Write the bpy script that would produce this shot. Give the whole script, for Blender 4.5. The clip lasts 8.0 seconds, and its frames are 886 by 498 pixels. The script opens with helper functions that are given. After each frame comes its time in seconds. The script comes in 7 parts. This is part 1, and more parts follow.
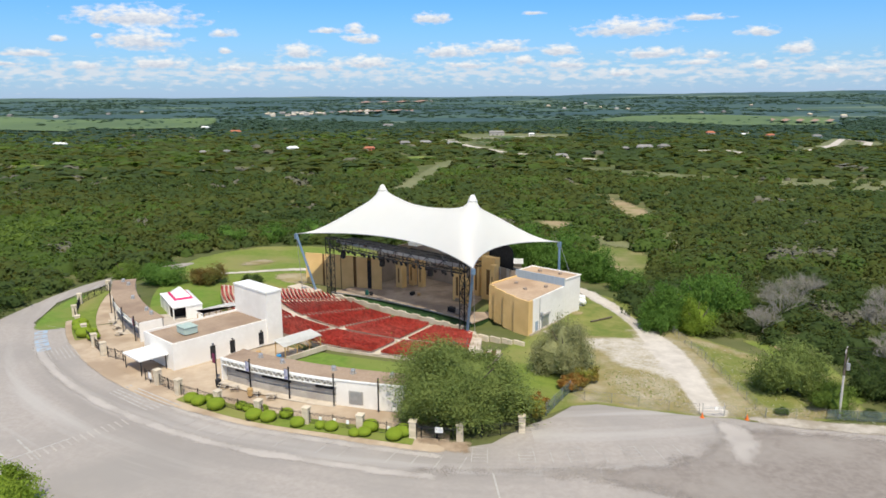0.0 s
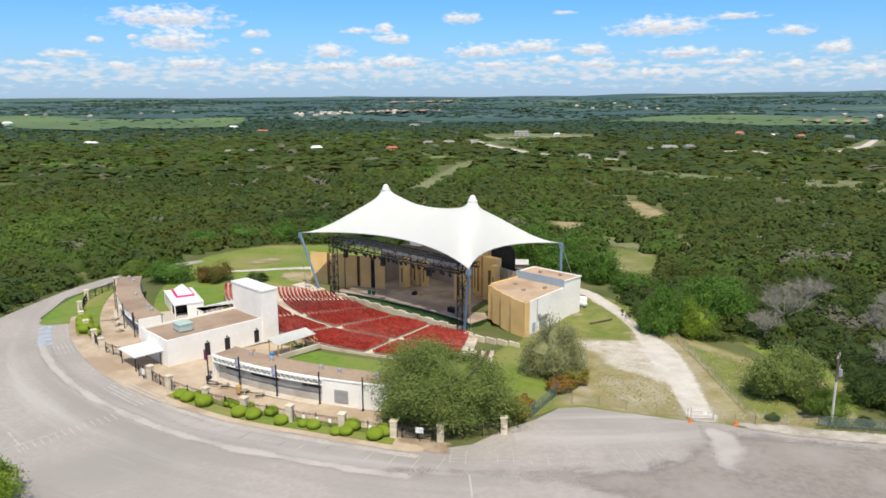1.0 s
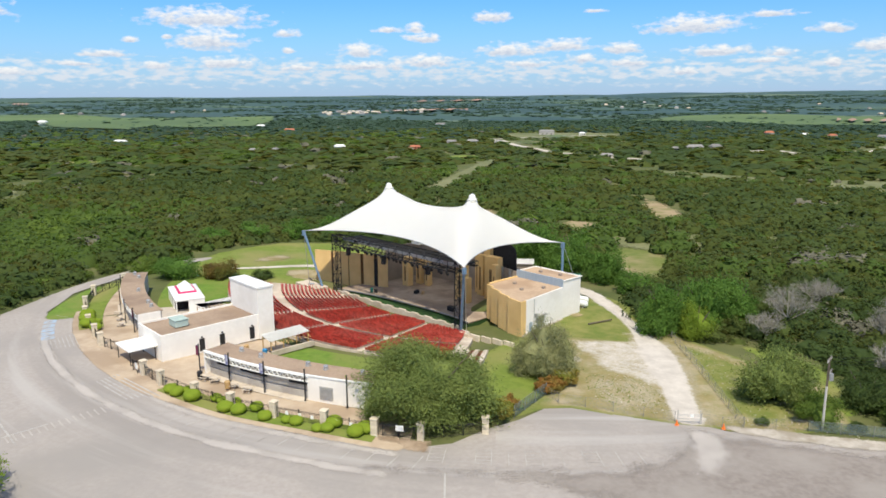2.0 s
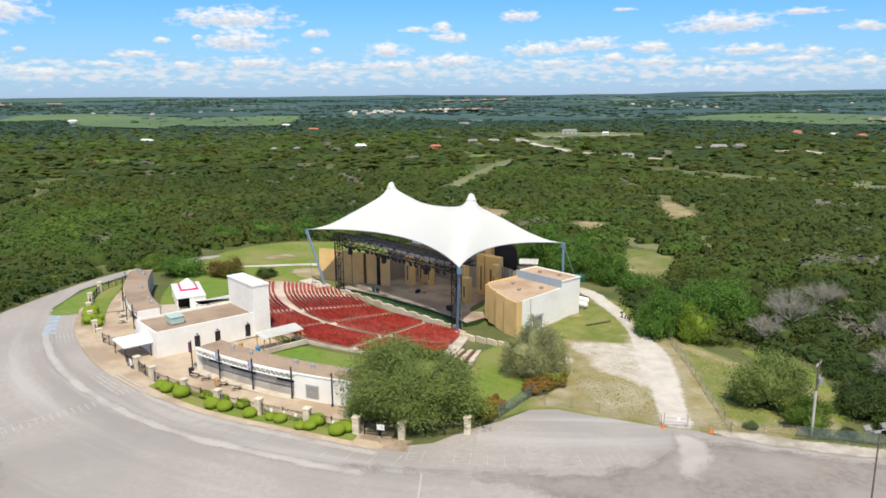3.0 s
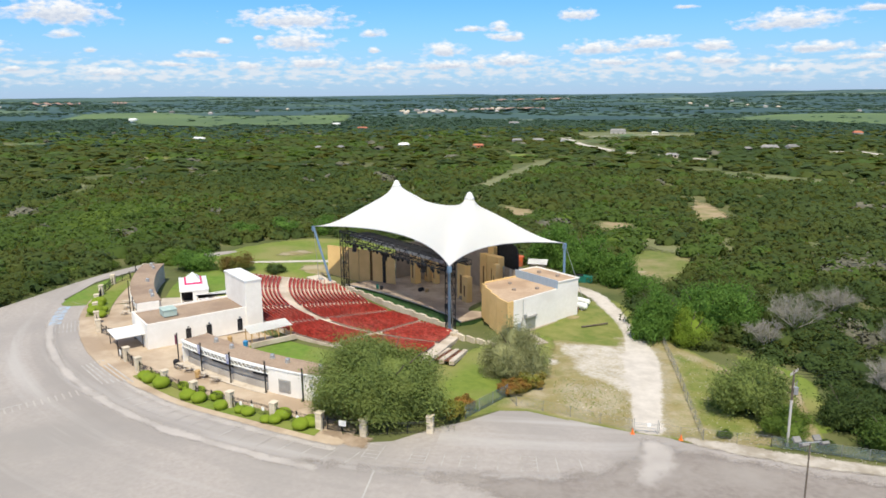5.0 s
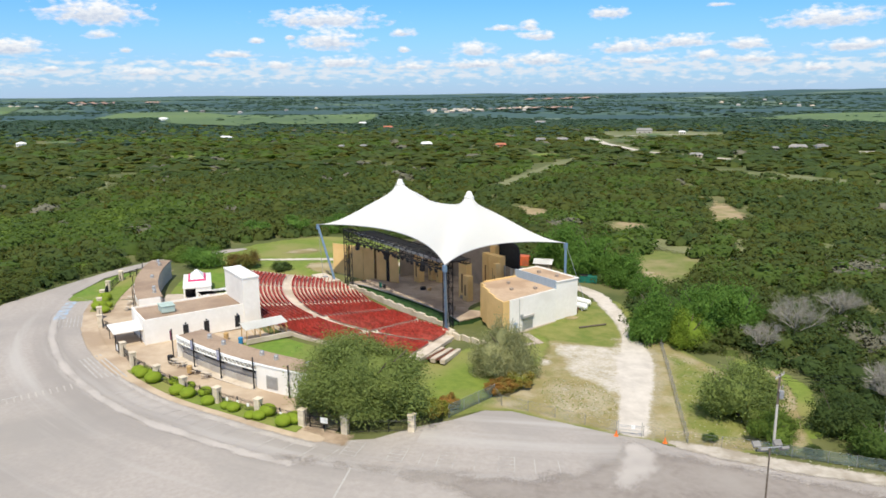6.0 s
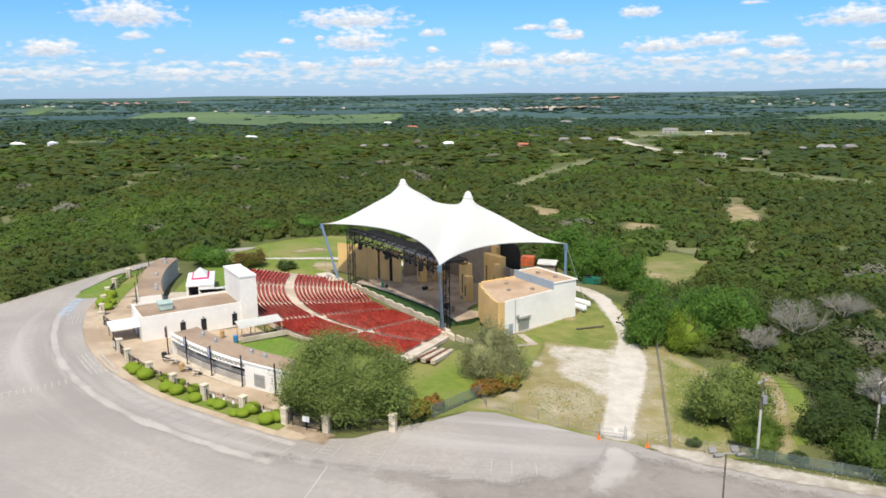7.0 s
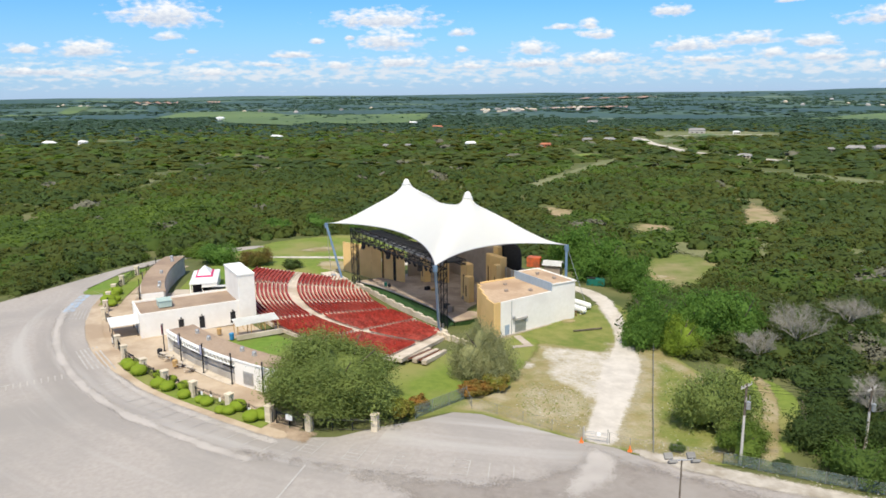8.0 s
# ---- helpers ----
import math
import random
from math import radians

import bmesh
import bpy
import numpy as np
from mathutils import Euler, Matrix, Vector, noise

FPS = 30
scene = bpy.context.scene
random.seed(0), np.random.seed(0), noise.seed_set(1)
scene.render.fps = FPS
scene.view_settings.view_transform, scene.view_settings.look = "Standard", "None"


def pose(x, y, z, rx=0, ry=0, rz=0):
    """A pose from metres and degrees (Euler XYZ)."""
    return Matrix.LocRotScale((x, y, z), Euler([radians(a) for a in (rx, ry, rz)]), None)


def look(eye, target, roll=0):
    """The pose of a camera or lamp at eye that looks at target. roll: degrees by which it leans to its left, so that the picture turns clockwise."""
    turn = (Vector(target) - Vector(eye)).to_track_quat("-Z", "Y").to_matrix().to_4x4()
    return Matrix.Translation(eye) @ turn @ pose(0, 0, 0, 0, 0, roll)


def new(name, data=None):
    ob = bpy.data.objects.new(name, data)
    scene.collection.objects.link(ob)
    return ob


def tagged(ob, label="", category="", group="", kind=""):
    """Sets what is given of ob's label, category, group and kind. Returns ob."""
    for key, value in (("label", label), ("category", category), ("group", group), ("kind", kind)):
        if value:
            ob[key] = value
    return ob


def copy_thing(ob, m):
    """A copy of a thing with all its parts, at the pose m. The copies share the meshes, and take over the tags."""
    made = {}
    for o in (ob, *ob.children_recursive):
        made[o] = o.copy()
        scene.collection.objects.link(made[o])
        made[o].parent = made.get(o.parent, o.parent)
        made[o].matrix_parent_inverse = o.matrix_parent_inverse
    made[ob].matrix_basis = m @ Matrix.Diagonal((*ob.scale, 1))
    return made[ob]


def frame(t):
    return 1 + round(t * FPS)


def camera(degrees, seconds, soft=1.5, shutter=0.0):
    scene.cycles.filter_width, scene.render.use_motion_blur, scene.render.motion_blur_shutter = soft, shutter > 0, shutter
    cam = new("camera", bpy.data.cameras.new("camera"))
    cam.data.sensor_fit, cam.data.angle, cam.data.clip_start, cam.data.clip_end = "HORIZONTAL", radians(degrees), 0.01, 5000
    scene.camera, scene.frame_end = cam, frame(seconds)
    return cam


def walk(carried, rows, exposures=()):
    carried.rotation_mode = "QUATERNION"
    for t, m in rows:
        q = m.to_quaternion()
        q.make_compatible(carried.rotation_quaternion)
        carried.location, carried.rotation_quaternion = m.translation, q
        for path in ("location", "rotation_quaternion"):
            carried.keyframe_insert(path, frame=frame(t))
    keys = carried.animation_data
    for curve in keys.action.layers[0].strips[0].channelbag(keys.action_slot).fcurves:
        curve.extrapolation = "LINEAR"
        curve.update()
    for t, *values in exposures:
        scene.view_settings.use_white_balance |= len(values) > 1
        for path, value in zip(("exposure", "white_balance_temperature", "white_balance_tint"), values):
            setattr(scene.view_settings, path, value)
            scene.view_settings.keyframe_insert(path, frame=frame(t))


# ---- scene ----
cam = camera(62.3, 8.0, soft=1.65)
PATH = [
    (0, (-0.295, 4.632, 41.045), (-0.287, 6.589, 40.633), -0.3),
    (0.5, (2.606, 4.652, 41.055), (2.574, 6.609, 40.643), -0.3),
    (1, (5.367, 4.775, 41.053), (5.298, 6.731, 40.641), -0.3),
    (1.5, (8.264, 4.96, 40.986), (8.156, 6.914, 40.573), -0.3),
    (3, (16.454, 5.738, 40.895), (16.237, 7.683, 40.48), -0.4),
    (3.5, (19.078, 6.101, 40.839), (18.827, 8.042, 40.424), -0.4),
    (4, (21.948, 6.568, 40.677), (21.657, 8.503, 40.263), -0.4),
    (4.5, (24.6, 7.098, 40.646), (24.274, 9.028, 40.231), -0.4),
    (6, (32.821, 8.964, 40.455), (32.384, 10.87, 40.038), -0.5),
    (6.5, (35.55, 9.596, 40.541), (35.076, 11.493, 40.123), -0.5),
    (7, (38.285, 10.418, 40.454), (37.775, 12.306, 40.037), -0.6),
    (7.5, (40.921, 11.231, 40.437), (40.374, 13.109, 40.02), -0.6),
    (8, (43.513, 12.101, 40.454), (42.931, 13.968, 40.037), -0.6),
]
walk(cam, [(t, look(eye, target, roll)) for t, eye, target, roll in PATH], [(0, 0.19), (2, 0.24), (4, 0.27), (6, 0.3), (8, 0.3)])

# ---- world and sun ----
SUN_EL, SUN_AZ = 59.0, 171.0  # sun's height, and its bearing from +y towards +x
sun_dir = Vector((math.sin(radians(SUN_AZ)) * math.cos(radians(SUN_EL)), math.cos(radians(SUN_AZ)) * math.cos(radians(SUN_EL)), math.sin(radians(SUN_EL))))
sun = new("sun", bpy.data.lights.new("sun", "SUN"))
sun.data.energy, sun.data.angle, sun.data.color = 4.2, radians(0.6), (1.0, 0.925, 0.765)
sun.matrix_world = look(sun_dir * 300, (0, 0, 0))

# clouds: bearing and height of the middle in degrees, half width, half height
HIGH_CLOUDS = [(-21.6, 5.4, 4.3, 0.83), (-21.3, 3.9, 2.6, 0.95), (-26.6, 3.8, 0.6, 0.24), (-24.1, 4.1, 0.4, 0.2), (-15.9, 4.4, 1.1, 0.34), (-8.2, 4.7, 1.1, 0.26), (-6.3, 4.8, 0.8, 0.48), (-5.7, 4.1, 1.6, 0.4),
          (-0.6, 5.6, 1.6, 0.49), (7.1, 5.9, 1.0, 0.17), (14.0, 4.7, 3.3, 0.76), (18.9, 5.3, 1.8, 0.29), (22.8, 4.2, 1.3, 0.4), (4.7, 3.5, 2.3, 0.53), (-37.2, 5.6, 3.3, 1.07), (-36.9, 4.1, 1.0, 0.33)]
LOW_CLOUDS = [(-20.3, 2.3, 2.3, 0.5), (-25.0, 2.1, 1.4, 0.32), (-28.3, 2.9, 1.8, 0.31), (-29.9, 2.2, 1.6, 0.23), (-15.7, 3.2, 0.5, 0.21), (-10.4, 3.2, 1.7, 0.65), (-10.2, 2.1, 3.5, 0.39), (-5.5, 2.4, 2.6, 0.53),
          (-15.2, 2.0, 1.3, 0.34), (15.7, 2.9, 2.6, 0.42), (9.1, 3.2, 1.6, 0.48), (0.9, 3.2, 2.6, 0.57), (6.2, 2.5, 1.1, 0.44), (9.7, 2.2, 1.5, 0.39), (13.4, 1.5, 1.2, 0.3), (19.8, 2.7, 1.2, 0.33),
          (25.4, 3.0, 1.2, 0.54), (27.6, 1.6, 1.1, 0.34), (23.1, 2.0, 0.7, 0.44), (18.8, 2.2, 1.4, 0.25), (2.2, 2.2, 2.0, 0.31), (-42.4, 3.2, 2.2, 0.71), (-46.2, 3.1, 1.1, 0.38), (-46.5, 1.7, 1.3, 0.34),
          (-44.8, 1.7, 1.4, 0.31), (-42.6, 1.5, 1.0, 0.24), (-40.3, 1.8, 0.7, 0.24), (-35.5, 3.1, 0.4, 0.21), (-34.4, 1.6, 2.1, 0.34)]


def sky_world():
    world = bpy.data.worlds.new("sky")
    scene.world = world
    world.use_nodes = True
    nt = world.node_tree
    nt.nodes.clear()
    N = lambda kind: nt.nodes.new(kind)

    def link(a, b):
        nt.links.new(a, b)

    def m(op, a, b=None, c=None, clamp=False):
        n = N("ShaderNodeMath")
        n.operation, n.use_clamp = op, clamp
        for k, v in enumerate((a, b, c)):
            if v is None:
                continue
            if isinstance(v, (int, float)):
                n.inputs[k].default_value = v
            else:
                link(v, n.inputs[k])
        return n.outputs[0]

    sky = N("ShaderNodeTexSky")
    sky.sky_type, sky.sun_disc = "NISHITA", False
    sky.sun_elevation, sky.sun_rotation = radians(SUN_EL), radians(SUN_AZ)
    sky.altitude, sky.air_density, sky.dust_density, sky.ozone_density = 300, 1.0, 0.0, 4.0
    coord = N("ShaderNodeTexCoord")
    sep = N("ShaderNodeSeparateXYZ")
    link(coord.outputs["Generated"], sep.inputs[0])
    x, y, z = sep.outputs
    bearing = m("MULTIPLY", m("ARCTAN2", x, y), 57.2958)
    height = m("MULTIPLY", m("ARCSINE", z), 57.2958)
    comb = N("ShaderNodeCombineXYZ")
    link(bearing, comb.inputs[0])
    link(m("MULTIPLY", height, 2.2), comb.inputs[1])

    def fbm(scale, detail, rough, dist=0.0):
        n = N("ShaderNodeTexNoise")
        n.inputs["Scale"].default_value, n.inputs["Detail"].default_value, n.inputs["Roughness"].default_value = scale, detail, rough
        n.inputs["Distortion"].default_value = dist
        link(comb.outputs[0], n.inputs["Vector"])
        return n.outputs["Fac"]

    billow = fbm(1.1, 7, 0.5, 0.15)
    fine = fbm(2.2, 6, 0.6)
    total, crest = None, None
    for b, h, w, hh in HIGH_CLOUDS + LOW_CLOUDS:
        w, hh, h = w * 1.0, hh * 1.15, h - 0.25 * hh
        dx = m("DIVIDE", m("SUBTRACT", bearing, b), w)
        up = m("SUBTRACT", height, h)
        # flat bases: the lower half falls off twice as fast
        dy = m("DIVIDE", m("MULTIPLY", up, m("ADD", 1.0, m("MULTIPLY", m("LESS_THAN", up, 0.0), 1.0))), hh)
        dx2 = m("MULTIPLY", dx, dx)
        d = m("SUBTRACT", 1.0, m("SQRT", m("ADD", dx2, m("MULTIPLY", dy, dy))))
        dt = m("SUBTRACT", dy, 0.5)
        top = m("SUBTRACT", 1.0, m("SQRT", m("ADD", dx2, m("MULTIPLY", dt, dt))))
        total = d if total is None else m("MAXIMUM", total, d)
        crest = top if crest is None else m("MAXIMUM", crest, top)
    shape = m("ADD", m("MAXIMUM", total, -1.0), m("MULTIPLY", m("SUBTRACT", billow, 0.5), 2.3))
    big = m("MULTIPLY", m("ADD", shape, 0.14), 1.5, clamp=True)
    # a field of small far clouds low over the land, thinning upwards
    band = m("SUBTRACT", 1.0, m("ABSOLUTE", m("DIVIDE", m("SUBTRACT", height, 1.6), 2.0)), clamp=True)
    low = N("ShaderNodeTexNoise")
    low.inputs["Scale"].default_value, low.inputs["Detail"].default_value, low.inputs["Roughness"].default_value = 0.95, 7, 0.52
    squash = N("ShaderNodeCombineXYZ")
    link(bearing, squash.inputs[0])
    link(m("MULTIPLY", height, 3.0), squash.inputs[1])
    link(squash.outputs[0], low.inputs["Vector"])
    small = m("MULTIPLY", m("SUBTRACT", m("MULTIPLY", low.outputs["Fac"], m("ADD", 0.5, m("MULTIPLY", band, 0.55))), 0.405), 6.0, clamp=True)
    small = m("MULTIPLY", small, m("GREATER_THAN", height, 0.0))
    # unseen broken cumulus all over the rest of the sky, added as fill light
    dome = N("ShaderNodeTexNoise")
    dome.inputs["Scale"].default_value, dome.inputs["Detail"].default_value, dome.inputs["Roughness"].default_value = 2.6, 6, 0.55
    link(coord.outputs["Generated"], dome.inputs["Vector"])
    above = m("MULTIPLY", m("SUBTRACT", height, 9.0), 0.25, clamp=True)
    upper = m("MULTIPLY", m("MULTIPLY", m("SUBTRACT", dome.outputs["Fac"], 0.46), 7.0, clamp=True), above)
    big = m("MAXIMUM", big, upper)
    cover = m("MAXIMUM", big, m("MULTIPLY", small, 0.8))
    tone = N("ShaderNodeMix")
    tone.data_type = "RGBA"
    lit = m("ADD", m("MULTIPLY", m("SUBTRACT", crest, total), 0.75), m("MULTIPLY", m("SUBTRACT", fine, 0.5), 1.6))
    link(m("ADD", m("MULTIPLY", lit, m("MINIMUM", m("ADD", big, 0.25), 1.0)), 0.62, clamp=True), tone.inputs["Factor"])
    tone.inputs["A"].default_value, tone.inputs["B"].default_value = (4.7, 5.2, 6.2, 1), (8.3, 8.25, 8.1, 1)
    # thin high cloud, white-blue towards the horizon
    veil = N("ShaderNodeMix")
    veil.data_type = "RGBA"
    link(m("MULTIPLY", m("POWER", m("SUBTRACT", 1.0, m("DIVIDE", m("MAXIMUM", height, 0.0), 9.0), clamp=True), 1.7), 0.92), veil.inputs["Factor"])
    tint = N("ShaderNodeMix")
    tint.data_type, tint.blend_type = "RGBA", "MULTIPLY"
    tint.inputs["Factor"].default_value = 1.0
    link(sky.outputs[0], tint.inputs["A"])
    tint.inputs["B"].default_value = (0.42, 0.86, 1.3, 1)
    link(tint.outputs["Result"], veil.inputs["A"])
    veil.inputs["B"].default_value = (3.6, 4.75, 6.5, 1)
    mix = N("ShaderNodeMix")
    mix.data_type = "RGBA"
    link(m("MULTIPLY", cover, 0.93), mix.inputs["Factor"])
    link(veil.outputs["Result"], mix.inputs["A"])
    link(tone.outputs["Result"], mix.inputs["B"])
    back = N("ShaderNodeBackground")
    back.inputs["Strength"].default_value = 0.1
    link(mix.outputs["Result"], back.inputs["Color"])
    out = N("ShaderNodeOutputWorld")
    link(back.outputs[0], out.inputs[0])


sky_world()

# ---- materials ----
MATS = {}


def mat(name, c1, c2, scale=1.0, rough=0.8, c3=None, scale3=0.1, bump=0.0, bump_scale=8.0, metal=0.0, island=0.0, rnd=0.0, spec=0.3, stretch=None):
    """Two colours in fine noise, a third in broad patches, fine relief; brightness varied by piece or by object."""
    mt = bpy.data.materials.new(name)
    mt.use_nodes = True
    nt = mt.node_tree
    bs = nt.nodes["Principled BSDF"]
    bs.inputs["Roughness"].default_value, bs.inputs["Metallic"].default_value = rough, metal
    bs.inputs["Specular IOR Level"].default_value = spec
    coord = nt.nodes.new("ShaderNodeTexCoord")
    vec = coord.outputs["Object"]
    if stretch:
        mp = nt.nodes.new("ShaderNodeMapping")
        mp.inputs["Scale"].default_value = stretch
        nt.links.new(vec, mp.inputs[0])
        vec = mp.outputs[0]

    def noise_node(sc, detail=6, rgh=0.6):
        n = nt.nodes.new("ShaderNodeTexNoise")
        n.inputs["Scale"].default_value, n.inputs["Detail"].default_value, n.inputs["Roughness"].default_value = sc, detail, rgh
        nt.links.new(vec, n.inputs["Vector"])
        return n.outputs["Fac"]

    def ramp(fac, lo, hi):
        r = nt.nodes.new("ShaderNodeMapRange")
        r.inputs["From Min"].default_value, r.inputs["From Max"].default_value = lo, hi
        nt.links.new(fac, r.inputs["Value"])
        return r.outputs[0]

    def mix(fac, a, b, kind="MIX"):
        n = nt.nodes.new("ShaderNodeMix")
        n.data_type, n.blend_type = "RGBA", kind
        if isinstance(fac, float):
            n.inputs["Factor"].default_value = fac
        else:
            nt.links.new(fac, n.inputs["Factor"])
        for key, v in (("A", a), ("B", b)):
            if isinstance(v, tuple):
                n.inputs[key].default_value = (*v, 1)
            else:
                nt.links.new(v, n.inputs[key])
        return n.outputs["Result"]

    col = mix(ramp(noise_node(scale), 0.35, 0.65), c1, c2)
    if c3:
        col = mix(ramp(noise_node(scale3, 5, 0.55), 0.45, 0.62), col, c3)
    for amount, src in ((island, "isl"), (rnd, "obj")):
        if amount:
            if src == "isl":
                g = nt.nodes.new("ShaderNodeNewGeometry").outputs["Random Per Island"]
            else:
                g = nt.nodes.new("ShaderNodeObjectInfo").outputs["Random"]
            r = nt.nodes.new("ShaderNodeMapRange")
            r.inputs["To Min"].default_value, r.inputs["To Max"].default_value = 1 - amount, 1 + amount
            nt.links.new(g, r.inputs["Value"])
            hs = nt.nodes.new("ShaderNodeHueSaturation")
            nt.links.new(r.outputs[0], hs.inputs["Value"])
            nt.links.new(col, hs.inputs["Color"])
            col = hs.outputs[0]
    nt.links.new(col, bs.inputs["Base Color"])
    if bump:
        b = nt.nodes.new("ShaderNodeBump")
        b.inputs["Strength"].default_value, b.inputs["Distance"].default_value = bump, 0.05
        nt.links.new(noise_node(bump_scale), b.inputs["Height"])
        nt.links.new(b.outputs[0], bs.inputs["Normal"])
    MATS[name] = mt
    return mt


mat("asphalt", (0.335, 0.303, 0.274), (0.385, 0.350, 0.317), 1.6, 0.9, (0.305, 0.282, 0.258), 0.045, 0.3, 6)
def tyre_arcs(name, dark, light):
    """Worn bands that sweep round the venue's rings, as cars drive."""
    nt = MATS[name].node_tree
    bs = nt.nodes["Principled BSDF"]
    was = bs.inputs["Base Color"].links[0].from_socket
    co = nt.nodes.new("ShaderNodeTexCoord")
    off = nt.nodes.new("ShaderNodeVectorMath")
    off.operation = "SUBTRACT"
    off.inputs[1].default_value = (11.19, 172.70, 0)
    nt.links.new(co.outputs["Object"], off.inputs[0])
    ln = nt.nodes.new("ShaderNodeVectorMath")
    ln.operation = "LENGTH"
    nt.links.new(off.outputs[0], ln.inputs[0])
    sep = nt.nodes.new("ShaderNodeSeparateXYZ")
    nt.links.new(off.outputs[0], sep.inputs[0])
    at = nt.nodes.new("ShaderNodeMath")
    at.operation = "ARCTAN2"
    nt.links.new(sep.outputs[0], at.inputs[0])
    nt.links.new(sep.outputs[1], at.inputs[1])
    cb = nt.nodes.new("ShaderNodeCombineXYZ")
    nt.links.new(ln.outputs["Value"], cb.inputs[0])
    sc = nt.nodes.new("ShaderNodeMath")
    sc.operation = "MULTIPLY"
    sc.inputs[1].default_value = 6.0
    nt.links.new(at.outputs[0], sc.inputs[0])
    nt.links.new(sc.outputs[0], cb.inputs[1])
    col = was
    for scale, lo, hi, tone, seed in ((0.16, 0.52, 0.66, dark, 3.0), (0.33, 0.54, 0.70, light, 11.0)):
        nz = nt.nodes.new("ShaderNodeTexNoise")
        nz.noise_dimensions = "4D"
        nz.inputs["W"].default_value = seed
        nz.inputs["Scale"].default_value, nz.inputs["Detail"].default_value = scale, 6
        nt.links.new(cb.outputs[0], nz.inputs["Vector"])
        mr = nt.nodes.new("ShaderNodeMapRange")
        mr.inputs["From Min"].default_value, mr.inputs["From Max"].default_value, mr.inputs["To Max"].default_value = lo, hi, 0.75
        nt.links.new(nz.outputs["Fac"], mr.inputs["Value"])
        mx = nt.nodes.new("ShaderNodeMix")
        mx.data_type = "RGBA"
        nt.links.new(mr.outputs[0], mx.inputs["Factor"])
        nt.links.new(col, mx.inputs["A"])
        mx.inputs["B"].default_value = (*tone, 1)
        col = mx.outputs["Result"]
    nt.links.new(col, bs.inputs["Base Color"])


tyre_arcs("asphalt", (0.275, 0.252, 0.230), (0.43, 0.405, 0.378))
mat("concrete", (0.46, 0.41, 0.35), (0.54, 0.48, 0.41), 0.8, 0.9, (0.38, 0.32, 0.26), 0.12, 0.2, 5)
mat("plaza_concrete", (0.44, 0.345, 0.245), (0.50, 0.405, 0.30), 0.6, 0.9, (0.35, 0.265, 0.185), 0.13, 0.2, 5)
mat("brown_stain", (0.30, 0.225, 0.155), (0.40, 0.31, 0.225), 0.9, 0.9, (0.24, 0.175, 0.115), 0.3, 0.2, 5)
mat("limestone_gravel", (0.52, 0.475, 0.405), (0.61, 0.56, 0.49), 1.2, 0.95, (0.46, 0.41, 0.335), 0.16, 0.5, 4)
mat("shoulder_gravel", (0.40, 0.36, 0.305), (0.50, 0.455, 0.39), 1.0, 0.95, (0.32, 0.28, 0.22), 0.35, 0.5, 4)
mat("dry_ground", (0.235, 0.195, 0.078), (0.31, 0.255, 0.13), 0.5, 0.95, (0.37, 0.315, 0.205), 0.22, 0.4, 3)
mat("lawn", (0.130, 0.185, 0.027), (0.175, 0.228, 0.038), 0.8, 0.95, (0.225, 0.225, 0.068), 0.07, 0.5, 6)
mat("dry_lawn", (0.125, 0.16, 0.034), (0.165, 0.185, 0.05), 0.4, 0.95, (0.25, 0.22, 0.1), 0.09, 0.5, 4)
mat("wild_grass", (0.070, 0.090, 0.026), (0.105, 0.122, 0.036), 0.15, 0.95, (0.150, 0.150, 0.060), 0.03, 0.5, 2)
mat("white_stucco", (0.80, 0.77, 0.715), (0.85, 0.82, 0.77), 1.5, 0.85, (0.77, 0.735, 0.68), 0.25, 0.1, 12)
mat("white_metal", (0.78, 0.78, 0.75), (0.84, 0.84, 0.81), 2.0, 0.5, None, 0.1, 0.0)
mat("membrane", (0.92, 0.93, 0.90), (0.94, 0.95, 0.92), 0.3, 0.6, (0.91, 0.915, 0.885), 0.1, 0.05, 2)
def translucent(name, colour, weight):
    nt = MATS[name].node_tree
    bs = nt.nodes["Principled BSDF"]
    out = nt.nodes["Material Output"]
    tr = nt.nodes.new("ShaderNodeBsdfTranslucent")
    tr.inputs["Color"].default_value = (*colour, 1)
    mx = nt.nodes.new("ShaderNodeMixShader")
    mx.inputs[0].default_value = weight
    nt.links.new(bs.outputs[0], mx.inputs[1])
    nt.links.new(tr.outputs[0], mx.inputs[2])
    nt.links.new(mx.outputs[0], out.inputs["Surface"])


translucent("membrane", (0.98, 0.95, 0.88), 0.42)
mat("tan_stucco", (0.71, 0.48, 0.205), (0.77, 0.53, 0.235), 1.2, 0.9, (0.66, 0.44, 0.185), 0.3, 0.2, 10)
# tan stucco with the shade of gaps and folds put into its colour
mat("tan_shaded", (0.15, 0.085, 0.035), (0.19, 0.11, 0.05), 1.2, 0.9)
mat("roof_gravel", (0.32, 0.235, 0.165), (0.385, 0.29, 0.21), 2.5, 0.95, (0.27, 0.195, 0.14), 0.15, 0.3, 8)
mat("roof_tan", (0.42, 0.30, 0.20), (0.50, 0.37, 0.255), 2.0, 0.95, (0.36, 0.25, 0.165), 0.15, 0.3, 8)
mat("dead_wood", (0.26, 0.24, 0.20), (0.34, 0.32, 0.275), 2.0, 0.9, rnd=0.1)
mat("black_steel", (0.012, 0.013, 0.016), (0.025, 0.026, 0.03), 3, 0.5, metal=0.4)
mat("black_fabric", (0.018, 0.018, 0.02), (0.03, 0.03, 0.033), 2, 0.9)
mat("blue_steel", (0.16, 0.25, 0.36), (0.2, 0.3, 0.42), 2, 0.5, metal=0.2)
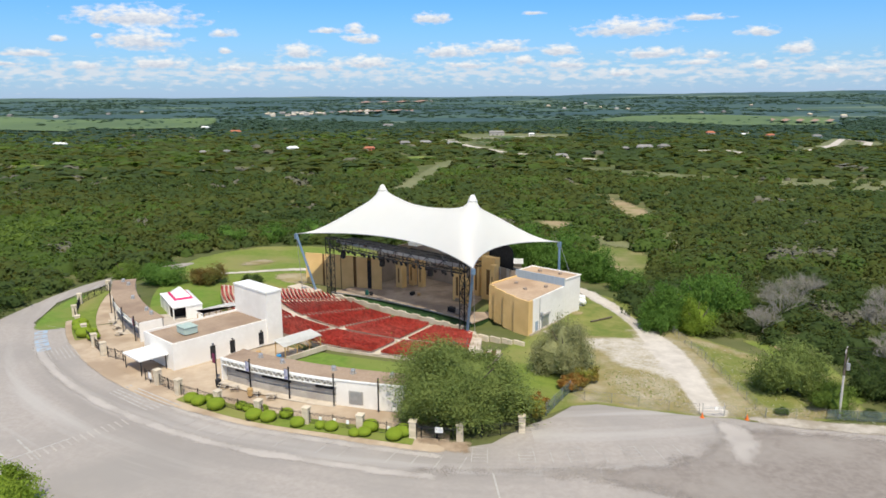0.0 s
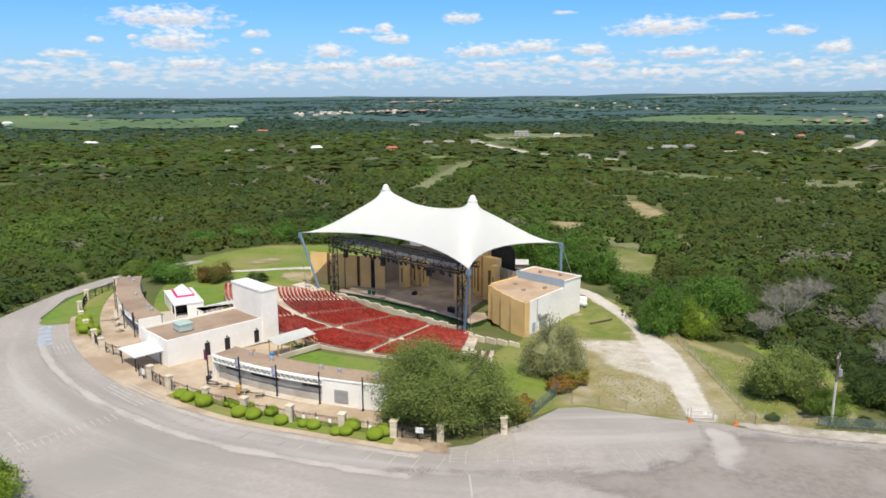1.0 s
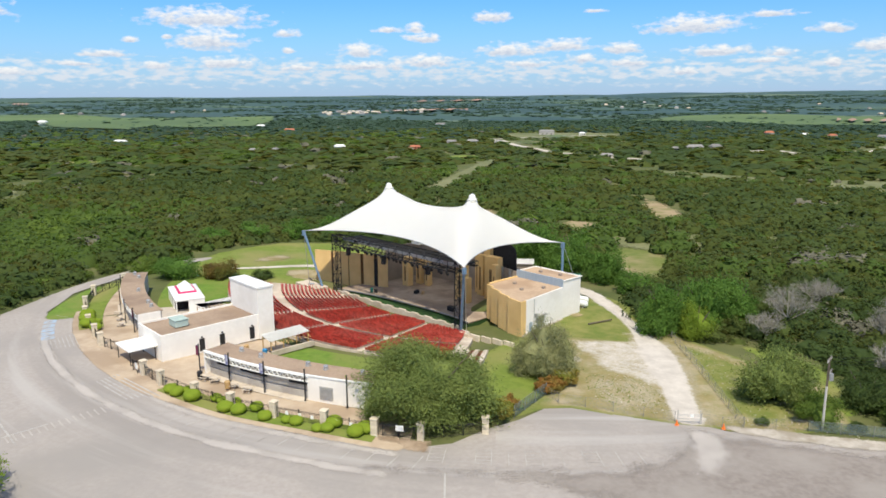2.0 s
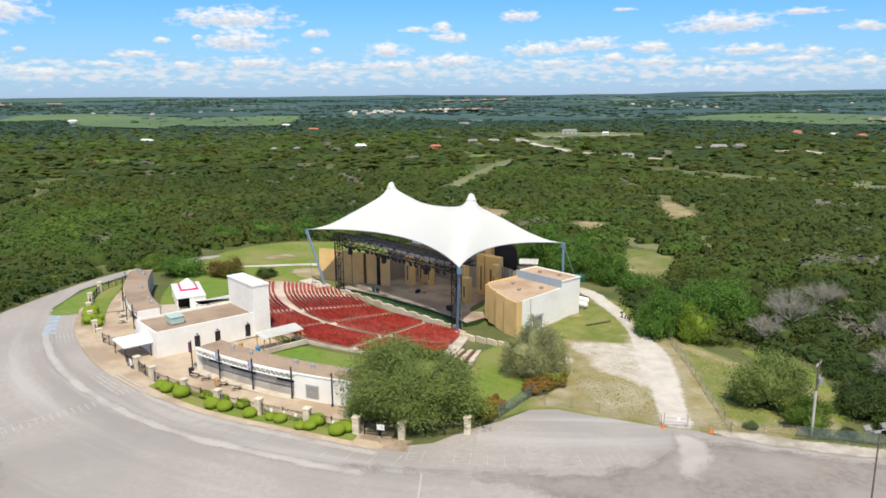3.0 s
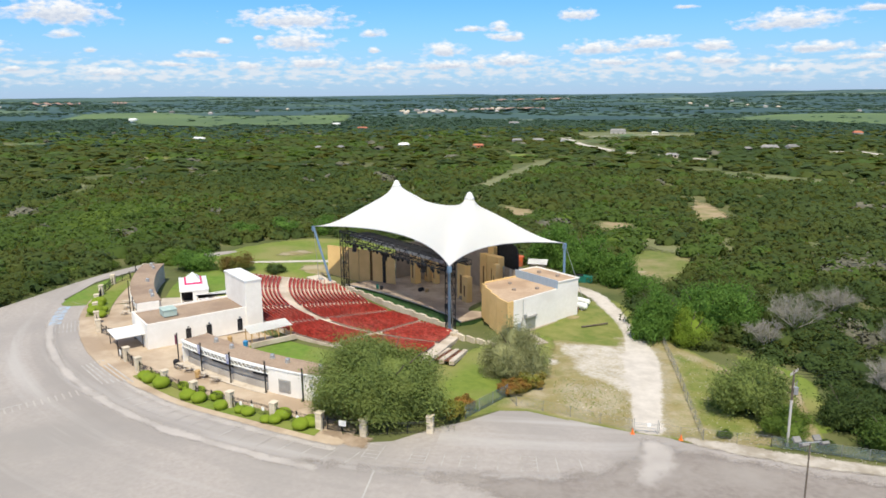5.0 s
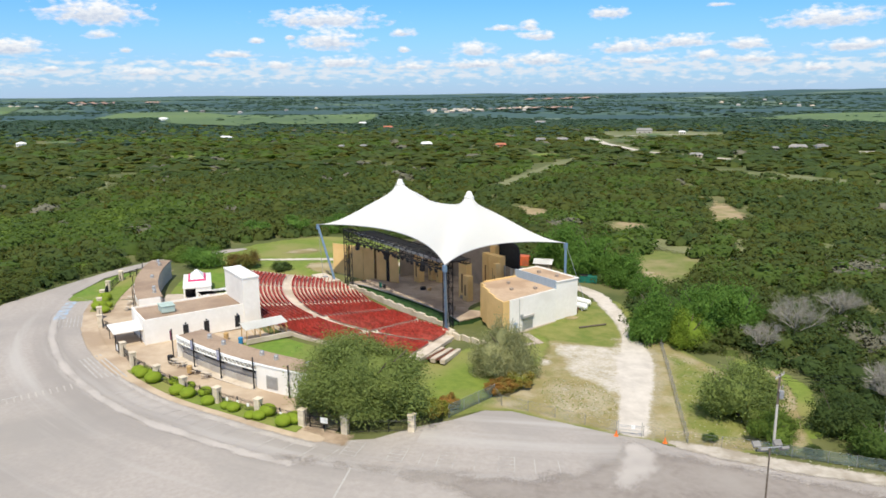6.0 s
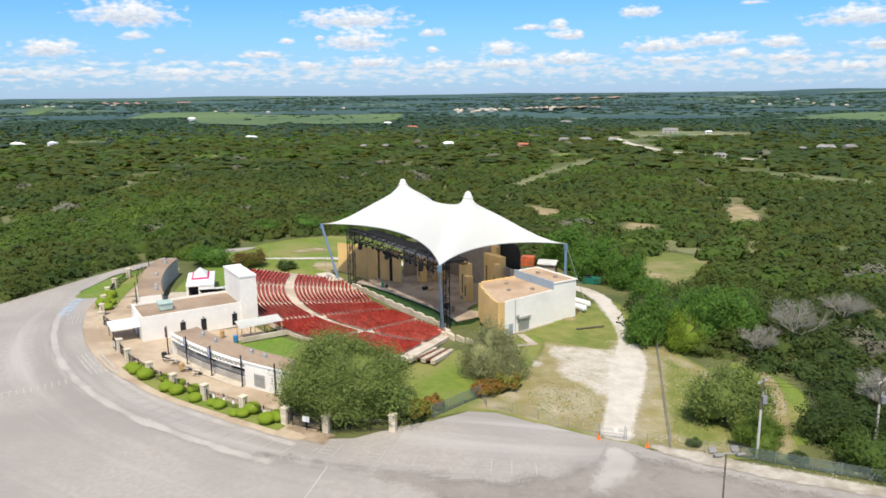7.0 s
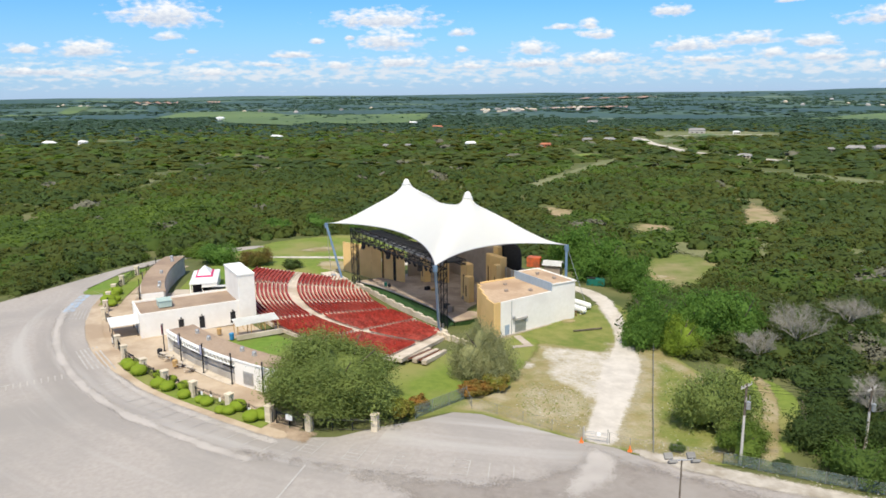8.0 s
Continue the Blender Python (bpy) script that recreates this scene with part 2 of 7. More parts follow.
mat("blue_panel", (0.27, 0.34, 0.42), (0.33, 0.40, 0.48), 1, 0.6, stretch=(3, 3, 0.2))
mat("stage_floor", (0.34, 0.265, 0.20), (0.42, 0.335, 0.26), 0.7, 0.85, (0.25, 0.19, 0.145), 0.2)
mat("stage_back", (0.27, 0.22, 0.18), (0.34, 0.28, 0.225), 0.5, 0.9)
mat("red_plastic", (0.31, 0.033, 0.022), (0.39, 0.048, 0.032), 0.4, 0.5, (0.38, 0.075, 0.055), 0.1, island=0.35)
mat("bare_concrete", (0.52, 0.45, 0.36), (0.60, 0.53, 0.44), 1, 0.9, (0.42, 0.35, 0.27), 0.2, 0.2, 6)
mat("limestone_block", (0.55, 0.47, 0.35), (0.66, 0.58, 0.45), 1.5, 0.9, bump=0.4, bump_scale=5, rnd=0.1)
mat("timber_brown", (0.16, 0.085, 0.045), (0.22, 0.125, 0.07), 3, 0.85, stretch=(1, 1, 6))
mat("timber", (0.42, 0.27, 0.11), (0.5, 0.33, 0.15), 3, 0.8, stretch=(1, 1, 6))
mat("line_paint", (0.47, 0.45, 0.42), (0.38, 0.36, 0.335), 2.5, 0.8, (0.33, 0.31, 0.285), 0.5)
mat("blue_paint", (0.30, 0.42, 0.56), (0.36, 0.44, 0.52), 2.0, 0.8, (0.36, 0.36, 0.36), 0.6)
mat("magenta_paint", (0.62, 0.02, 0.12), (0.66, 0.03, 0.14), 2.0, 0.6)
mat("cedar_leaf", (0.047, 0.082, 0.022), (0.065, 0.104, 0.027), 0.05, 0.9, (0.076, 0.112, 0.030), 0.012, island=0.14)
mat("olive_leaf", (0.072, 0.102, 0.022), (0.098, 0.124, 0.027), 0.06, 0.9, (0.066, 0.102, 0.025), 0.02, island=0.14)
mat("oak_leaf", (0.068, 0.118, 0.022), (0.092, 0.144, 0.028), 0.05, 0.85, island=0.15)
mat("bright_leaf", (0.105, 0.165, 0.026), (0.14, 0.205, 0.034), 0.2, 0.85, island=0.18)
mat("fresh_leaf", (0.085, 0.170, 0.028), (0.115, 0.215, 0.036), 0.3, 0.85, island=0.22)
mat("lime_leaf", (0.17, 0.25, 0.026), (0.22, 0.30, 0.036), 0.3, 0.85, island=0.22)
mat("grey_twig", (0.108, 0.108, 0.072), (0.140, 0.136, 0.094), 0.3, 0.9, island=0.2)
mat("rust_leaf", (0.16, 0.105, 0.03), (0.17, 0.16, 0.035), 0.35, 0.85, (0.115, 0.14, 0.03), 0.3, island=0.3)
mat("olive_bush", (0.19, 0.22, 0.035), (0.29, 0.28, 0.05), 0.5, 0.85, (0.3, 0.2, 0.05), 0.5, island=0.3)
mat("rust_bush", (0.36, 0.17, 0.045), (0.30, 0.22, 0.05), 0.6, 0.85, (0.2, 0.2, 0.045), 0.5, island=0.35)
# bluish green of distant trees: haze put into the leaf colour
mat("hazed_wood", (0.052, 0.098, 0.066), (0.066, 0.116, 0.078), 0.02, 0.95, island=0.1)
mat("live_oak_leaf", (0.150, 0.202, 0.054), (0.210, 0.262, 0.072), 0.35, 0.8, island=0.3)
mat("grey_oak_leaf", (0.25, 0.262, 0.12), (0.33, 0.335, 0.16), 0.35, 0.85, island=0.3)
mat("dark_asphalt", (0.222, 0.193, 0.170), (0.282, 0.25, 0.222), 1.2, 0.9, (0.305, 0.275, 0.245), 0.07, 0.3, 6)
mat("bark", (0.10, 0.08, 0.06), (0.16, 0.13, 0.10), 2, 0.9)
mat("dark_glass", (0.02, 0.022, 0.025), (0.03, 0.03, 0.034), 1, 0.2)
mat("grey_steel", (0.38, 0.39, 0.40), (0.46, 0.47, 0.48), 2, 0.45, metal=0.6)
mat("fence_steel", (0.20, 0.20, 0.19), (0.26, 0.26, 0.245), 2, 0.7)
mat("hedge_leaf", (0.19, 0.27, 0.02), (0.25, 0.33, 0.03), 0.6, 0.8, island=0.25)
mat("turf_fascia", (0.018, 0.05, 0.012), (0.03, 0.07, 0.018), 2, 0.9)

for leaf, tone in (("cedar_leaf", (0.15, 0.18, 0.035)), ("olive_leaf", (0.19, 0.19, 0.04)), ("oak_leaf", (0.16, 0.25, 0.035)), ("live_oak_leaf", (0.24, 0.3, 0.07)), ("grey_oak_leaf", (0.3, 0.32, 0.13)), ("bright_leaf", (0.17, 0.26, 0.04)), ("fresh_leaf", (0.15, 0.28, 0.04)), ("lime_leaf", (0.26, 0.36, 0.04)), ("hazed_wood", (0.07, 0.13, 0.06)), ("hedge_leaf", (0.22, 0.34, 0.03)), ("rust_leaf", (0.3, 0.16, 0.05)), ("olive_bush", (0.34, 0.34, 0.06)), ("rust_bush", (0.45, 0.22, 0.06))):
    translucent(leaf, tone, 0.4)
# far land with aerial haze put into its base colours
mat("hazed_plain", (0.040, 0.082, 0.074), (0.050, 0.098, 0.085), 0.004, 0.95, (0.066, 0.112, 0.080), 0.0016)


def patchwork(name, size, tones):
    """Fields, pastures and woodlots on the plain, each plot with one of the tones."""
    nt = MATS[name].node_tree
    bs = nt.nodes["Principled BSDF"]
    was = bs.inputs["Base Color"].links[0].from_socket
    co = nt.nodes.new("ShaderNodeTexCoord")
    mp = nt.nodes.new("ShaderNodeMapping")
    mp.inputs["Scale"].default_value, mp.inputs["Rotation"].default_value = (0.45 / size, 1.0 / size, 0.0), (0, 0, 0.2)
    nt.links.new(co.outputs["Object"], mp.inputs[0])
    vo = nt.nodes.new("ShaderNodeTexVoronoi")
    vo.inputs["Scale"].default_value = 1.0
    nt.links.new(mp.outputs[0], vo.inputs["Vector"])
    sep = nt.nodes.new("ShaderNodeSeparateColor")
    nt.links.new(vo.outputs["Color"], sep.inputs[0])
    cr = nt.nodes.new("ShaderNodeValToRGB")
    cr.color_ramp.interpolation = "CONSTANT"
    els = cr.color_ramp.elements
    while len(els) < len(tones):
        els.new(0.5)
    for e, (at, tone) in zip(els, tones):
        e.position, e.color = at, (*tone, 1)
    nt.links.new(sep.outputs[0], cr.inputs[0])
    mx = nt.nodes.new("ShaderNodeMix")
    mx.data_type = "RGBA"
    mx.inputs["Factor"].default_value = 0.72
    nt.links.new(was, mx.inputs["A"])
    nt.links.new(cr.outputs[0], mx.inputs["B"])
    nt.links.new(mx.outputs["Result"], bs.inputs["Base Color"])


# plot tones carry the teal of distance haze
patchwork("hazed_plain", 150.0, ((0.0, (0.032, 0.072, 0.078)), (0.34, (0.048, 0.094, 0.086)), (0.56, (0.038, 0.082, 0.082)), (0.76, (0.068, 0.118, 0.086)), (0.9, (0.11, 0.165, 0.09)), (0.97, (0.14, 0.19, 0.12))))
mat("far_field", (0.105, 0.165, 0.058), (0.135, 0.195, 0.072), 0.006, 0.95, (0.085, 0.135, 0.06), 0.003)
mat("far_earth", (0.30, 0.19, 0.135), (0.36, 0.25, 0.19), 0.01, 0.95)
mat("scrub_grass", (0.15, 0.165, 0.07), (0.20, 0.205, 0.10), 0.12, 0.95, (0.12, 0.14, 0.05), 0.03, 0.4, 2)
mat("pale_gutter", (0.415, 0.382, 0.348), (0.46, 0.422, 0.386), 0.8, 0.9, (0.375, 0.345, 0.314), 0.2, 0.2, 5)
mat("grey_wall", (0.36, 0.34, 0.32), (0.44, 0.42, 0.39), 0.8, 0.85)
mat("stall_wall", (0.40, 0.37, 0.335), (0.47, 0.435, 0.395), 0.9, 0.85, (0.34, 0.31, 0.28), 0.4)
mat("fresh_lawn", (0.105, 0.185, 0.022), (0.145, 0.235, 0.032), 0.8, 0.95, (0.17, 0.215, 0.045), 0.12, 0.5, 6)
mat("roof_grey", (0.20, 0.195, 0.185), (0.27, 0.26, 0.245), 0.6, 0.9, rnd=0.2)
mat("roof_red", (0.40, 0.14, 0.08), (0.46, 0.18, 0.1), 0.6, 0.8)
mat("orange_plastic", (0.75, 0.16, 0.03), (0.8, 0.2, 0.04), 2, 0.5)
mat("rusty_orange", (0.58, 0.13, 0.045), (0.48, 0.1, 0.04), 1.5, 0.6, (0.3, 0.1, 0.05), 0.8)
mat("blue_plastic", (0.03, 0.2, 0.45), (0.04, 0.25, 0.5), 2, 0.5)
mat("green_paint", (0.01, 0.13, 0.10), (0.02, 0.16, 0.12), 2, 0.5)
mat("unit_green", (0.36, 0.46, 0.42), (0.44, 0.54, 0.49), 1.0, 0.7)
mat("banner_red", (0.20, 0.035, 0.06), (0.14, 0.03, 0.09), 0.9, 0.7)
mat("banner_blue", (0.08, 0.09, 0.25), (0.55, 0.55, 0.62), 1.4, 0.7)
mat("red_mulch", (0.24, 0.10, 0.06), (0.32, 0.15, 0.09), 3, 0.95, bump=0.4)
mat("windscreen", (0.17, 0.22, 0.20), (0.22, 0.28, 0.25), 1.0, 0.8)
mat("pole_wood", (0.44, 0.42, 0.385), (0.54, 0.515, 0.475), 2, 0.9, stretch=(4, 4, 0.3))

mat("brown_bank", (0.30, 0.225, 0.12), (0.38, 0.30, 0.18), 0.3, 0.95, (0.22, 0.2, 0.08), 0.1, 0.4, 3)


def gauzy(name, weight):
    """Woven cloth that lets part of the view through."""
    nt = MATS[name].node_tree
    tr = nt.nodes.new("ShaderNodeBsdfTransparent")
    mx = nt.nodes.new("ShaderNodeMixShader")
    mx.inputs[0].default_value = weight
    nt.links.new(nt.nodes["Principled BSDF"].outputs[0], mx.inputs[1])
    nt.links.new(tr.outputs[0], mx.inputs[2])
    nt.links.new(mx.outputs[0], nt.nodes["Material Output"].inputs["Surface"])


gauzy("windscreen", 0.5)

# ---- ground heights ----
V = pose(-3.5, 157.0, 0, 0, 0, -43.1)  # the venue's own axes: x across the stage, y upstage
VI = V.inverted()
CY = 21.5  # the rings of seats, stalls and fence are struck from (0, CY)
LEVELS = [(7, 79, -.95), (-27, 88, -.6), (-41, 97, -.4), (19, 98, -.8), (35, 98, -1.7), (40, 97, -1.9), (37, 137, -2.3), (28, 147, -1.4), (17, 130, -1.9), (-12, 165, -3.4),
          (5, 135, -2.4), (-27, 162, -2.4), (55, 95, -1.6), (-40, 107, .2), (-15, 97, .1), (-52, 122, .2), (-45, 171, -.6), (-65, 155, -.4), (44, 184, -2.5), (75, 300, -4),
          (-10, 112, .2), (24, 112, -1.0), (-140, 300, -3), (0, 20, -1.2), (60, 60, -1.6), (-80, 60, -.8), (-84, 130, -.6), (-30, 210, -2.5), (120, 130, -3.0)]
LV = np.array(LEVELS, float)


def to_venue(x, y):
    c, s = math.cos(radians(43.1)), math.sin(radians(43.1))
    dx, dy = x + 3.5, y - 157.0
    return c * dx - s * dy, s * dx + c * dy


def smooth(e0, e1, x):
    t = np.clip((x - e0) / (e1 - e0), 0, 1)
    return t * t * (3 - 2 * t)


def bowl(r):
    return 0.4 + (r - 60) * 0.115


def gz(x, y):
    """The ground's height."""
    x, y = np.asarray(x, float), np.asarray(y, float)
    d2 = (x[..., None] - LV[:, 0]) ** 2 + (y[..., None] - LV[:, 1]) ** 2
    w = 1 / (d2 + 60) ** 1.6
    near = (w * LV[:, 2]).sum(-1) / w.sum(-1)
    dist = np.hypot(x, y)
    far = -5 - 4 * smooth(400, 900, dist) + 26 * smooth(1800, 4800, dist)
    bearing = np.degrees(np.arctan2(x, y))
    far = far + (21 * smooth(2, 30, bearing) + 10 * smooth(-60, -30, bearing)) * smooth(2600, 4600, dist)
    far = far + smooth(500, 1500, dist) * 5 * (np.sin(x / 310 + 1.3) * np.sin(y / 270) + 0.6 * np.sin(x / 140 - y / 190))
    z = near + (far - near) * smooth(230, 520, dist)
    p, v = to_venue(x, y)
    r, ang = np.hypot(p, CY - v), np.abs(np.degrees(np.arctan2(p, CY - v)))
    inside = (1 - smooth(38.5, 50, ang)) * (1 - smooth(60.2, 62.5, r)) * smooth(26, 30, r)
    return z + (np.minimum(bowl(r) - 0.35, z) - z) * inside


def obj(name, verts, faces, material, parent=None, label="", category="", kind="", matrix=None, smooth_faces=False, mats=None, mat_ids=None):
    me = bpy.data.meshes.new(name)
    me.from_pydata([tuple(v) for v in verts], [], [tuple(f) for f in faces])
    for k in (mats or [material]):
        me.materials.append(MATS[k])
    if mat_ids is not None:
        me.polygons.foreach_set("material_index", np.asarray(mat_ids, np.int32))
    if smooth_faces:
        me.polygons.foreach_set("use_smooth", np.ones(len(me.polygons), bool))
    me.update()
    ob = new(name, me)
    if parent is not None:
        ob.parent = parent
    if matrix is not None:
        ob.matrix_basis = matrix
    return tagged(ob, label, category, "", kind)


def part(name, bm, material, parent, label="", at=None, shade=False):
    me = bpy.data.meshes.new(name)
    bm.to_mesh(me)
    bm.free()
    me.materials.append(MATS[material])
    if shade:
        me.polygons.foreach_set("use_smooth", np.ones(len(me.polygons), bool))
    ob = new(name, me)
    ob.parent = parent
    if at is not None:
        ob.matrix_basis = at
    return tagged(ob, label)


def thing(name, m, label, category, group="", kind=""):
    ob = new(name)
    ob.empty_display_size = 0.3
    ob.matrix_basis = m
    return tagged(ob, label, category, group, kind)


def box(x0, x1, y0, y1, z0, z1, bevel=0.0, bm=None):
    bm = bm or bmesh.new()
    vs = [bm.verts.new((x, y, z)) for z in (z0, z1) for x, y in ((x0, y0), (x1, y0), (x1, y1), (x0, y1))]
    fs = [bm.faces.new([vs[i] for i in q]) for q in ((3, 2, 1, 0), (4, 5, 6, 7), (0, 1, 5, 4), (1, 2, 6, 5), (2, 3, 7, 6), (3, 0, 4, 7))]
    if bevel:
        bmesh.ops.bevel(bm, geom=list({e for f in fs for e in f.edges}), offset=bevel, segments=1, affect="EDGES")
    return bm


def bar(a, b, r, n=6, bm=None, r2=None):
    """A round bar from a to b."""
    bm = bm or bmesh.new()
    a, b = Vector(a), Vector(b)
    q = (b - a).to_track_quat("Z", "Y")
    rings = []
    for c, rr in ((a, r), (b, r if r2 is None else r2)):
        rings.append([bm.verts.new(c + q @ Vector((rr * math.cos(2 * math.pi * k / n), rr * math.sin(2 * math.pi * k / n), 0))) for k in range(n)])
    for k in range(n):
        bm.faces.new((rings[0][k], rings[0][(k + 1) % n], rings[1][(k + 1) % n], rings[1][k]))
    bm.faces.new(rings[0][::-1])
    bm.faces.new(rings[1])
    return bm


def polar(r, deg, z=0.0):
    """A place on the venue's rings: radius, and degrees towards +x."""
    return Vector((r * math.sin(radians(deg)), CY - r * math.cos(radians(deg)), z))


def prism(pts, z0, z1, bm=None):
    """An upright block on a plan outline (counter-clockwise)."""
    bm = bm or bmesh.new()
    lo = [bm.verts.new((x, y, z0)) for x, y in pts]
    hi = [bm.verts.new((x, y, z1)) for x, y in pts]
    n = len(pts)
    bm.faces.new(lo[::-1])
    bm.faces.new(hi)
    for k in range(n):
        bm.faces.new((lo[k], lo[(k + 1) % n], hi[(k + 1) % n], hi[k]))
    return bm


def arc_block(r0, r1, a0, a1, z0, z1, step=1.5, bm=None):
    n = max(1, int(round((a1 - a0) / step)))
    bm = bm or bmesh.new()
    cols = []
    for k in range(n + 1):
        a = a0 + (a1 - a0) * k / n
        cols.append([bm.verts.new(polar(r, a, z)) for r, z in ((r0, z0), (r1, z0), (r1, z1), (r0, z1))])
    for c, d in zip(cols, cols[1:]):
        for k in range(4):
            bm.faces.new((c[k], c[(k + 1) % 4], d[(k + 1) % 4], d[k]))
    bm.faces.new(cols[0][::-1])
    bm.faces.new(cols[-1])
    bmesh.ops.recalc_face_normals(bm, faces=bm.faces[:])
    return bm


from mathutils.geometry import delaunay_2d_cdt


def inside(poly, x, y):
    c = np.zeros(np.shape(x), bool)
    n = len(poly)
    for k in range(n):
        (x0, y0), (x1, y1) = poly[k], poly[(k + 1) % n]
        hit = (y0 > y) != (y1 > y)
        with np.errstate(divide="ignore", invalid="ignore"):
            c ^= hit & (x < (x1 - x0) * (y - y0) / (y1 - y0 + 1e-12) + x0)
    return c


def rounded(poly, times=2):
    for _ in range(times):
        poly = [((1 - t) * a[0] + t * b[0], (1 - t) * a[1] + t * b[1]) for a, b in zip(poly, poly[1:] + poly[:1]) for t in (0.25, 0.75)]
    return poly


def ragged(poly, amount, step):
    """The outline broken up by noise."""
    out = []
    for a, b in zip(poly, poly[1:] + poly[:1]):
        n = max(1, int(math.hypot(b[0] - a[0], b[1] - a[1]) / step))
        for k in range(n):
            x, y = a[0] + (b[0] - a[0]) * k / n, a[1] + (b[1] - a[1]) * k / n
            s = noise.noise_vector((x * 0.35, y * 0.35, 3.1)) + 0.5 * noise.noise_vector((x * 1.1, y * 1.1, 7.7))
            out.append((x + s.x * amount, y + s.y * amount))
    return out


def soft_edged(material, width):
    """A copy of a ground material that thins out raggedly towards the sheet's edge."""
    key = "%s_thin_%g" % (material, width)
    if key not in MATS:
        mt = MATS[material].copy()
        mt.name = key
        nt = mt.node_tree
        at = nt.nodes.new("ShaderNodeAttribute")
        at.attribute_name = "inset"
        co = nt.nodes.new("ShaderNodeTexCoord")

        def grain(scale, detail):
            nz = nt.nodes.new("ShaderNodeTexNoise")
            nz.inputs["Scale"].default_value, nz.inputs["Detail"].default_value, nz.inputs["Roughness"].default_value = scale, detail, 0.6
            nt.links.new(co.outputs["Object"], nz.inputs["Vector"])
            return nz.outputs["Fac"]

        def calc(op, x, y, z=0.0):
            n = nt.nodes.new("ShaderNodeMath")
            n.operation = op
            for k, v in enumerate((x, y, z)):
                if isinstance(v, float):
                    n.inputs[k].default_value = v
                else:
                    nt.links.new(v, n.inputs[k])
            return n.outputs[0]

        # broad tongues and fine grains of the cover: each spot is covered or bare
        rough = calc("MULTIPLY_ADD", grain(1.6 / max(width, 0.5), 3.0), 0.9, 0.0)
        rough = calc("MULTIPLY_ADD", grain(min(9.0, 14.0 / width ** 0.5) if width < 8 else 1.2, 2.0), 1.5, calc("SUBTRACT", rough, 0.72))
        reach = calc("MULTIPLY_ADD", at.outputs["Fac"], 1.0 / width, 0.0)
        c = nt.nodes.new("ShaderNodeMapRange")
        c.inputs["From Min"].default_value, c.inputs["From Max"].default_value = -0.015, 0.015
        nt.links.new(calc("SUBTRACT", reach, rough), c.inputs["Value"])
        tr = nt.nodes.new("ShaderNodeBsdfTransparent")
        mx = nt.nodes.new("ShaderNodeMixShader")
        nt.links.new(c.outputs[0], mx.inputs[0])
        nt.links.new(tr.outputs[0], mx.inputs[1])
        nt.links.new(nt.nodes["Principled BSDF"].outputs[0], mx.inputs[2])
        nt.links.new(mx.outputs[0], nt.nodes["Material Output"].inputs["Surface"])
        MATS[key] = mt
    return key


def edge_distance(poly, x, y):
    best = np.full(len(x), 1e9)
    for (x0, y0), (x1, y1) in zip(poly, poly[1:] + poly[:1]):
        dx, dy = x1 - x0, y1 - y0
        t = np.clip(((x - x0) * dx + (y - y0) * dy) / (dx * dx + dy * dy + 1e-12), 0, 1)
        best = np.minimum(best, np.hypot(x - x0 - t * dx, y - y0 - t * dy))
    return best


def sheet(name, poly, lift, material, label, category, cell=3.0, kind="structure", flat=None, soft=0.0):
    """A sheet of ground cover laid over the ground."""
    xs, ys = [p[0] for p in poly], [p[1] for p in poly]
    gx, gy = np.meshgrid(np.arange(min(xs), max(xs), cell) + cell / 2, np.arange(min(ys), max(ys), cell) + cell / 2)
    keep = inside(poly, gx, gy)
    pts = [Vector(p) for p in poly] + [Vector(p) for p in zip(gx[keep], gy[keep])]
    vs, _, fs, *_ = delaunay_2d_cdt(pts, [], [list(range(len(poly)))], 1, 1e-4)
    x, y = np.array([v.x for v in vs]), np.array([v.y for v in vs])
    z = gz(x, y) + lift if flat is None else np.full(len(x), flat)
    ob = obj(name, np.c_[x, y, z], fs, soft_edged(material, soft) if soft else material, label=label, category=category, kind=kind)
    if soft:
        ob.data.attributes.new("inset", "FLOAT", "POINT").data.foreach_set("value", edge_distance(list(poly), x, y).astype(np.float32))
    return ob


def world_xy(p):
    q = V @ Vector((p[0], p[1], 0))
    return (q.x, q.y)


def ring_poly(r0, r1, a0, a1, step=2.0):
    n = max(1, int((a1 - a0) / step))
    angs = [a0 + (a1 - a0) * k / n for k in range(n + 1)]
    return [world_xy(polar(r1, a)) for a in angs] + [world_xy(polar(r0, a)) for a in reversed(angs)]


# ---- ground, to the horizon ----
def ground():
    steps = [3.0 * 1.09 ** k for k in range(200)]
    up, v = [], 0.0
    for st in steps:
        v += st
        up.append(v)
        if v > 5200:
            break
    up = np.array(up)
    x0, x1, y0, y1 = -100, 90, -30, 220
    gx = np.r_[(x0 - up)[::-1], np.arange(x0, x1 + 0.1, 2.5), x1 + up]
    gy = np.r_[(y0 - up)[::-1], np.arange(y0, y1 + 0.1, 2.5), y1 + up]
    X, Y = np.meshgrid(gx, gy)
    Z = gz(X, Y)
    n, mrows = len(gx), len(gy)
    idx = np.arange(n * mrows).reshape(mrows, n)
    faces = np.stack([idx[:-1, :-1], idx[:-1, 1:], idx[1:, 1:], idx[1:, :-1]], -1).reshape(-1, 4)
    # beyond 1100 m the ground takes the haze-tinted colour
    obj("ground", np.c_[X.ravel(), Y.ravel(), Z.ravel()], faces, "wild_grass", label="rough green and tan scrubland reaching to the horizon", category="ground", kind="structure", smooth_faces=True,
        mats=["wild_grass", "hazed_plain"], mat_ids=(np.hypot(X, Y)[:-1, :-1].ravel() > 1100).astype(int))


ground()

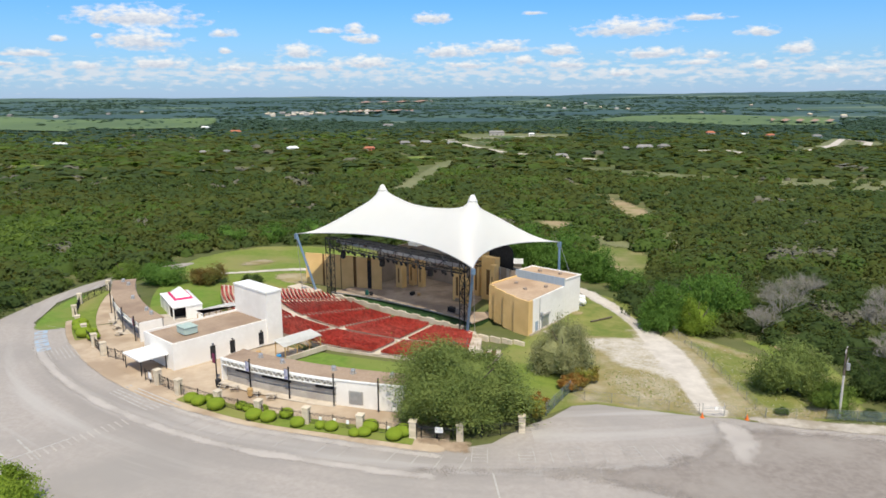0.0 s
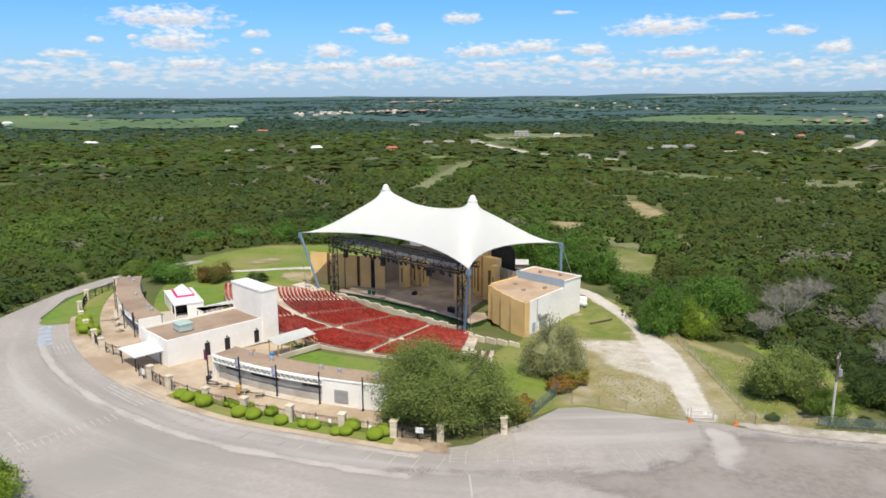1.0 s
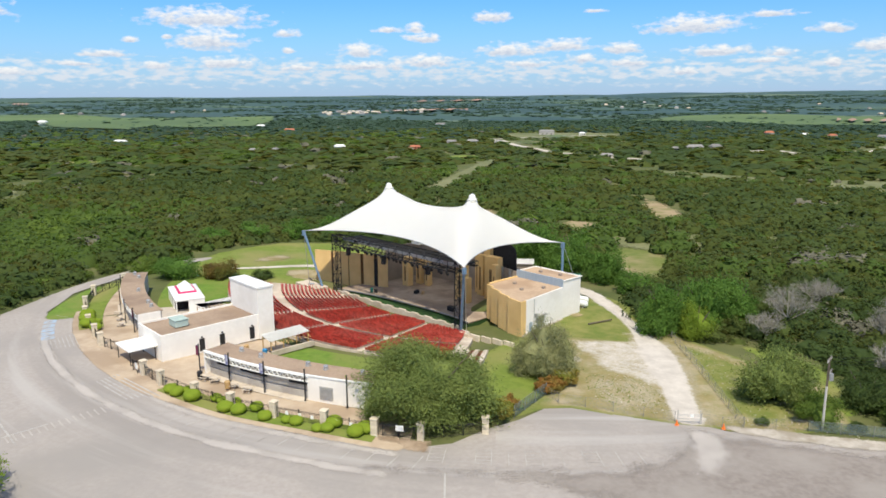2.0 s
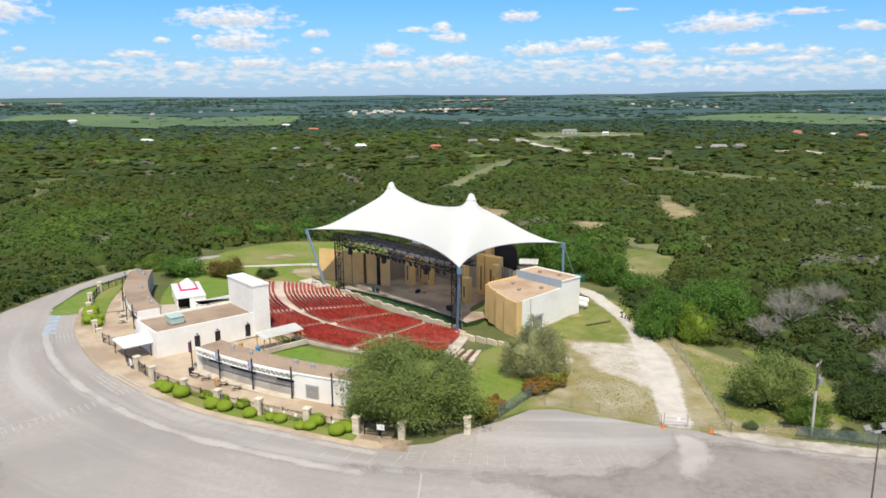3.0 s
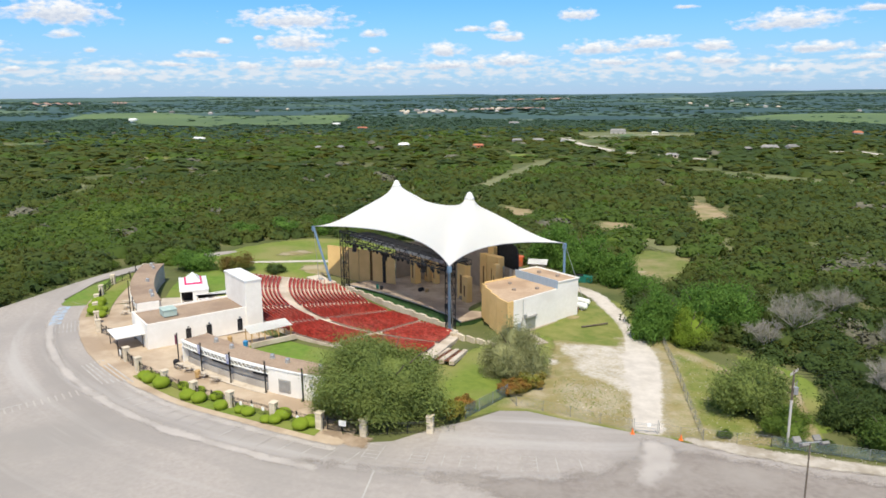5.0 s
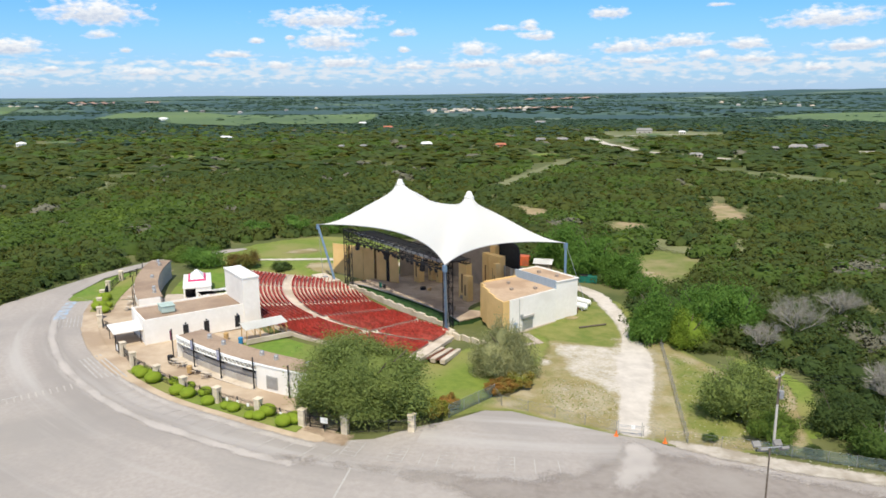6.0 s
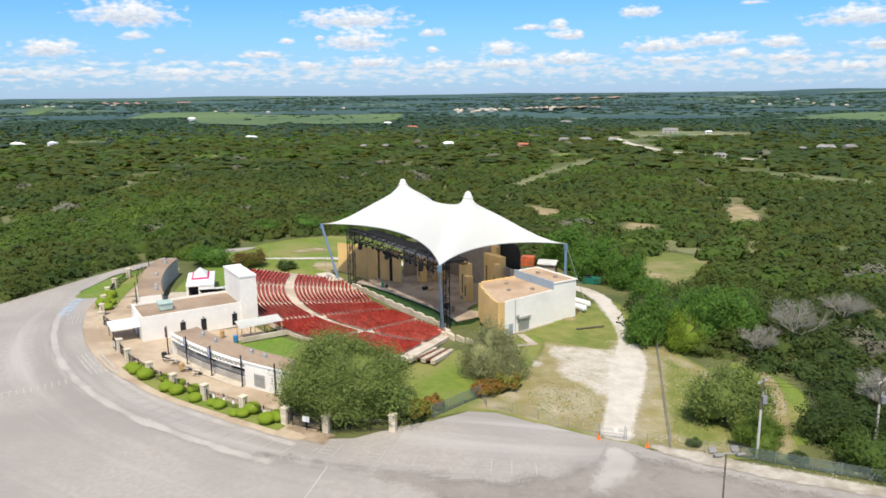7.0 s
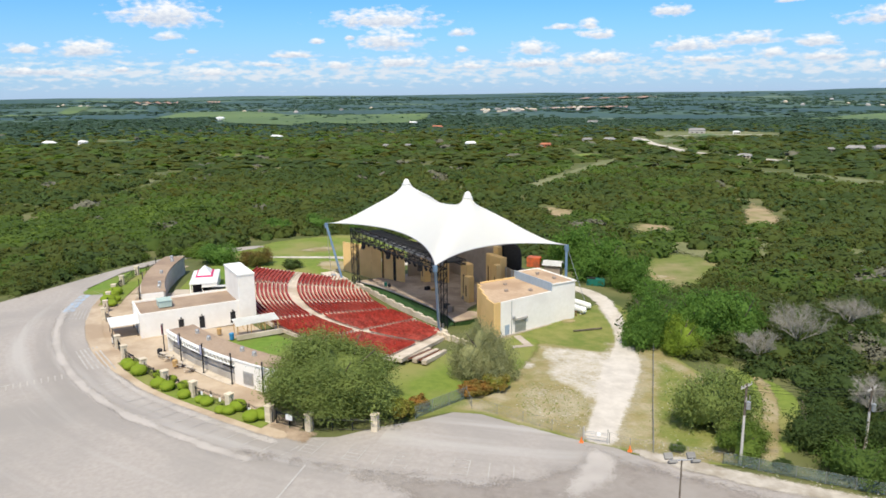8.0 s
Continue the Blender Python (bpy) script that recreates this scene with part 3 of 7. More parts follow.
# ---- sheets of ground cover ----
PARKING = ([world_xy(polar(87.6, a)) for a in np.arange(-19, 36.1, 2.5)] +
           [(5.9, 87.6), (10.2, 92.0), (14.2, 94.8), (17.7, 98.5), (21.3, 99.1), (25.3, 98.3), (30.5, 97.6), (34.8, 96.8), (38.6, 96.3), (41.0, 94.9), (45, 94.4), (51, 93.8), (57.7, 92.4), (67, 91.2), (80, 90), (130, 84), (150, -80),
            (-140, -80), (-130, 60), (-96, 108), (-86, 122), (-84.5, 138), (-83.5, 150), (-79.5, 152), (-77.5, 142), (-76.6, 136.5)])
sheet("parking_lot", PARKING, 0.08, "asphalt", "sun-bleached grey asphalt parking lot with worn markings", "parking lot", 3.0)
LANE = rounded([(-83.5, 146), (-82.5, 158), (-77, 174), (-66, 190), (-62, 188), (-72, 172), (-78, 157), (-79.6, 147)])
sheet("service_lane", LANE, 0.1, "asphalt", "narrow grey asphalt service lane outside the fence", "road", 3.0)
sheet("plaza", ring_poly(62.8, 86.9, -20, 36, 1.5), 0.05, "plaza_concrete", "tan concrete concourse round the white service buildings", "pavement", 3.0)
sheet("plaza_wing", ring_poly(80, 84.2, -38, -20, 1.5), 0.06, "plaza_concrete", "tan concrete walk curving along the low stall building", "pavement", 3.0)
sheet("lawn_ring", ring_poly(62.3, 74.8, 10.5, 46, 1.5), 0.10, "fresh_lawn", "mown green lawn behind the red seats", "lawn", 2.0)
sheet("kiosk_pad", ring_poly(61.5, 75.2, -21.5, -8.5, 1.5), 0.09, "concrete", "grey-tan concrete round the white kiosk", "pavement", 2.0)
sheet("lawn_left", ring_poly(60.8, 74.5, -44, -21.5, 1.5), 0.10, "fresh_lawn", "mown green lawn behind the red seats", "lawn", 2.0)
sheet("planting_strip", ring_poly(84.4, 87.4, 9.6, 33.2, 1.0), 0.15, "lawn", "narrow strip of grass with clipped bushes along the fence", "lawn", 2.0)
sheet("planting_strip", ring_poly(84.2, 88.3, -38, -14, 1.0), 0.14, "lawn", "narrow strip of grass with clipped bushes along the fence", "lawn", 2.0)
sheet("verge", ragged(rounded([(-74.6, 131.6), (-76.6, 137), (-78.4, 146), (-78, 156), (-73, 158), (-70.5, 150), (-69.5, 142), (-67.6, 134.5), (-69.5, 132)]), 0.3, 1.0), 0.11, "fresh_lawn", "patch of grass between lane and fence", "lawn", 1, soft=1)
LAWN_R = rounded([(8, 92.5), (13, 96), (18.4, 102), (24, 108), (24, 116), (25, 126), (24, 136), (12, 130), (3, 110), (-2, 95)], 2)
sheet("lawn_right", LAWN_R, 0.12, "lawn", "mown green lawn sloping beside the seating", "lawn", 1.2, soft=2.2)
YARD = [(12, 94.2), (17.7, 98.5), (21.3, 99.1), (27, 97.8), (30.5, 97.5), (34.8, 96.5), (38.8, 96.0), (41.5, 94.9), (46, 94), (52, 95), (58, 97), (58, 104), (55, 116), (49, 125), (44, 134), (41, 144), (38, 153), (33, 160), (28, 152), (24, 146), (17, 138), (14, 126), (18, 112)]
TRACK = rounded([(34.9, 95.6), (38.8, 95.8), (38.9, 103.3), (39.8, 110), (40.5, 118), (40.6, 126.5), (39.3, 134.3), (37.6, 141.4), (36.4, 148.8), (34.0, 158), (30.6, 156), (33.5, 147.8), (35.2, 142.2), (35.9, 136.5), (35.6, 130), (34.8, 118), (35.4, 109.7), (35.3, 104.2)], 2)
APRON = rounded([(36.5, 133.4), (32.9, 131.2), (29.1, 130.8), (26.3, 130.4), (23.8, 131.1), (23.6, 127.5), (25.9, 121), (26.6, 114.6), (29.0, 112.2), (32.4, 110.2), (34.2, 108), (35.2, 104.9), (36.5, 103.3), (38, 112), (38, 125)], 2)
PALE_SPOT = rounded([(21.6, 121.6), (25, 121), (25.6, 117.5), (22.5, 116.6)], 2)
RUBBLE = rounded([(24, 110), (27, 113), (33.4, 111), (35.2, 104), (35, 99), (30, 99.5), (25, 102)], 2)
WING_LAWN = rounded([(35.4, 130.6), (35.9, 136), (35.3, 139.4), (33.1, 145.8), (30.4, 149), (24, 146), (16, 137), (19, 131.5), (21.7, 129.2), (24.7, 131.6), (28.2, 130.6), (33, 129.8)], 2)
GRASS_E = rounded([(42.6, 97), (50, 97), (58, 103), (55, 113), (48, 122), (42.8, 132), (42.4, 118)], 2)


def reach(poly, x, y, lo, hi):
    """How far inside an outline each point lies, 0 to 1 over lo to hi metres."""
    d = edge_distance(poly, x, y)
    return smooth(lo, hi, np.where(inside(poly, x, y), d, -d))


def blended_cover(name, grounds):
    """One cover of dry earth, crushed stone and grass that run into each other."""
    mt = MATS[grounds[0]].copy()
    mt.name = name
    nt = mt.node_tree
    bs = nt.nodes["Principled BSDF"]
    co = nt.nodes.new("ShaderNodeTexCoord")

    def grain(scale, detail=5):
        nz = nt.nodes.new("ShaderNodeTexNoise")
        nz.inputs["Scale"].default_value, nz.inputs["Detail"].default_value, nz.inputs["Roughness"].default_value = scale, detail, 0.62
        nt.links.new(co.outputs["Object"], nz.inputs["Vector"])
        return nz.outputs["Fac"]

    def calc(op, x, y, z=0.0):
        n = nt.nodes.new("ShaderNodeMath")
        n.operation = op
        for k, v in enumerate((x, y, z)):
            if isinstance(v, float):
                n.inputs[k].default_value = v
            else:
                nt.links.new(v, n.inputs[k])
        return n.outputs[0]

    def tones(c1, c2, scale):
        mx = nt.nodes.new("ShaderNodeMix")
        mx.data_type = "RGBA"
        mr = nt.nodes.new("ShaderNodeMapRange")
        mr.inputs["From Min"].default_value, mr.inputs["From Max"].default_value = 0.36, 0.64
        nt.links.new(grain(scale), mr.inputs["Value"])
        nt.links.new(mr.outputs[0], mx.inputs["Factor"])
        mx.inputs["A"].default_value, mx.inputs["B"].default_value = (*c1, 1), (*c2, 1)
        return mx.outputs["Result"]

    col = bs.inputs["Base Color"].links[0].from_socket
    covers = (("grass", tones((0.125, 0.165, 0.030), (0.215, 0.215, 0.062), 0.3), 0.9, 0.30), ("rubble", tones((0.25, 0.215, 0.13), (0.41, 0.365, 0.28), 2.6), 1.3, 0.25), ("stone", tones((0.47, 0.43, 0.375), (0.585, 0.54, 0.475), 0.4), 0.75, 0.2))
    for key, tone, rough, blur in covers:
        at = nt.nodes.new("ShaderNodeAttribute")
        at.attribute_name = key
        w = calc("MULTIPLY_ADD", calc("SUBTRACT", grain(0.45), 0.5), rough, at.outputs["Fac"])
        w = calc("MULTIPLY_ADD", calc("SUBTRACT", grain(2.2), 0.5), rough * 0.9, w)
        mr = nt.nodes.new("ShaderNodeMapRange")
        mr.inputs["From Min"].default_value, mr.inputs["From Max"].default_value = 0.5 - blur, 0.5 + blur
        nt.links.new(w, mr.inputs["Value"])
        mx = nt.nodes.new("ShaderNodeMix")
        mx.data_type = "RGBA"
        nt.links.new(mr.outputs[0], mx.inputs["Factor"])
        nt.links.new(col, mx.inputs["A"])
        nt.links.new(tone, mx.inputs["B"])
        col = mx.outputs["Result"]
    nt.links.new(col, bs.inputs["Base Color"])
    MATS[name] = mt


blended_cover("yard_cover", ["dry_ground"])


def yard():
    ob = sheet("yard", YARD, 0.09, "yard_cover", "dry stony yard with a white gravel track and patches of grass", "ground", 0.8)
    co = np.array([v.co[:2] for v in ob.data.vertices])
    x, y = co[:, 0], co[:, 1]
    track = reach(TRACK, x, y, -0.9, 0.9)
    stone = np.maximum.reduce([track, 0.57 * reach(APRON, x, y, -1.2, 2.4), 0.55 * reach(PALE_SPOT, x, y, -0.8, 1.0)])
    shoulder = reach(TRACK, x, y, -3.0, 0.0) * 0.5 * (y < 136)
    grass = np.maximum.reduce([reach(WING_LAWN, x, y, -0.8, 0.8), 0.78 * reach(GRASS_E, x, y, -0.8, 2.0), 0.9 * (y > 136), 0.3 + 0.0 * x, 0.75 * (1 - smooth(16, 22, x)), 0.85 * (1 - reach(YARD, x, y, 0.2, 1.3))])
    stone = stone * (1 - 0.9 * reach(WING_LAWN, x, y, -0.4, 0.8))
    for key, val in (("stone", stone), ("rubble", np.maximum(0.4 * reach(RUBBLE, x, y, -2.5, 3.0), shoulder)), ("grass", grass)):
        ob.data.attributes.new(key, "FLOAT", "POINT").data.foreach_set("value", val.astype(np.float32))


yard()
ROAD = ragged(rounded([(39.3, 134.3), (37.6, 141.4), (36.4, 148.8), (34.7, 158.2), (31.6, 166.5), (24, 173), (-2, 185), (-28, 187.5), (-38, 183), (-46, 178.4), (-57, 176.4), (-57, 173.6), (-45, 175.2), (-37, 179.4), (-27, 183), (-2, 179.5), (12, 172.5), (22, 168.5), (28.0, 163), (30.6, 155), (33.3, 147.8), (35.1, 142.2), (35.8, 136.5)]), 0.3, 0.7)
sheet("gravel_road", ROAD, 0.14, "limestone_gravel", "pale white limestone gravel track", "road", 1, soft=1.3)
GRASS_BEHIND = ragged(rounded([(-68, 172), (-52, 162), (-36, 160), (-30, 172), (-14, 192), (0, 198), (-10, 210), (-30, 216), (-50, 217), (-59, 209), (-65, 198), (-68, 184)]), 1.0, 2.0)
sheet("back_lawn", GRASS_BEHIND, 0.06, "lawn", "rough green lawn behind the seating", "lawn", 2, soft=2.0)
for spot, soft in (([(-55, 188), (-47, 200), (-40, 191), (-49, 181)], 4.5), ([(-42, 174), (-36, 167.5), (-29, 170), (-25, 181), (-36, 179)], 2.2)):
    sheet("back_dirt", ragged(rounded(spot), 1.0, 2.0), 0.09, "dry_ground", "bare tan earth bank behind the stage", "ground", 1.2, soft=soft)
sheet("field", ragged(rounded([(31, 168), (52, 171), (60, 196), (54, 218), (40, 212), (31, 186)]), 1.0, 2.0), 0.06, "dry_lawn", "small olive-green field among trees", "lawn", 2, soft=4)
sheet("pale_path", ragged(rounded([(38, 183), (45, 182), (47, 188), (40, 190)]), 0.6, 1.0), 0.1, "dry_ground", "bare pale patch at the edge of the field", "ground", 1, soft=1.5)
sheet("worn_path", ragged(rounded([(56, 128), (58.6, 126), (60, 117), (58.6, 105), (57, 97), (54, 97), (55.8, 106), (57, 117)]), 0.5, 1.0), 0.1, "dry_ground", "worn tan path through the grass", "path", 1, soft=1)
sheet("path_verge", ragged(rounded([(52, 131), (60, 124), (63, 117), (61, 107), (62, 100), (50, 99), (53, 110), (54, 122)]), 0.5, 1.0), 0.05, "lawn", "green grass along a worn path", "lawn", 1, soft=1)
sheet("rough_verge", ragged(rounded([(44, 96), (60, 92.6), (85, 90.5), (130, 85), (135, 95), (80, 104), (55, 103)]), 0.6, 1.5), 0.05, "wild_grass", "dry grass and stones along the parking lot", "ground", 1.6, soft=2.5)

# ---- seating bowl ----
AISLES = (-22.0, -6.5, 6.5, 22.0)
EDGE = 36.5


def row_limit(r):
    return min(EDGE, math.degrees(math.acos(min(1.0, 33.0 / r))))


def terraces():
    bm = bmesh.new()
    r = 34.3
    while r < 60.3:
        lim = row_limit(r + 0.5) + 1.2
        arc_block(r, r + 0.86, -min(lim, EDGE - 1.0), lim, bowl(r) - 0.6, bowl(r) , 1.5, bm)
        r += 0.85
    ob = part("terraces", bm, "bare_concrete", None)
    ob.matrix_basis = V
    tagged(ob, "curved pale concrete terraces under the red seats", "terrace", "", "structure")


terraces()


def seat_blocks():
    bounds = [-EDGE, *AISLES, EDGE]
    rng = random.Random(4)
    unit = []
    for x0, x1, y0, y1, z0, z1 in ((-0.24, 0.24, -0.22, 0.2, 0.36, 0.43), (-0.24, 0.24, -0.28, -0.2, 0.40, 0.82)):
        unit.append([(x, y, z) for z in (z0, z1) for x, y in ((x0, y0), (x1, y0), (x1, y1), (x0, y1))])
    legs = [(-0.03, -0.03), (0.03, -0.03), (0.03, 0.03), (-0.03, 0.03)]
    quads = ((4, 5, 6, 7), (0, 1, 5, 4), (1, 2, 6, 5), (2, 3, 7, 6), (3, 0, 4, 7), (3, 2, 1, 0))
    for tier, (ra, rb) in (("front", (34.4, 48.8)), ("rear", (51.6, 60.0))):
        for a0, a1 in zip(bounds, bounds[1:]):
            verts, faces = [], []
            r = 34.3
            while r < rb:
                if r + 0.3 > ra:
                    lim = row_limit(r + 0.4)
                    lo, hi = max(a0, -min(lim, EDGE - 2.2)), min(a1, lim)
                    gap = math.degrees(0.75 / r)
                    lo, hi = lo + gap, hi - gap
                    n = int(radians(hi - lo) * r / 0.54)
                    for k in range(n):
                        a = lo + (hi - lo) * (k + 0.5) / n
                        c = polar(r + 0.5, a, bowl(r))
                        rot = radians(a)
                        cs, sn = math.cos(rot), math.sin(rot)
                        tip = rng.random() < 0.5
                        for b, boxv in enumerate(unit):
                            base = len(verts)
                            for x, y, z in boxv:
                                yy = y
                                verts.append((c.x + cs * x - sn * yy, c.y + sn * x + cs * yy, c.z + z + (0.015 if tip else 0)))
                            faces += [tuple(base + i for i in q) for q in quads]
                        base = len(verts)
                        for z in (0.0, 0.37):
                            verts += [(c.x + cs * x - sn * y, c.y + sn * x + cs * y, c.z + z) for x, y in legs]
                        faces += [tuple(base + i for i in q) for q in quads[1:5]]
                r += 0.85
            if verts:
                obj("seat_block", verts, faces, "red_plastic", label="rows of red plastic seats on concrete terraces", category="seats", kind="stuff", matrix=V)


seat_blocks()


def aisle_steps():
    for a in AISLES:
        bm = bmesh.new()
        r = 34.8
        while r < 60.2:
            if not 49.4 < r < 51.3 and row_limit(r) > abs(a):
                w = math.degrees(0.62 / r)
                arc_block(r + 0.4, r + 0.83, a - w, a + w, bowl(r) - 0.1, bowl(r) + 0.055, 5, bm)
            r += 0.425
        ob = part("aisle_steps", bm, "limestone_block", None)
        ob.matrix_basis = V
        tagged(ob, "pale concrete aisle steps between red seat blocks", "stairs", "seating aisles", "structure")


aisle_steps()

# ---- tent over the stage ----
TIPS = [Vector((-25.4, -14.6, 11.2)), Vector((25.4, -14.0, 11.2)), Vector((22.2, 17.5, 10.8)), Vector((-22.2, 17.5, 10.8))]
PEAKS = [(-13.1, 0.2), (13.1, 0.2)]


def membrane_surface(nu=97, nv=65):
    u, v = np.meshgrid(np.linspace(0, 1, nu), np.linspace(0, 1, nv))
    t = [np.array(p) for p in TIPS]
    front, right, back, left = 6.2, 5.0, 6.2, 5.0   # how far the edge cables swing in
    flat = ((1 - u) * (1 - v))[..., None] * t[0] + (u * (1 - v))[..., None] * t[1] + (u * v)[..., None] * t[2] + ((1 - u) * v)[..., None] * t[3]
    X, Y, Z = flat[..., 0], flat[..., 1], flat[..., 2]
    arc = lambda s: 4 * s * (1 - s)
    Y = Y + (1 - v) * front * arc(u) - v * back * arc(u)
    X = X + (1 - u) * left * arc(v) - u * right * arc(v)
    Z = Z + (1 - v) * EDGE_RISE[0] * arc(u) + v * EDGE_RISE[0] * arc(u) + ((1 - u) + u) * 0
    Zedge = Z.copy()
    Zedge[:, 0] += EDGE_RISE[1] * arc(v[:, 0])
    Zedge[:, -1] += EDGE_RISE[1] * arc(v[:, -1])
    fixed = np.zeros(X.shape, bool)
    fixed[0], fixed[-1], fixed[:, 0], fixed[:, -1] = True, True, True, True
    Z = Zedge.copy()
    Z[1:-1, 1:-1] = 14.5
    for px, py in PEAKS:
        d = np.hypot(X - px, Y - py)
        ring = d < 0.95
        fixed |= ring
        Z[ring] = RING_Z
    # ridge between the peaks and hips down to the tips, each with its sag
    cap = RING_Z - 0.2
    ridges = [((PEAKS[0][0], PEAKS[0][1], cap), (PEAKS[1][0], PEAKS[1][1], cap), 1.5)]
    ridges += [((PEAKS[k][0], PEAKS[k][1], cap), tuple(TIPS[i]), sag) for k, i, sag in ((0, 0, -1.7), (0, 3, -2.3), (1, 1, -0.9), (1, 2, -1.7))]
    hold = fixed.copy()
    for a, b, sag in ridges:
        n = 160
        for k in range(1, n):
            t = k / n
            x, y = a[0] + (b[0] - a[0]) * t, a[1] + (b[1] - a[1]) * t
            i = np.argmin((X - x) ** 2 + (Y - y) ** 2)
            bow = 4 * t * (1 - t) if sag > 1 else 6.75 * t * (1 - t) ** 2
            if not fixed.flat[i]:
                Z.flat[i] = a[2] + (b[2] - a[2]) * t - sag * bow
                hold.flat[i] = True
    for step in range(2600):
        avg = (Z[1:-1, :-2] + Z[1:-1, 2:] + Z[:-2, 1:-1] + Z[2:, 1:-1]) / 4
        new_z = Z.copy()
        new_z[1:-1, 1:-1] = avg
        Z = np.where(hold if step < 2520 else fixed, Z, new_z)
    return X, Y, Z


EDGE_RISE, RING_Z = (1.2, 0.8), 20.5


def tent():
    X, Y, Z = membrane_surface()
    nv, nu = X.shape
    th = thing("tent_roof", V @ pose(0, 0, 0), "white tensioned membrane roof with two peaks on blue masts", "tent")
    idx = np.arange(nu * nv).reshape(nv, nu)
    top = np.stack([idx[:-1, :-1], idx[:-1, 1:], idx[1:, 1:], idx[1:, :-1]], -1).reshape(-1, 4)
    verts = np.c_[X.ravel(), Y.ravel(), Z.ravel()]
    obj("membrane", verts, top.tolist(), "membrane", th, "taut white fabric membrane", smooth_faces=True)
    # edge cable
    for s in (idx[0], idx[:, -1], idx[-1], idx[:, 0]):
        bm = bmesh.new()
        pts = verts[s[::4]]
        for a, b in zip(pts, pts[1:]):
            bar(a, b, 0.07, 5, bm)
        part("edge_cable", bm, "grey_steel", th)
    for px, py in PEAKS:
        bm = bmesh.new()
        prof = [(1.0, RING_Z - 0.25), (0.92, RING_Z + 0.2), (0.72, RING_Z + 0.3), (0.66, RING_Z + 0.7), (0.45, RING_Z + 1.05), (0.2, RING_Z + 1.22), (0.0, RING_Z + 1.25)]
        prev = None
        for r, z in prof:
            ring = [bm.verts.new((px + max(r, 0.01) * math.cos(k * math.pi / 8), py + max(r, 0.01) * math.sin(k * math.pi / 8), z)) for k in range(16)]
            if prev:
                for k in range(16):
                    bm.faces.new((prev[k], prev[(k + 1) % 16], ring[(k + 1) % 16], ring[k]))
            prev = ring
        part("peak_cap", bm, "membrane", th, "white conical cap", shade=True)
        bm = bmesh.new()
        for k in range(16):
            a, b = k * math.pi / 8, (k + 1) * math.pi / 8
            bar((px + 0.98 * math.cos(a), py + 0.98 * math.sin(a), RING_Z), (px + 0.98 * math.cos(b), py + 0.98 * math.sin(b), RING_Z), 0.04, 5, bm)
        part("peak_ring", bm, "grey_steel", th)
    feet = [(-21.3, -12.6, -2.2), (21.6, -11.2, -2.2), (22.3, 17.5, -1.5), (-21.0, 16.0, -1.5)]
    for tip, foot in zip(TIPS, feet):
        a, b = Vector(foot), tip + Vector((0, 0, -0.1))
        bm = bar(a, b, 0.26, 10)
        part("mast", bm, "blue_steel", th, "tapering blue steel mast", shade=False)
        bm = box(-0.3, 0.3, -0.3, 0.3, -1.0, 0.12)
        part("mast_head", bm, "blue_steel", th, at=Matrix.Translation(b))
        bm = bar(b, a + Vector((math.copysign(3.2, a.x), math.copysign(2.8 if a.x > 0 and a.y > 0 else 1.5, a.y), 0)), 0.05, 5)
        part("stay_cable", bm, "grey_steel", th)


tent()


# ---- stage ----
DECK = -2.1


def truss(th, a, b, w, bays, name="truss", r=0.09):
    """A square lattice truss from a to b."""
    a, b = Vector(a), Vector(b)
    q = (b - a).to_track_quat("Z", "Y")
    cor = [q @ Vector((sx * w / 2, sy * w / 2, 0)) for sx, sy in ((-1, -1), (1, -1), (1, 1), (-1, 1))]
    bm = bmesh.new()
    for c in cor:
        bar(a + c, b + c, r, 5, bm)
    for k in range(bays):
        s0, s1 = a + (b - a) * k / bays, a + (b - a) * (k + 1) / bays
        for i in range(4):
            c, d = cor[i], cor[(i + 1) % 4]
            bar(s0 + c, s1 + d, r * 0.6, 4, bm) if (k + i) % 2 else bar(s0 + d, s1 + c, r * 0.6, 4, bm)
            bar(s1 + c, s1 + d, r * 0.6, 4, bm)
    return part(name, bm, "black_steel", th)


def stage():
    outline = [(-20.0, -9.8), (-14, -7.9), (-7, -6.7), (0, -5.9), (7, -5.4), (14, -5.3), (18.3, -6.0), (18.3, 13.3), (-20.0, 13.3)]
    th = thing("stage", V @ pose(0, 0, -3.4), "broad worn brown stage deck with a green front", "stage", kind="")
    part("deck", prism(outline, 1.1, 1.3), "stage_floor", th, "worn brown stage boards")
    inner = [(x * 0.995, y + 0.12 if y < 0 else y) for x, y in outline]
    part("front_face", prism(inner, -0.2, 1.096), "turf_fascia", th, "dark green stage front")
    bm = bmesh.new()
    lip = outline[:7]
    for a, b in zip(lip, lip[1:]):
        bar((*a, 1.3), (*b, 1.3), 0.09, 5, bm)
    part("edge_rail", bm, "grey_steel", th, "grey metal stage edge")
    # green slope in front of the deck
    bm = bmesh.new()
    front = [(x, -10.3 + 0.05 * x if x > 0 else -10.3 + 0.02 * x) for x, y in lip]
    rows = [[bm.verts.new((x, y, 0.75)) for x, y in lip], [bm.verts.new((x, y, 0.05)) for x, y in front]]
    for k in range(len(lip) - 1):
        bm.faces.new((rows[0][k], rows[1][k], rows[1][k + 1], rows[0][k + 1]))
    part("front_bank", bm, "turf_fascia", th, "dark green planted bank")


stage()


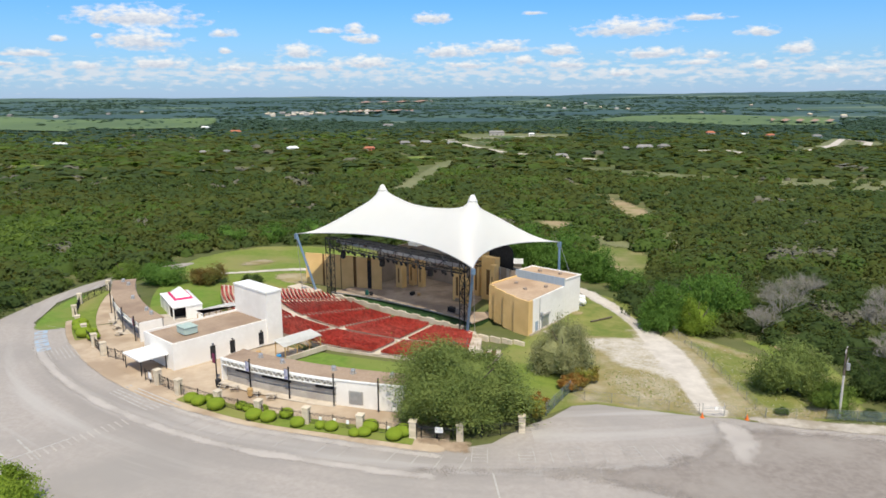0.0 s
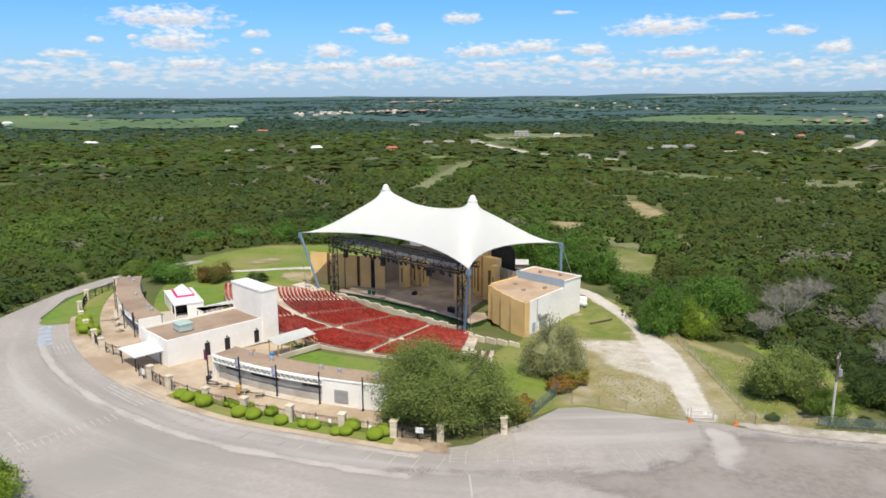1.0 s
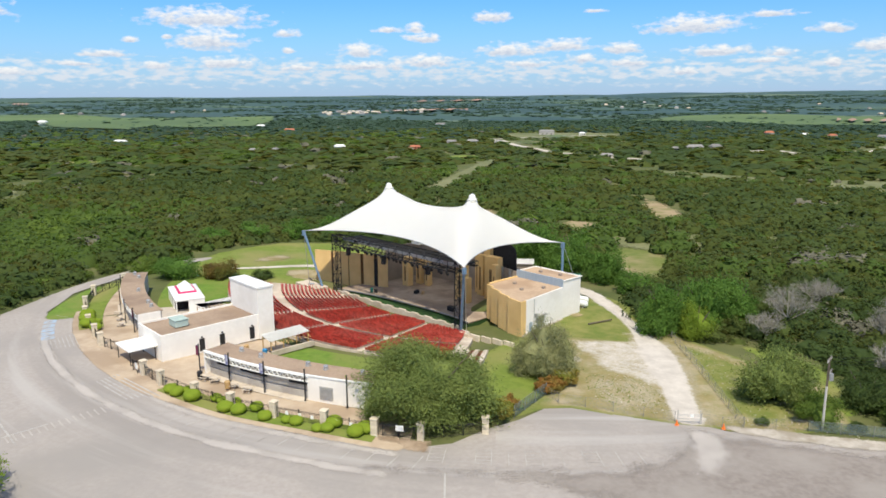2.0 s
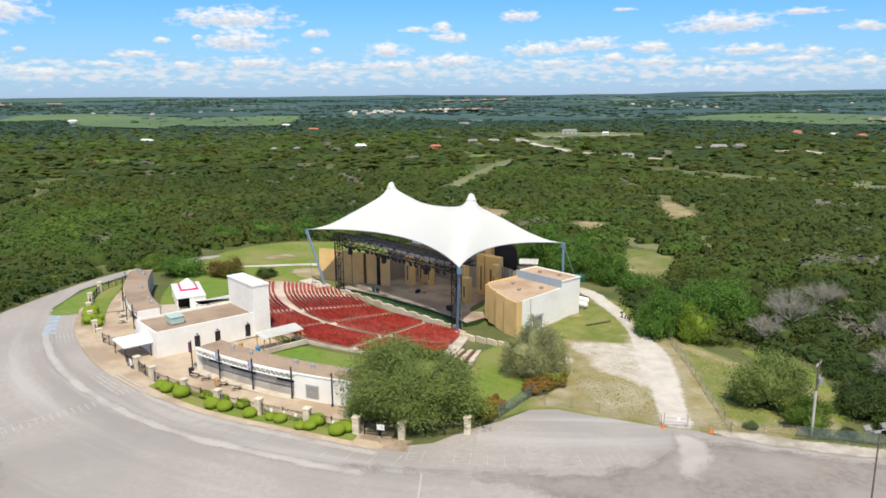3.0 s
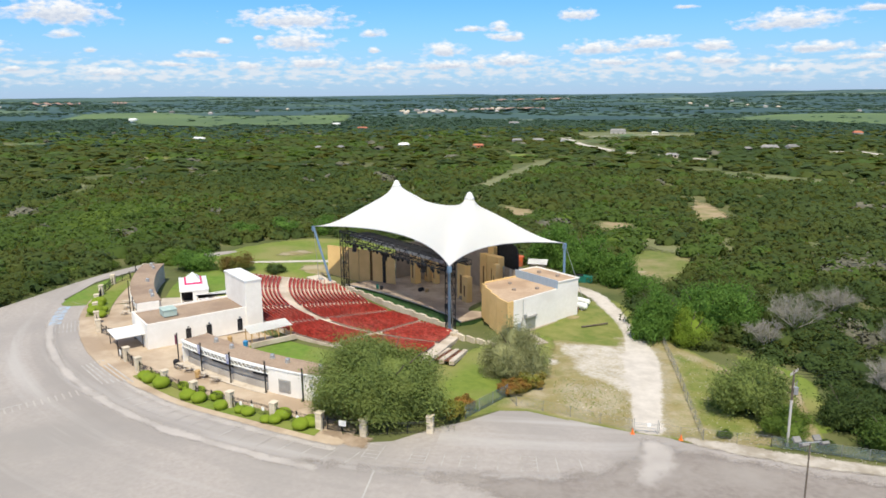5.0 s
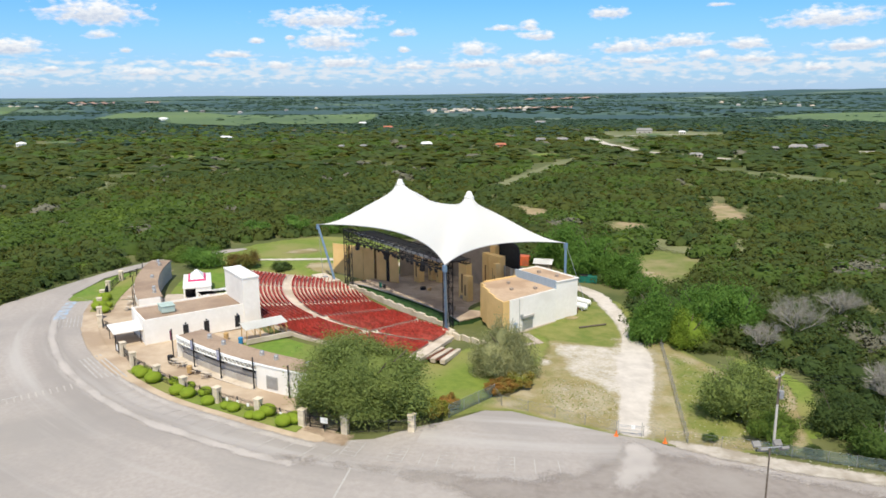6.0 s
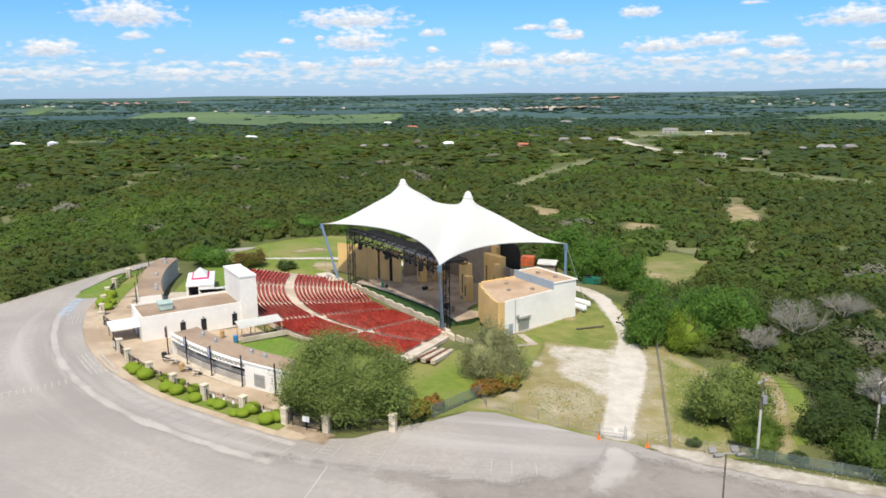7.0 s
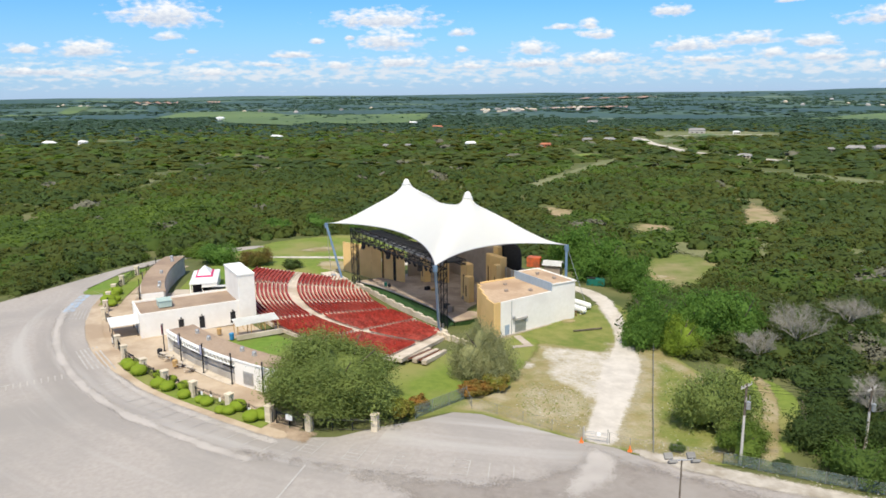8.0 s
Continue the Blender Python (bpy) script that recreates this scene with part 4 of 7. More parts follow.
def pit_wall():
    th = thing("pit_wall", V @ pose(0, -11.9, -3.3), "low tan concrete wall with notches before the stage", "wall")
    xs = [-19 + 1.9 * k for k in range(21)]
    curve = lambda x: 2.0 + 0.05 * max(x, 0) + 0.02 * min(x, 0)
    for k, (a, b) in enumerate(zip(xs, xs[1:])):
        h = 1.4 if k % 2 else 1.15
        pts = [(a, curve(a) - 0.25), (b, curve(b) - 0.25), (b, curve(b) + 0.25), (a, curve(a) + 0.25)]
        part("wall_block", prism(pts, 0, h), "bare_concrete", th)


pit_wall()


def panel(th, name, pts, z0, z1, material, label=""):
    return part(name, prism(pts, z0, z1), material, th, label)


def strip(a, b, t):
    """Plan outline of a wall from a to b, t thick, on its upstage side."""
    a, b = Vector(a), Vector(b)
    n = Vector((-(b - a).y, (b - a).x)).normalized() * t
    return [tuple(a), tuple(b), tuple(b + n), tuple(a + n)]


def stage_house():
    base = -3.2
    # stage-left screen wall of folded tan panels
    th = thing("screen_wall", V @ pose(0, 0, 0), "folded tan stucco screen wall beside the stage", "wall")
    a, b = Vector((-30.4, -8.7)), Vector((-13.0, -0.9))
    folds = ((0.0, 0.222), (0.245, 0.45), (0.48, 0.632), (0.668, 0.805), (0.875, 1.0))
    for k, (u0, u1) in enumerate(folds):
        p, q = a.lerp(b, u0), a.lerp(b, u1)
        panel(th, "panel", strip(p + Vector((0, 0.25 * (k % 2))), q + Vector((0, 0.25 * (k % 2) + 0.12)), 0.12), base, 5.3 - 0.05 * k, "tan_stucco")
        if k < 4:
            r = a.lerp(b, folds[k + 1][0])
            # gap between panels darkened by its own colour, as if in shade
            panel(th, "recess", strip(q + Vector((-0.5, 0.52)), r + Vector((0.7, 0.62)), 0.2), base, 5.0, "tan_shaded", "recess between panels, coloured dark brown for its shade")
    # wing on the other side: folded front, flat roof, white side
    th = thing("stage_wing", V @ pose(0, 0, 0), "flat-roofed stage wing, tan folded front and white side wall", "building")
    zig = [(18.4, -1.0), (20.6, -1.6), (20.6, -2.2), (24.0, -3.2), (24.0, -3.7), (27.6, -4.7), (27.6, -5.1), (31.6, -5.9)]
    body = zig + [(29.85, 7.8), (18.4, 7.8)]
    part("body", prism([(x, y + (0.3 if k < 8 else 0)) for k, (x, y) in enumerate(body)], -2.2, 4.5), "white_stucco", th)
    for k, (a, b) in enumerate(zip(zig, zig[1:])):
        long = math.dist(a, b) > 1.2
        # short fold returns get the dark tan that stands for shade
        panel(th, "panel", strip(a, b, 0.26 if long else 0.2), -2.2, 4.64 if long else 4.62, "tan_stucco" if long else "tan_shaded")
    part("side_wall", prism([(31.2, -4.4), (31.42, -4.4), (30.2, 7.8), (29.86, 7.8)], -2.4, 4.62), "white_stucco", th, "white painted side wall")
    part("corner_return", prism([(31.3, -5.75), (31.62, -5.75), (31.46, -4.4), (31.18, -4.4)], -2.4, 4.64), "tan_stucco", th)
    part("wall_base", prism([(31.62, -5.6), (31.9, -5.6), (30.6, 7.7), (30.3, 7.7)], -2.4, -1.55), "bare_concrete", th, "bare concrete footing")
    part("downpipe", bar((31.24, -1.9, -1.9), (31.24, -1.9, 4.4), 0.06, 6), "grey_steel", th)
    part("meter_box", box(31.2, 31.55, -1.7, -1.2, 0.9, 1.6, 0.03), "grey_steel", th)
    part("roof", prism([(18.76, -0.72), (20.62, -1.3), (20.62, -1.92), (24.02, -2.92), (24.02, -3.42), (27.62, -4.42), (27.62, -4.82), (31.19, -5.54), (29.86, 7.6), (18.76, 7.6)], 4.5, 4.63), "roof_tan", th, "brown gravel roof")
    part("parapet", box(18.4, 18.75, -0.4, 7.8, 4.5, 4.85), "tan_stucco", th)
    part("rear_body", box(18.4, 30.1, 7.8, 13.3, -2.2, 5.75), "white_stucco", th, "taller white rear block")
    part("blue_fascia", box(18.4, 30.12, 7.62, 7.82, 4.6, 6.15), "blue_panel", th, "blue-grey ribbed parapet")
    part("rear_roof", box(18.75, 29.8, 7.9, 13.0, 5.75, 5.85), "roof_tan", th, "brown gravel roof")
    for x0, x1, y0, y1 in ((30.0, 30.25, 7.83, 13.5), (18.4, 30.0, 13.25, 13.5), (18.4, 18.7, 7.83, 13.25)):
        part("parapet", box(x0, x1, y0, y1, 5.75, 5.95), "white_stucco", th)
    for x, y, z in ((22, 3, 4.6), (26, 0.5, 4.6), (28, 4.5, 4.6), (22.5, 10.2, 5.85), (27, 10.8, 5.85)):
        part("roof_vent", box(x - 0.3, x + 0.3, y - 0.3, y + 0.3, z, z + 0.45, 0.04), "stage_back", th, "small dark roof vent")
    # upstage walls
    th = thing("stage_back_wall", V @ pose(0, 0, 0), "dark brown back wall and side walls of the stage", "wall", kind="")
    part("wall", box(-17.5, 8.0, 13.4, 13.9, base, 8.9), "stage_back", th)
    part("low_wall", box(8.0, 17.5, 13.4, 13.9, base, 4.6), "stage_back", th)
    part("side_wall", box(-17.9, -17.5, 2.5, 13.9, base, 6.0), "stage_back", th)
    # tan towers flanking the opening
    for x0, x1, y0, y1, h in ((4.6, 7.2, 3.6, 5.2, 6.6), (7.2, 9.0, 2.8, 4.2, 4.4), (6.0, 7.8, 10.9, 12.0, 9.6), (8.6, 12.4, 8.4, 10.0, 8.4), (3.6, 4.8, 10.6, 11.6, 7.6), (12.4, 13.6, 6.6, 7.8, 7.4), (5.2, 7.0, 9.6, 10.8, 8.0), (-12.4, -10.4, 3.0, 4.6, 5.7), (-11.6, -10.0, 6.4, 7.6, 5.6), (-8.8, -7.4, 6.6, 7.8, 5.4)):
        th = thing("stage_tower", V @ pose((x0 + x1) / 2, (y0 + y1) / 2, DECK), "tall plain tan scenery tower on the stage", "stage tower", "stage towers")
        w, d = (x1 - x0) / 2, (y1 - y0) / 2
        part("body", box(-w, w, -d, d, 0, h + 1.0, 0.05), "tan_stucco", th)
        # strip on the tower face, a reveal's shade put into its colour
        part("reveal", box(-w * 0.25, w * 0.25, -d - 0.02, -d + 0.1, 1.2, h * 0.8), "tan_shaded", th)
    # stage roof, black underside, with the arched black rear shell
    th = thing("stage_roof", V @ pose(0, 0, 0), "flat black stage roof hung with lights under the tent", "roof")
    part("deck", box(-18.6, 18.6, -8.6, -4.6, 9.5, 9.75), "black_fabric", th)
    part("fascia", box(-18.7, 18.7, -8.75, -8.62, 9.2, 9.95), "grey_steel", th, "grey metal roof edge")
    part("roof_hatch", box(-3.0, -0.6, -2.0, 0.5, 9.75, 10.4), "white_metal", th)
    sh = thing("rear_shell", V @ pose(0, 12.3, 0), "black rear stage wall with rounded upper corners", "wall")
    prof = [(14.0, base), (14.0, 7.6), (13.85, 8.4), (13.4, 9.1), (12.7, 9.5), (11.9, 9.65)]
    bm = bmesh.new()
    ring = prof + [(7.2, 9.65), (7.2, base)]
    lo, hi = [bm.verts.new((x, 0, z)) for x, z in ring], [bm.verts.new((x, 0.3, z)) for x, z in ring]
    bm.faces.new(lo)
    bm.faces.new(hi[::-1])
    for n in range(len(ring)):
        bm.faces.new((lo[n], hi[n], hi[(n + 1) % len(ring)], lo[(n + 1) % len(ring)]))
    bmesh.ops.recalc_face_normals(bm, faces=bm.faces[:])
    part("cover", bm, "black_fabric", sh)
    gw = thing("grey_fence", V @ pose(0, 0, 0), "tall grey panel fence behind the stage", "fence")
    for n in range(9):
        x0 = 12.2 + n * 0.75
        part("panel", box(x0, x0 + 0.71, 9.6 + 0.05 * (n % 2), 9.75 + 0.05 * (n % 2), -2.6, 5.4 - 0.06 * n), "stage_back" if n % 3 else "grey_wall", gw)


stage_house()


def proscenium():
    th = thing("lighting_truss", V @ pose(0, 0, 0), "black steel lattice portal carrying stage lights and speakers", "truss")
    truss(th, (-19.3, -10.2, -3.0), (-19.3, -10.2, 10.6), 1.3, 9, "truss_tower")
    truss(th, (19.0, -9.0, -3.0), (19.0, -9.0, 10.6), 1.3, 9, "truss_tower")
    truss(th, (-19.3, -10.2, 9.5), (19.0, -9.0, 9.5), 2.0, 18, "header_truss", 0.12)
    truss(th, (-18.5, -4.5, 9.2), (18.5, -4.0, 9.2), 0.9, 24, "light_truss")
    rng = random.Random(8)
    for k in range(26):
        x = -17 + 34 * k / 25 + rng.uniform(-0.3, 0.3)
        y = -10.4 + rng.uniform(-0.5, 0.3)
        a = Vector((x, y, 8.5))
        part("spotlight", bar(a, a + Vector((rng.uniform(-.2, .2), 0.35, -0.6)), 0.22, 7, r2=0.28), "black_steel", th)


proscenium()


def line_array(x, y, z, n, label):
    th = thing("line_array", V @ pose(x, y, z), label, "loudspeaker", "hanging loudspeakers")
    px, pz, a = 0.0, 0.0, 0.0
    for k in range(n):
        part("cabinet", box(-0.55, 0.55, -0.3, 0.3, -0.32, 0.0, 0.03), "black_fabric", th, at=pose(0, -px, pz, math.degrees(a), 0, 0))
        pz -= 0.36 * math.cos(a)
        px += 0.36 * math.sin(a)
        a += 0.07
    part("hoist_chain", bar((0, 0, 0), (0, 0, 1.6), 0.04, 5), "grey_steel", th)


for x, y in ((-15.2, -9.8), (-3.2, -9.4), (10.0, -8.8)):
    line_array(x, y, 8.2, 5, "curved stack of black loudspeakers hung from the truss")


def speaker_stack(x, y, n):
    th = thing("speaker_stack", V @ pose(x, y, DECK), "tall stack of dark loudspeakers standing on the stage", "loudspeaker", "standing loudspeakers")
    for k in range(n):
        part("cabinet", box(-0.6, 0.6, -0.4, 0.4, k * 0.72, k * 0.72 + 0.66, 0.03), "black_fabric", th)


speaker_stack(-16.0, -1.6, 9)


def road_case(x, y, w, d, h, material):
    th = thing("road_case", V @ pose(x, y, DECK, 0, 0, 17 * x), "small dark case lying on the stage boards", "case", "cases on the stage")
    part("body", box(-w / 2, w / 2, -d / 2, d / 2, 0.04, h, 0.04), material, th)
    part("lid", box(-w / 2 + 0.02, w / 2 - 0.02, -d / 2 + 0.02, d / 2 - 0.02, h + 0.002, h + 0.07), material, th)


for x, y, w, d, h, mt in ((-4.5, 0.5, 1.2, 0.7, 0.7, "black_fabric"), (-3.2, 1.2, 0.8, 0.6, 0.5, "timber"), (-12.2, -6.0, 0.9, 0.6, 0.9, "green_paint"), (-11.2, -5.6, 0.7, 0.6, 0.7, "black_fabric"), (6, 4, 1.6, 0.8, 0.6, "stage_back"), (10.5, -3.0, 1.8, 1.0, 0.9, "black_fabric"), (12.5, -3.4, 1.0, 1.0, 1.2, "stage_back")):
    road_case(x, y, w, d, h, mt)


def plinth(x, y, w, d, z0, z1):
    th = thing("mast_footing", V @ pose(x, y, z0), "pale concrete footing block under a blue mast", "footing", "mast footings")
    part("block", box(-w / 2, w / 2, -d / 2, d / 2, 0, z1 - z0, 0.05), "bare_concrete", th)
    part("shoe", box(-0.5, 0.5, -0.5, 0.5, z1 - z0, z1 - z0 + 0.2), "grey_steel", th)


plinth(-24.6, -13.6, 8.4, 3.4, -3.2, -1.2)
plinth(21.8, -11.4, 2.2, 2.6, -3.2, -1.9)
plinth(21.0, 16.0, 1.6, 1.6, -2.6, -1.5)
plinth(-21.0, 16.0, 1.6, 1.6, -2.8, -1.5)


def side_steps():
    """Broad concrete strips with red beds between, beside the seats."""
    th = thing("side_stairs", V @ pose(0, 0, 0), "broad pale concrete stairs with red mulch beds between", "stairs")
    a, b, c, d = Vector((31.0, -18.8)), Vector((35.2, -25.4)), Vector((38.8, -23.2)), Vector((33.8, -16.6))
    for k in range(5):
        u0, u1 = k / 5, (k + 1) / 5
        if k % 2:
            pts = [a.lerp(d, u0), b.lerp(c, u0), b.lerp(c, u1), a.lerp(d, u1)]
            bm = bmesh.new()
            bm.faces.new([bm.verts.new((p.x, p.y, z)) for p, z in zip(pts, (-1.2, -0.2, -0.2, -1.2))])
            bmesh.ops.solidify(bm, geom=bm.faces[:], thickness=0.3)
            part("mulch_bed", bm, "red_mulch", th, "red-brown mulch bed")
        else:
            for n in range(9):
                v0, v1 = n / 9, (n + 1) / 9
                p00, p01 = a.lerp(b, v0).lerp(d.lerp(c, v0), u0), a.lerp(b, v0).lerp(d.lerp(c, v0), u1)
                p10, p11 = a.lerp(b, v1).lerp(d.lerp(c, v1), u0), a.lerp(b, v1).lerp(d.lerp(c, v1), u1)
                z = -1.1 + 1.0 * v1
                part("tread", prism([tuple(p00), tuple(p10), tuple(p11), tuple(p01)], z - 0.6, z), "bare_concrete", th)
    wl = thing("ochre_wall", V @ pose(0, 0, 0), "low ochre retaining wall beside the stage wing", "wall")
    for k in range(5):
        x0, x1 = 23.5 + k * 2.2, 25.7 + k * 2.2
        part("wall_block", box(x0 + 0.01, x1 - 0.01, -13.4 + 0.55 * k, -13.0 + 0.55 * k, -3.0, -1.0), "limestone_block", wl)


side_steps()


def wing_fittings():
    th = thing("loading_door", V @ pose(31.0, 0.2, -1.85, 0, 0, 5.7), "grey roll-up loading door in the white wall", "door")
    part("curtain", box(0, 0.04, -1.3, 1.3, 0, 2.6), "grey_steel", th)
    for k in range(8):
        part("slat", box(0.04, 0.06, -1.28, 1.28, 0.04 + k * 0.32, 0.3 + k * 0.32), "grey_steel", th)
    part("hood", box(0, 0.3, -1.5, 1.5, 2.6, 2.95), "grey_wall", th)
    th = thing("side_door", V @ pose(31.3, -2.9, -1.85, 0, 0, 5.7), "grey steel door in the white wall", "door")
    part("leaf", box(0, 0.05, -0.5, 0.5, 0, 2.1), "blue_panel", th)
    part("handle", box(0.05, 0.12, 0.32, 0.38, 0.95, 1.1), "black_steel", th)
    th = thing("white_tank", V @ pose(27.6, 16.0, -1.5, 0, 0, 8), "long white gas tank lying on supports", "tank", "white gas tanks")
    part("shell", bar((-1.9, 0, 0.95), (1.9, 0, 0.95), 0.62, 14), "white_metal", th)
    part("dome", bar((1.9, 0, 0.95), (2.2, 0, 0.95), 0.62, 14, r2=0.3), "white_metal", th)
    part("dome", bar((-1.9, 0, 0.95), (-2.2, 0, 0.95), 0.62, 14, r2=0.3), "white_metal", th)
    for x in (-1.3, 1.3):
        part("saddle", box(x - 0.12, x + 0.12, -0.5, 0.5, 0, 0.4), "grey_wall", th)
    copy_thing(th, V @ pose(25.6, 19.0, -1.6, 0, 0, 5))
    th = thing("storage_shed", V @ pose(-1.4, 32.9, -2.2, 0, 0, 40), "small shed with a pale metal gable roof", "shed")
    part("wall", box(-1.9, 1.9, -1.5, 1.5, 0, 2.6), "stage_back", th)
    bm = bmesh.new()
    for sgn in (-1, 1):
        vs = [bm.verts.new(p) for p in ((-2.3, 0, 3.4), (2.3, 0, 3.4), (2.3, sgn * 2.0, 2.5), (-2.3, sgn * 2.0, 2.5))]
        bm.faces.new(vs)
    bmesh.ops.solidify(bm, geom=bm.faces[:], thickness=0.08)
    part("roof", bm, "white_metal", th)
    th = thing("orange_container", V @ pose(-10.4, 34.2, -2.2, 0, 0, 35), "orange steel container behind the stage", "container")
    part("body", box(-1.7, 1.7, -1.2, 1.2, 0, 2.4, 0.03), "rusty_orange", th)
    for k in range(6):
        part("rib", box(-1.6 + k * 0.6, -1.42 + k * 0.6, -1.27, -1.2, 0.1, 2.3), "rusty_orange", th)
    th = thing("dumpster", V @ pose(11.7, 34.8, -2.3, 0, 0, 40), "dark green steel dumpster beside the track", "dumpster")
    part("body", box(-2.0, 2.0, -0.9, 0.9, 0, 1.7, 0.04), "green_paint", th)
    part("lid", box(-2.05, -0.1, -0.95, 0.95, 1.7, 1.8), "black_fabric", th)


wing_fittings()


def wing_walk():
    sheet("wing_walk", [(18.4, 133.6), (19.6, 134.2), (22.9, 129.2), (19.8, 127.2), (19.2, 128.2), (21.2, 129.4)], 0.2, "concrete", "narrow pale concrete walk at the wing's door", "pavement", 0.8)


wing_walk()


def wing_yard():
    th = thing("rail_fence", pose(24.6, 146.2, float(gz(24.6, 146.2)), 0, 0, 24), "short low brown timber rail on the grass", "fence")
    for x in (0.0, 1.7, 3.4):
        part("post", box(x - 0.09, x + 0.09, -0.09, 0.09, -0.1, 1.0), "timber_brown", th)
    part("rail", box(-0.2, 3.6, -0.06, 0.06, 1.0, 1.12), "timber_brown", th)
    th = thing("pipe", pose(28.4, 138.6, float(gz(28.4, 138.6)) + 0.22, 0, 0, 32), "long dark pipe lying on the grass", "pipe")
    part("tube", bar((0, 0, 0.12), (5.6, 0, 0.12), 0.14, 8), "bark", th)
    sheet("bare_patch", ragged(rounded([(25.0, 144.6), (27.8, 145.8), (28.8, 143.9), (25.6, 141.8)]), 0.3, 0.6), 0.2, "brown_bank", "bare tan earth on the grass", "ground", 0.6, soft=0.7)


wing_yard()



def service_building():
    th = thing("service_building", V @ pose(0, -51.3, 0.0), "long white flat-roofed box building with a tall slab tower", "building")
    part("wall", box(-4.7, 4.7, -8.4, 8.35, 0, 4.0), "white_stucco", th)
    part("roof", box(-4.45, 4.45, -8.1, 8.3, 4.0, 4.05), "roof_gravel", th, "brown gravel roof")
    for x0, x1, y0, y1 in ((-4.7, -4.42, -8.4, 8.35), (4.42, 4.7, -8.4, 8.35), (-4.42, 4.42, -8.4, -8.12)):
        part("parapet", box(x0, x1, y0, y1, 4.003, 4.35), "white_stucco", th)
    part("tower", box(-4.9, 4.9, 8.35, 11.3, 0, 8.8), "white_stucco", th, "tall white slab tower")
    part("tower_cap", box(-5.0, 5.0, 8.25, 11.4, 8.8, 9.1), "white_metal", th)
    for y in (-1.8, 1.7, 7.1):
        d = part("door", box(4.66, 4.76, y - 0.45, y + 0.45, 0.35, 2.45), "dark_glass", th, "dark door in the white wall")
        part("wall_lamp", box(4.7, 4.95, y - 0.1, y + 0.1, 2.6, 2.8), "black_steel", th)
    # roof unit
    hv = thing("roof_unit", V @ pose(0.6, -55.0, 4.05), "pale green-grey metal roof unit", "air handler")
    part("body", box(-1.3, 1.3, -1.1, 1.1, 0.15, 1.2, 0.05), "unit_green", hv)
    part("lid", box(-1.4, 1.4, -1.2, 1.2, 1.2, 1.35, 0.04), "unit_green", hv)
    part("curb", box(-0.8, 0.8, -0.7, 0.7, 0, 0.15), "grey_steel", hv)
    # canopy before the gate
    ca = thing("entry_canopy", V @ pose(0.3, -62.0, 0.0), "flat white entry canopy on slim posts", "canopy")
    part("slab", box(-2.9, 2.9, -2.2, 2.3, 2.35, 2.55), "white_metal", ca)
    for x in (-2.6, 2.6):
        part("post", box(x - 0.06, x + 0.06, -2.0, -1.88, 0, 2.35), "black_steel", ca)
        part("post", box(x - 0.06, x + 0.06, 1.9, 2.02, 0, 2.35), "black_steel", ca)


service_building()


PIV = Matrix.Translation((-12.0, -57.5, 0))
VL = V @ PIV @ pose(0, 0, 0, 0, 0, 4.0) @ PIV.inverted()  # the second stall building stands a little further round


def roof_vent(p, z, base):
    th = thing("roof_vent", base @ Matrix.Translation((p.x, p.y, z)), "small white metal roof vent", "vent", "stall roof vents")
    part("curb", box(-0.32, 0.32, -0.32, 0.32, 0, 0.2), "grey_wall", th)
    part("drum", bar((0, 0, 0.2), (0, 0, 0.5), 0.3, 10), "grey_steel", th)
    part("hood", bar((0, 0, 0.5), (0, 0, 0.68), 0.36, 10, r2=0.26), "grey_steel", th)


def banner_post(a, sign, cloth, base):
    p = polar(79.95, a, 0.1)
    th = thing("banner_post", base @ Matrix.Translation(p) @ pose(0, 0, 0, 0, 0, a), "slim black post with a hanging banner" if cloth else "slim black steel post", "post", "posts along the stalls")
    part("pole", box(-0.07, 0.07, -0.07, 0.07, 0, 4.5), "black_steel", th)
    part("base_plate", box(-0.16, 0.16, -0.16, 0.16, 0, 0.06), "black_steel", th)
    part("cap", box(-0.1, 0.1, -0.1, 0.1, 4.5, 4.58), "black_steel", th)
    if cloth:
        part("banner", box(-0.75, -0.1, -0.02, 0.02, 2.7, 4.2), cloth, th, "dark printed banner")
        for z in (2.68, 4.22):
            part("banner_arm", box(-0.8, -0.07, -0.025, 0.025, z - 0.02, z + 0.02), "black_steel", th)


